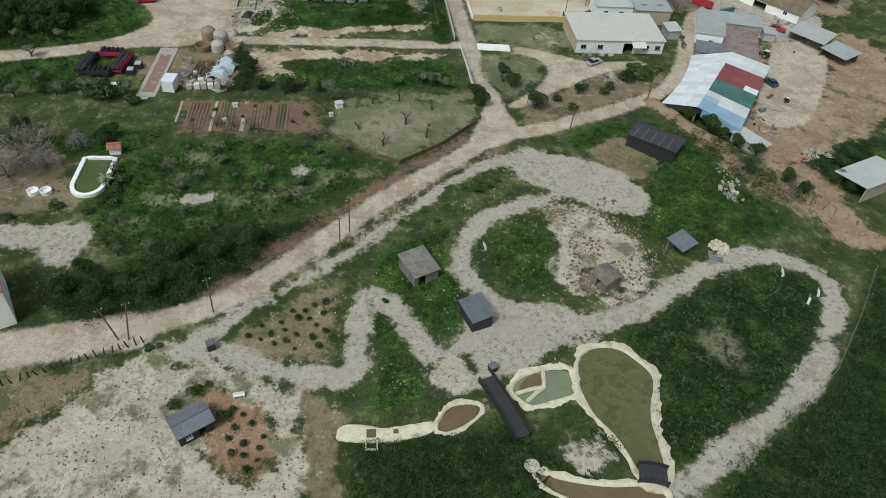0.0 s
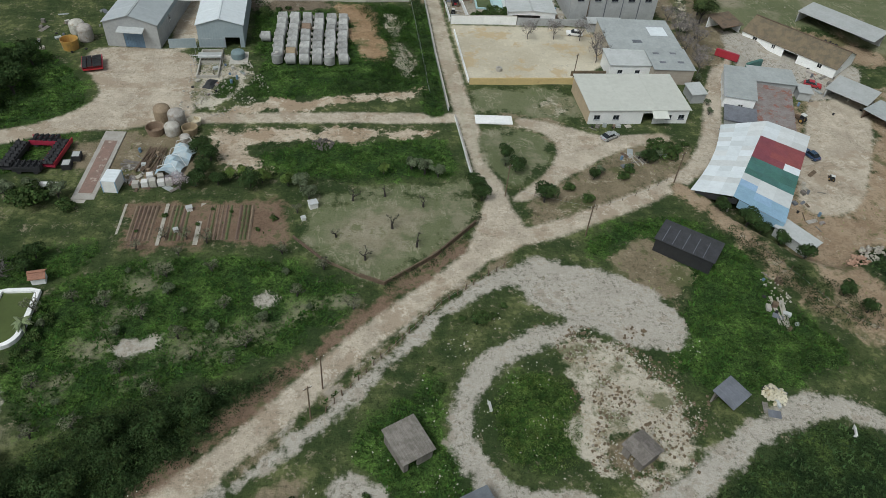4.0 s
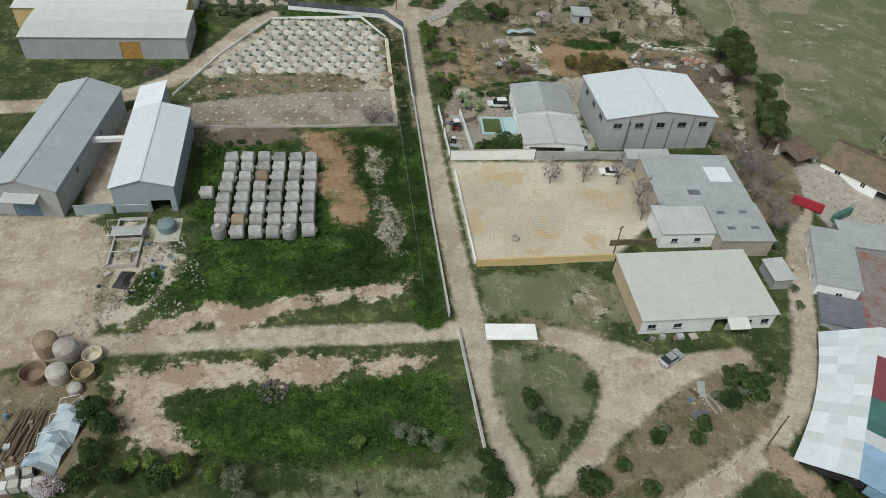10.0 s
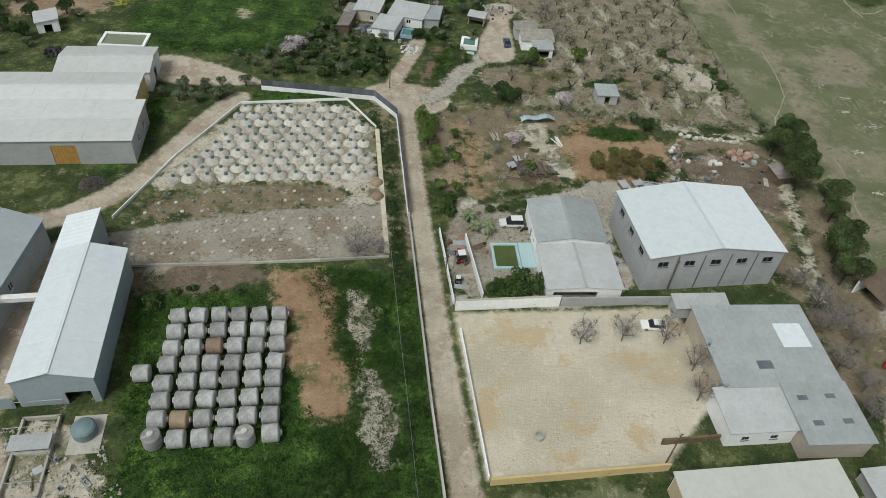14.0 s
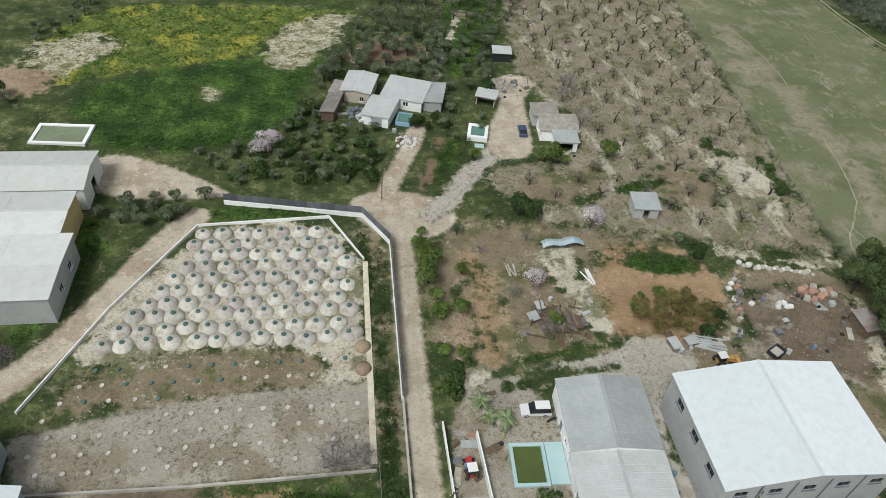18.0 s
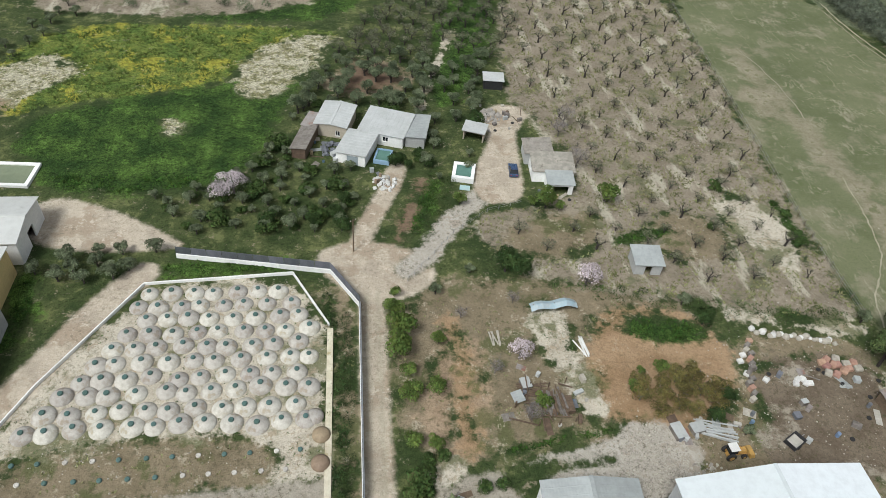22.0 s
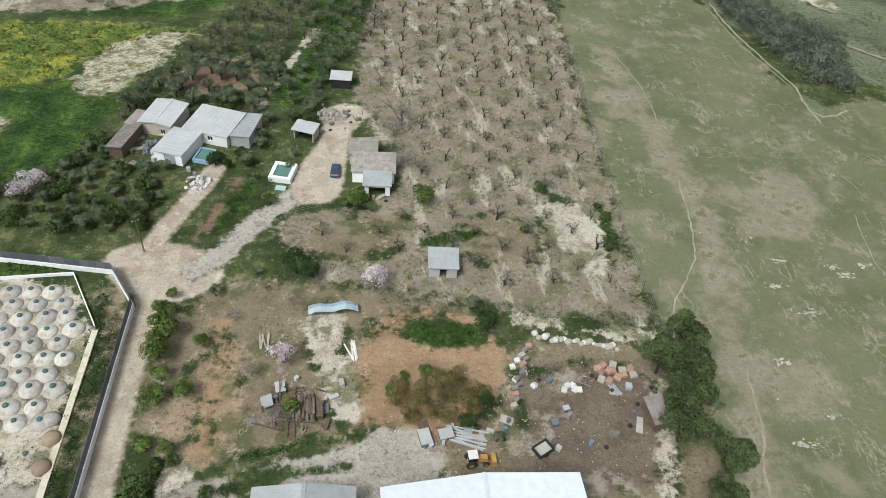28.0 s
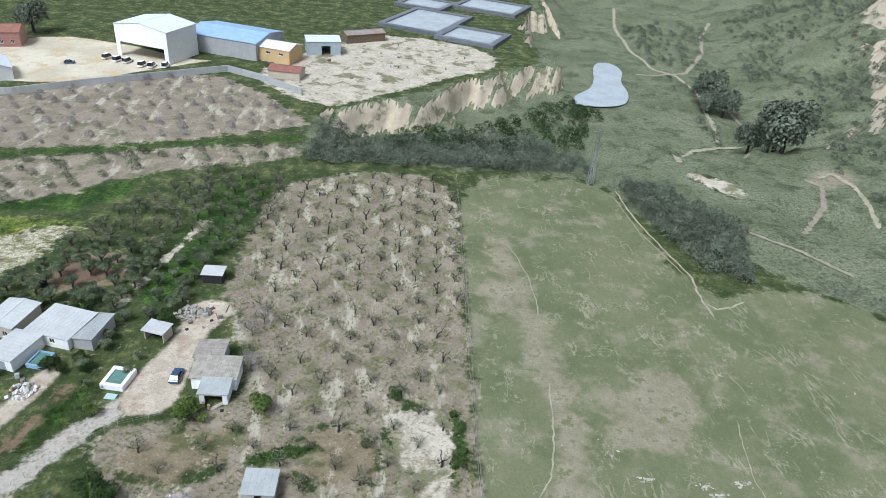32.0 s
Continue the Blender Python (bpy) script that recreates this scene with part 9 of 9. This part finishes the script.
thicket("track_weeds", "weeds beside a paved track", [(31.4, 283), (34.4, 296), (38, 304), (41, 299), (38, 290), (34.6, 281)], 0.9, 900, 18, BUSH_LEAF, 0.70, 0.093, 68, 0.1)
plant("olive", scatter([(-32, 274), (-24, 279), (-12, 280.6), (-10, 278), (-18, 272), (-27, 271)], 2.6, 300, 19, 0.3), 1.1, 1.6, "olive thicket by the works")
plant("olive", scatter([(-62, 344), (-58, 334), (-45, 368), (-48, 378)], 4.0, 200, 20, 0.3), 1.0, 1.4)
thicket("orchard_verge", "rough grass along an orchard fence", [(106.8, 262), (107.4, 285), (109.4, 310), (112, 350), (114.4, 393), (115.4, 393), (113.2, 350), (110.6, 310), (108.6, 285), (108, 262)], 0.9, 5000, 41, DRY_BLADE, 0.35, 0.08, 30, 0.05)
# pasture hedge, ravine and far orchards

thicket("pasture_scrub", "dark scrub at the edge of a pasture", [(200, 338), (214, 330), (226, 318), (216, 318), (206, 326)], 2.2, 600, 22, SCRUB_LEAF, 1.80, 0.186, 100, 0.1)
plant("eucalypt", [(240, 492), (246, 488), (243, 500), (236, 430), (241, 434), (233, 438), (239, 426), (-62, 530)], 1.2, 1.6)


def far_trees(name, label, area, gap, tries, seed, key, size, jitter=0.4, clumps=False, per=150):
    """Trees too far off to tell apart, joined into one crown mesh."""
    g = np.random.default_rng(seed)
    bl = []
    for x, y in scatter(area, gap, tries, seed, 0.5):
        if clumps and math.sin(x * 0.11 + 2 * math.sin(y * 0.06)) + math.sin(y * 0.09 + 2 * math.sin(x * 0.05)) + g.normal() * 0.8 < -0.3:
            continue
        k = size * g.uniform(1 - jitter, 1 + jitter)
        bl += [(x, y, ground_z(x, y) + k * 0.8, k, k, k * 0.8), (x + k * 0.6, y - 0.3 * k, ground_z(x, y) + k * 0.5, k * 0.7, k * 0.7, k * 0.6)]
    if bl:
        tagged(new(name, leaves(seed, bl, per * len(bl), size * 0.105 * (150 / per) ** 0.4, key)), label, "trees", kind="stuff")


far_trees("hedge_wood", "dense grey-green wood beside the pasture", [(165, 390), (176, 391), (194, 364), (182, 336), (174, 338), (168, 360)], 2.6, 1600, 21, SCRUB_LEAF, 2.3)
far_trees("ravine_scrub", "dense grey-green scrub filling a ravine", [(67, 401), (100, 399), (158, 398), (164, 420), (150, 450), (120, 452), (84, 440), (70, 430)], 3.0, 2600, 31, SCRUB_LEAF, 2.5)
far_trees("cliff_scrub", "dark scrub under an earth cliff", [(72, 436), (100, 448), (150, 474), (174, 500), (190, 480), (165, 440), (120, 440)], 4.5, 800, 32, DARK_LEAF, 2.4)
far_trees("hill_scrub", "grey-green scrub over a hillside", [(240, 350), (244, 400), (262, 450), (276, 520), (320, 660), (560, 760), (430, 330), (270, 320)], 3.4, 20000, 33, SCRUB_LEAF, 1.6, 0.5, True, 34)
far_trees("valley_scrub", "scattered scrub in a valley", [(225, 440), (255, 520), (310, 660), (246, 660), (238, 560), (230, 500)], 5.0, 2600, 34, SCRUB_LEAF, 1.6, 0.5, True)
far_trees("far_orchard", "rows of small bare orchard trees, far off", [(-56, 408), (-20, 405), (24, 416), (64, 432), (30, 481), (-5, 475), (-36, 452)], 6.2, 1500, 35, TWIG, 1.2)
far_trees("far_olives", "rows of olive trees on bare soil, far off", [(-56, 372), (-18, 396), (62, 415), (64, 403), (28, 396), (-6, 368)], 5.6, 1000, 36, OLIVE_LEAF, 1.5)
far_trees("plain_trees", "distant belts of trees", [(-250, 640), (60, 640), (160, 720), (400, 800), (400, 900), (-300, 900)], 22.0, 900, 37, DARK_LEAF, 5.0, per=60)


def tufts(name, label, cover, area, count, size, material, seed, lean=0.5, high=1.0):
    """Tufts of grass or weeds where the land has that cover, in one mesh."""
    g = np.random.default_rng(seed)
    xs, ys = [p[0] for p in area], [p[1] for p in area]
    P = np.stack([g.uniform(min(xs), max(xs), count * 3), g.uniform(min(ys), max(ys), count * 3)], 1)
    ok = depth(area, None, P[:, 0], P[:, 1]) > 0
    inside = cover_depths(P[:, 0], P[:, 1])
    ok &= inside[cover] > 0.3
    P = P[ok]
    # tufts gather in drifts
    drift = np.sin(P[:, 0] * 0.9 + 2 * np.sin(P[:, 1] * 0.5)) + np.sin(P[:, 1] * 0.8 + 2 * np.sin(P[:, 0] * 0.37)) + g.normal(size=len(P)) * 0.9
    P = P[drift > 0.0][:count]
    n = len(P)
    if not n:
        return
    c = np.column_stack([P, relief(P[:, 0], P[:, 1]) - 0.03])
    verts = []
    for k in range(5):
        a = g.uniform(0, 6.283, n)
        s = size * g.uniform(0.5, 1.5, n)
        out = np.stack([np.cos(a), np.sin(a), np.zeros(n)], 1)
        side = np.stack([-np.sin(a), np.cos(a), np.zeros(n)], 1)
        base = c + out * (s * 0.15)[:, None]
        tip = c + out * (s * (0.5 + lean))[:, None] + np.array([0, 0, 1.0]) * (s * g.uniform(0.4, 1.0, n) * high)[:, None]
        verts += [base - side * (s * 0.3)[:, None], base + side * (s * 0.3)[:, None], tip]
    V = np.stack(verts, 1).reshape(-1, 3)
    me = bpy.data.meshes.new(name)
    me.vertices.add(len(V))
    me.vertices.foreach_set("co", V.ravel())
    me.loops.add(len(V))
    me.loops.foreach_set("vertex_index", np.arange(len(V)))
    me.polygons.add(len(V) // 3)
    me.polygons.foreach_set("loop_start", np.arange(len(V) // 3) * 3)
    me.materials.append(material)
    me.update()
    clump = 1 + 0.4 * np.sin(P[:, 0] * 1.3 + 3 * np.sin(P[:, 1] * 0.7)) * np.sin(P[:, 1] * 1.1 + 2 * np.sin(P[:, 0] * 0.6))
    me.attributes.new("tone", "FLOAT", "FACE").data.foreach_set("value", np.repeat(clump, 5))
    tagged(new(name, me), label, "grass", kind="stuff")


near = [(-70, 25), (110, 25), (110, 240), (106, 300), (-60, 300), (-90, 120)]
tufts("lush_grass", "lush green grass and weeds in drifts", "lush", near, 110000, 0.36, GRASS_BLADE, 1)
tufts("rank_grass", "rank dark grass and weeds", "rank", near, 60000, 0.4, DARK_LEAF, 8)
tufts("meadow_grass", "short meadow grass", "meadow", [(-60, 80), (120, 80), (200, 250), (160, 380), (-60, 130)], 5000, 0.16, DRY_BLADE, 2, high=0.6)
tufts("dry_weeds", "dry weeds on bare soil", "dry", near, 9000, 0.3, DRY_BLADE, 3)
tufts("garden_weeds", "weeds on reddish soil", "rust", near, 6000, 0.32, DRY_BLADE, 4)
tufts("sand_weeds", "sparse dark weeds on pale sand", "sand", near, 22000, 0.2, BUSH_LEAF, 5)
tufts("orchard_weeds", "weeds between orchard rows", "orchard", [(40, 260), (118, 260), (118, 400), (50, 400)], 11000, 0.34, DRY_BLADE, 6)
tufts("plot_weeds", "weeds between vegetable plots", "tilled", near, 5000, 0.3, BUSH_LEAF, 9)
tufts("field_weeds", "yellow-green weeds of a fallow field", "weeds", [(-70, 300), (30, 300), (30, 370), (-70, 370)], 9000, 0.4, CITRUS_LEAF, 7)
for kinds in TREES.values():
    for kind in kinds:
        if kind not in used:
            for o in (*kind.children_recursive, kind):
                bpy.data.objects.remove(o)
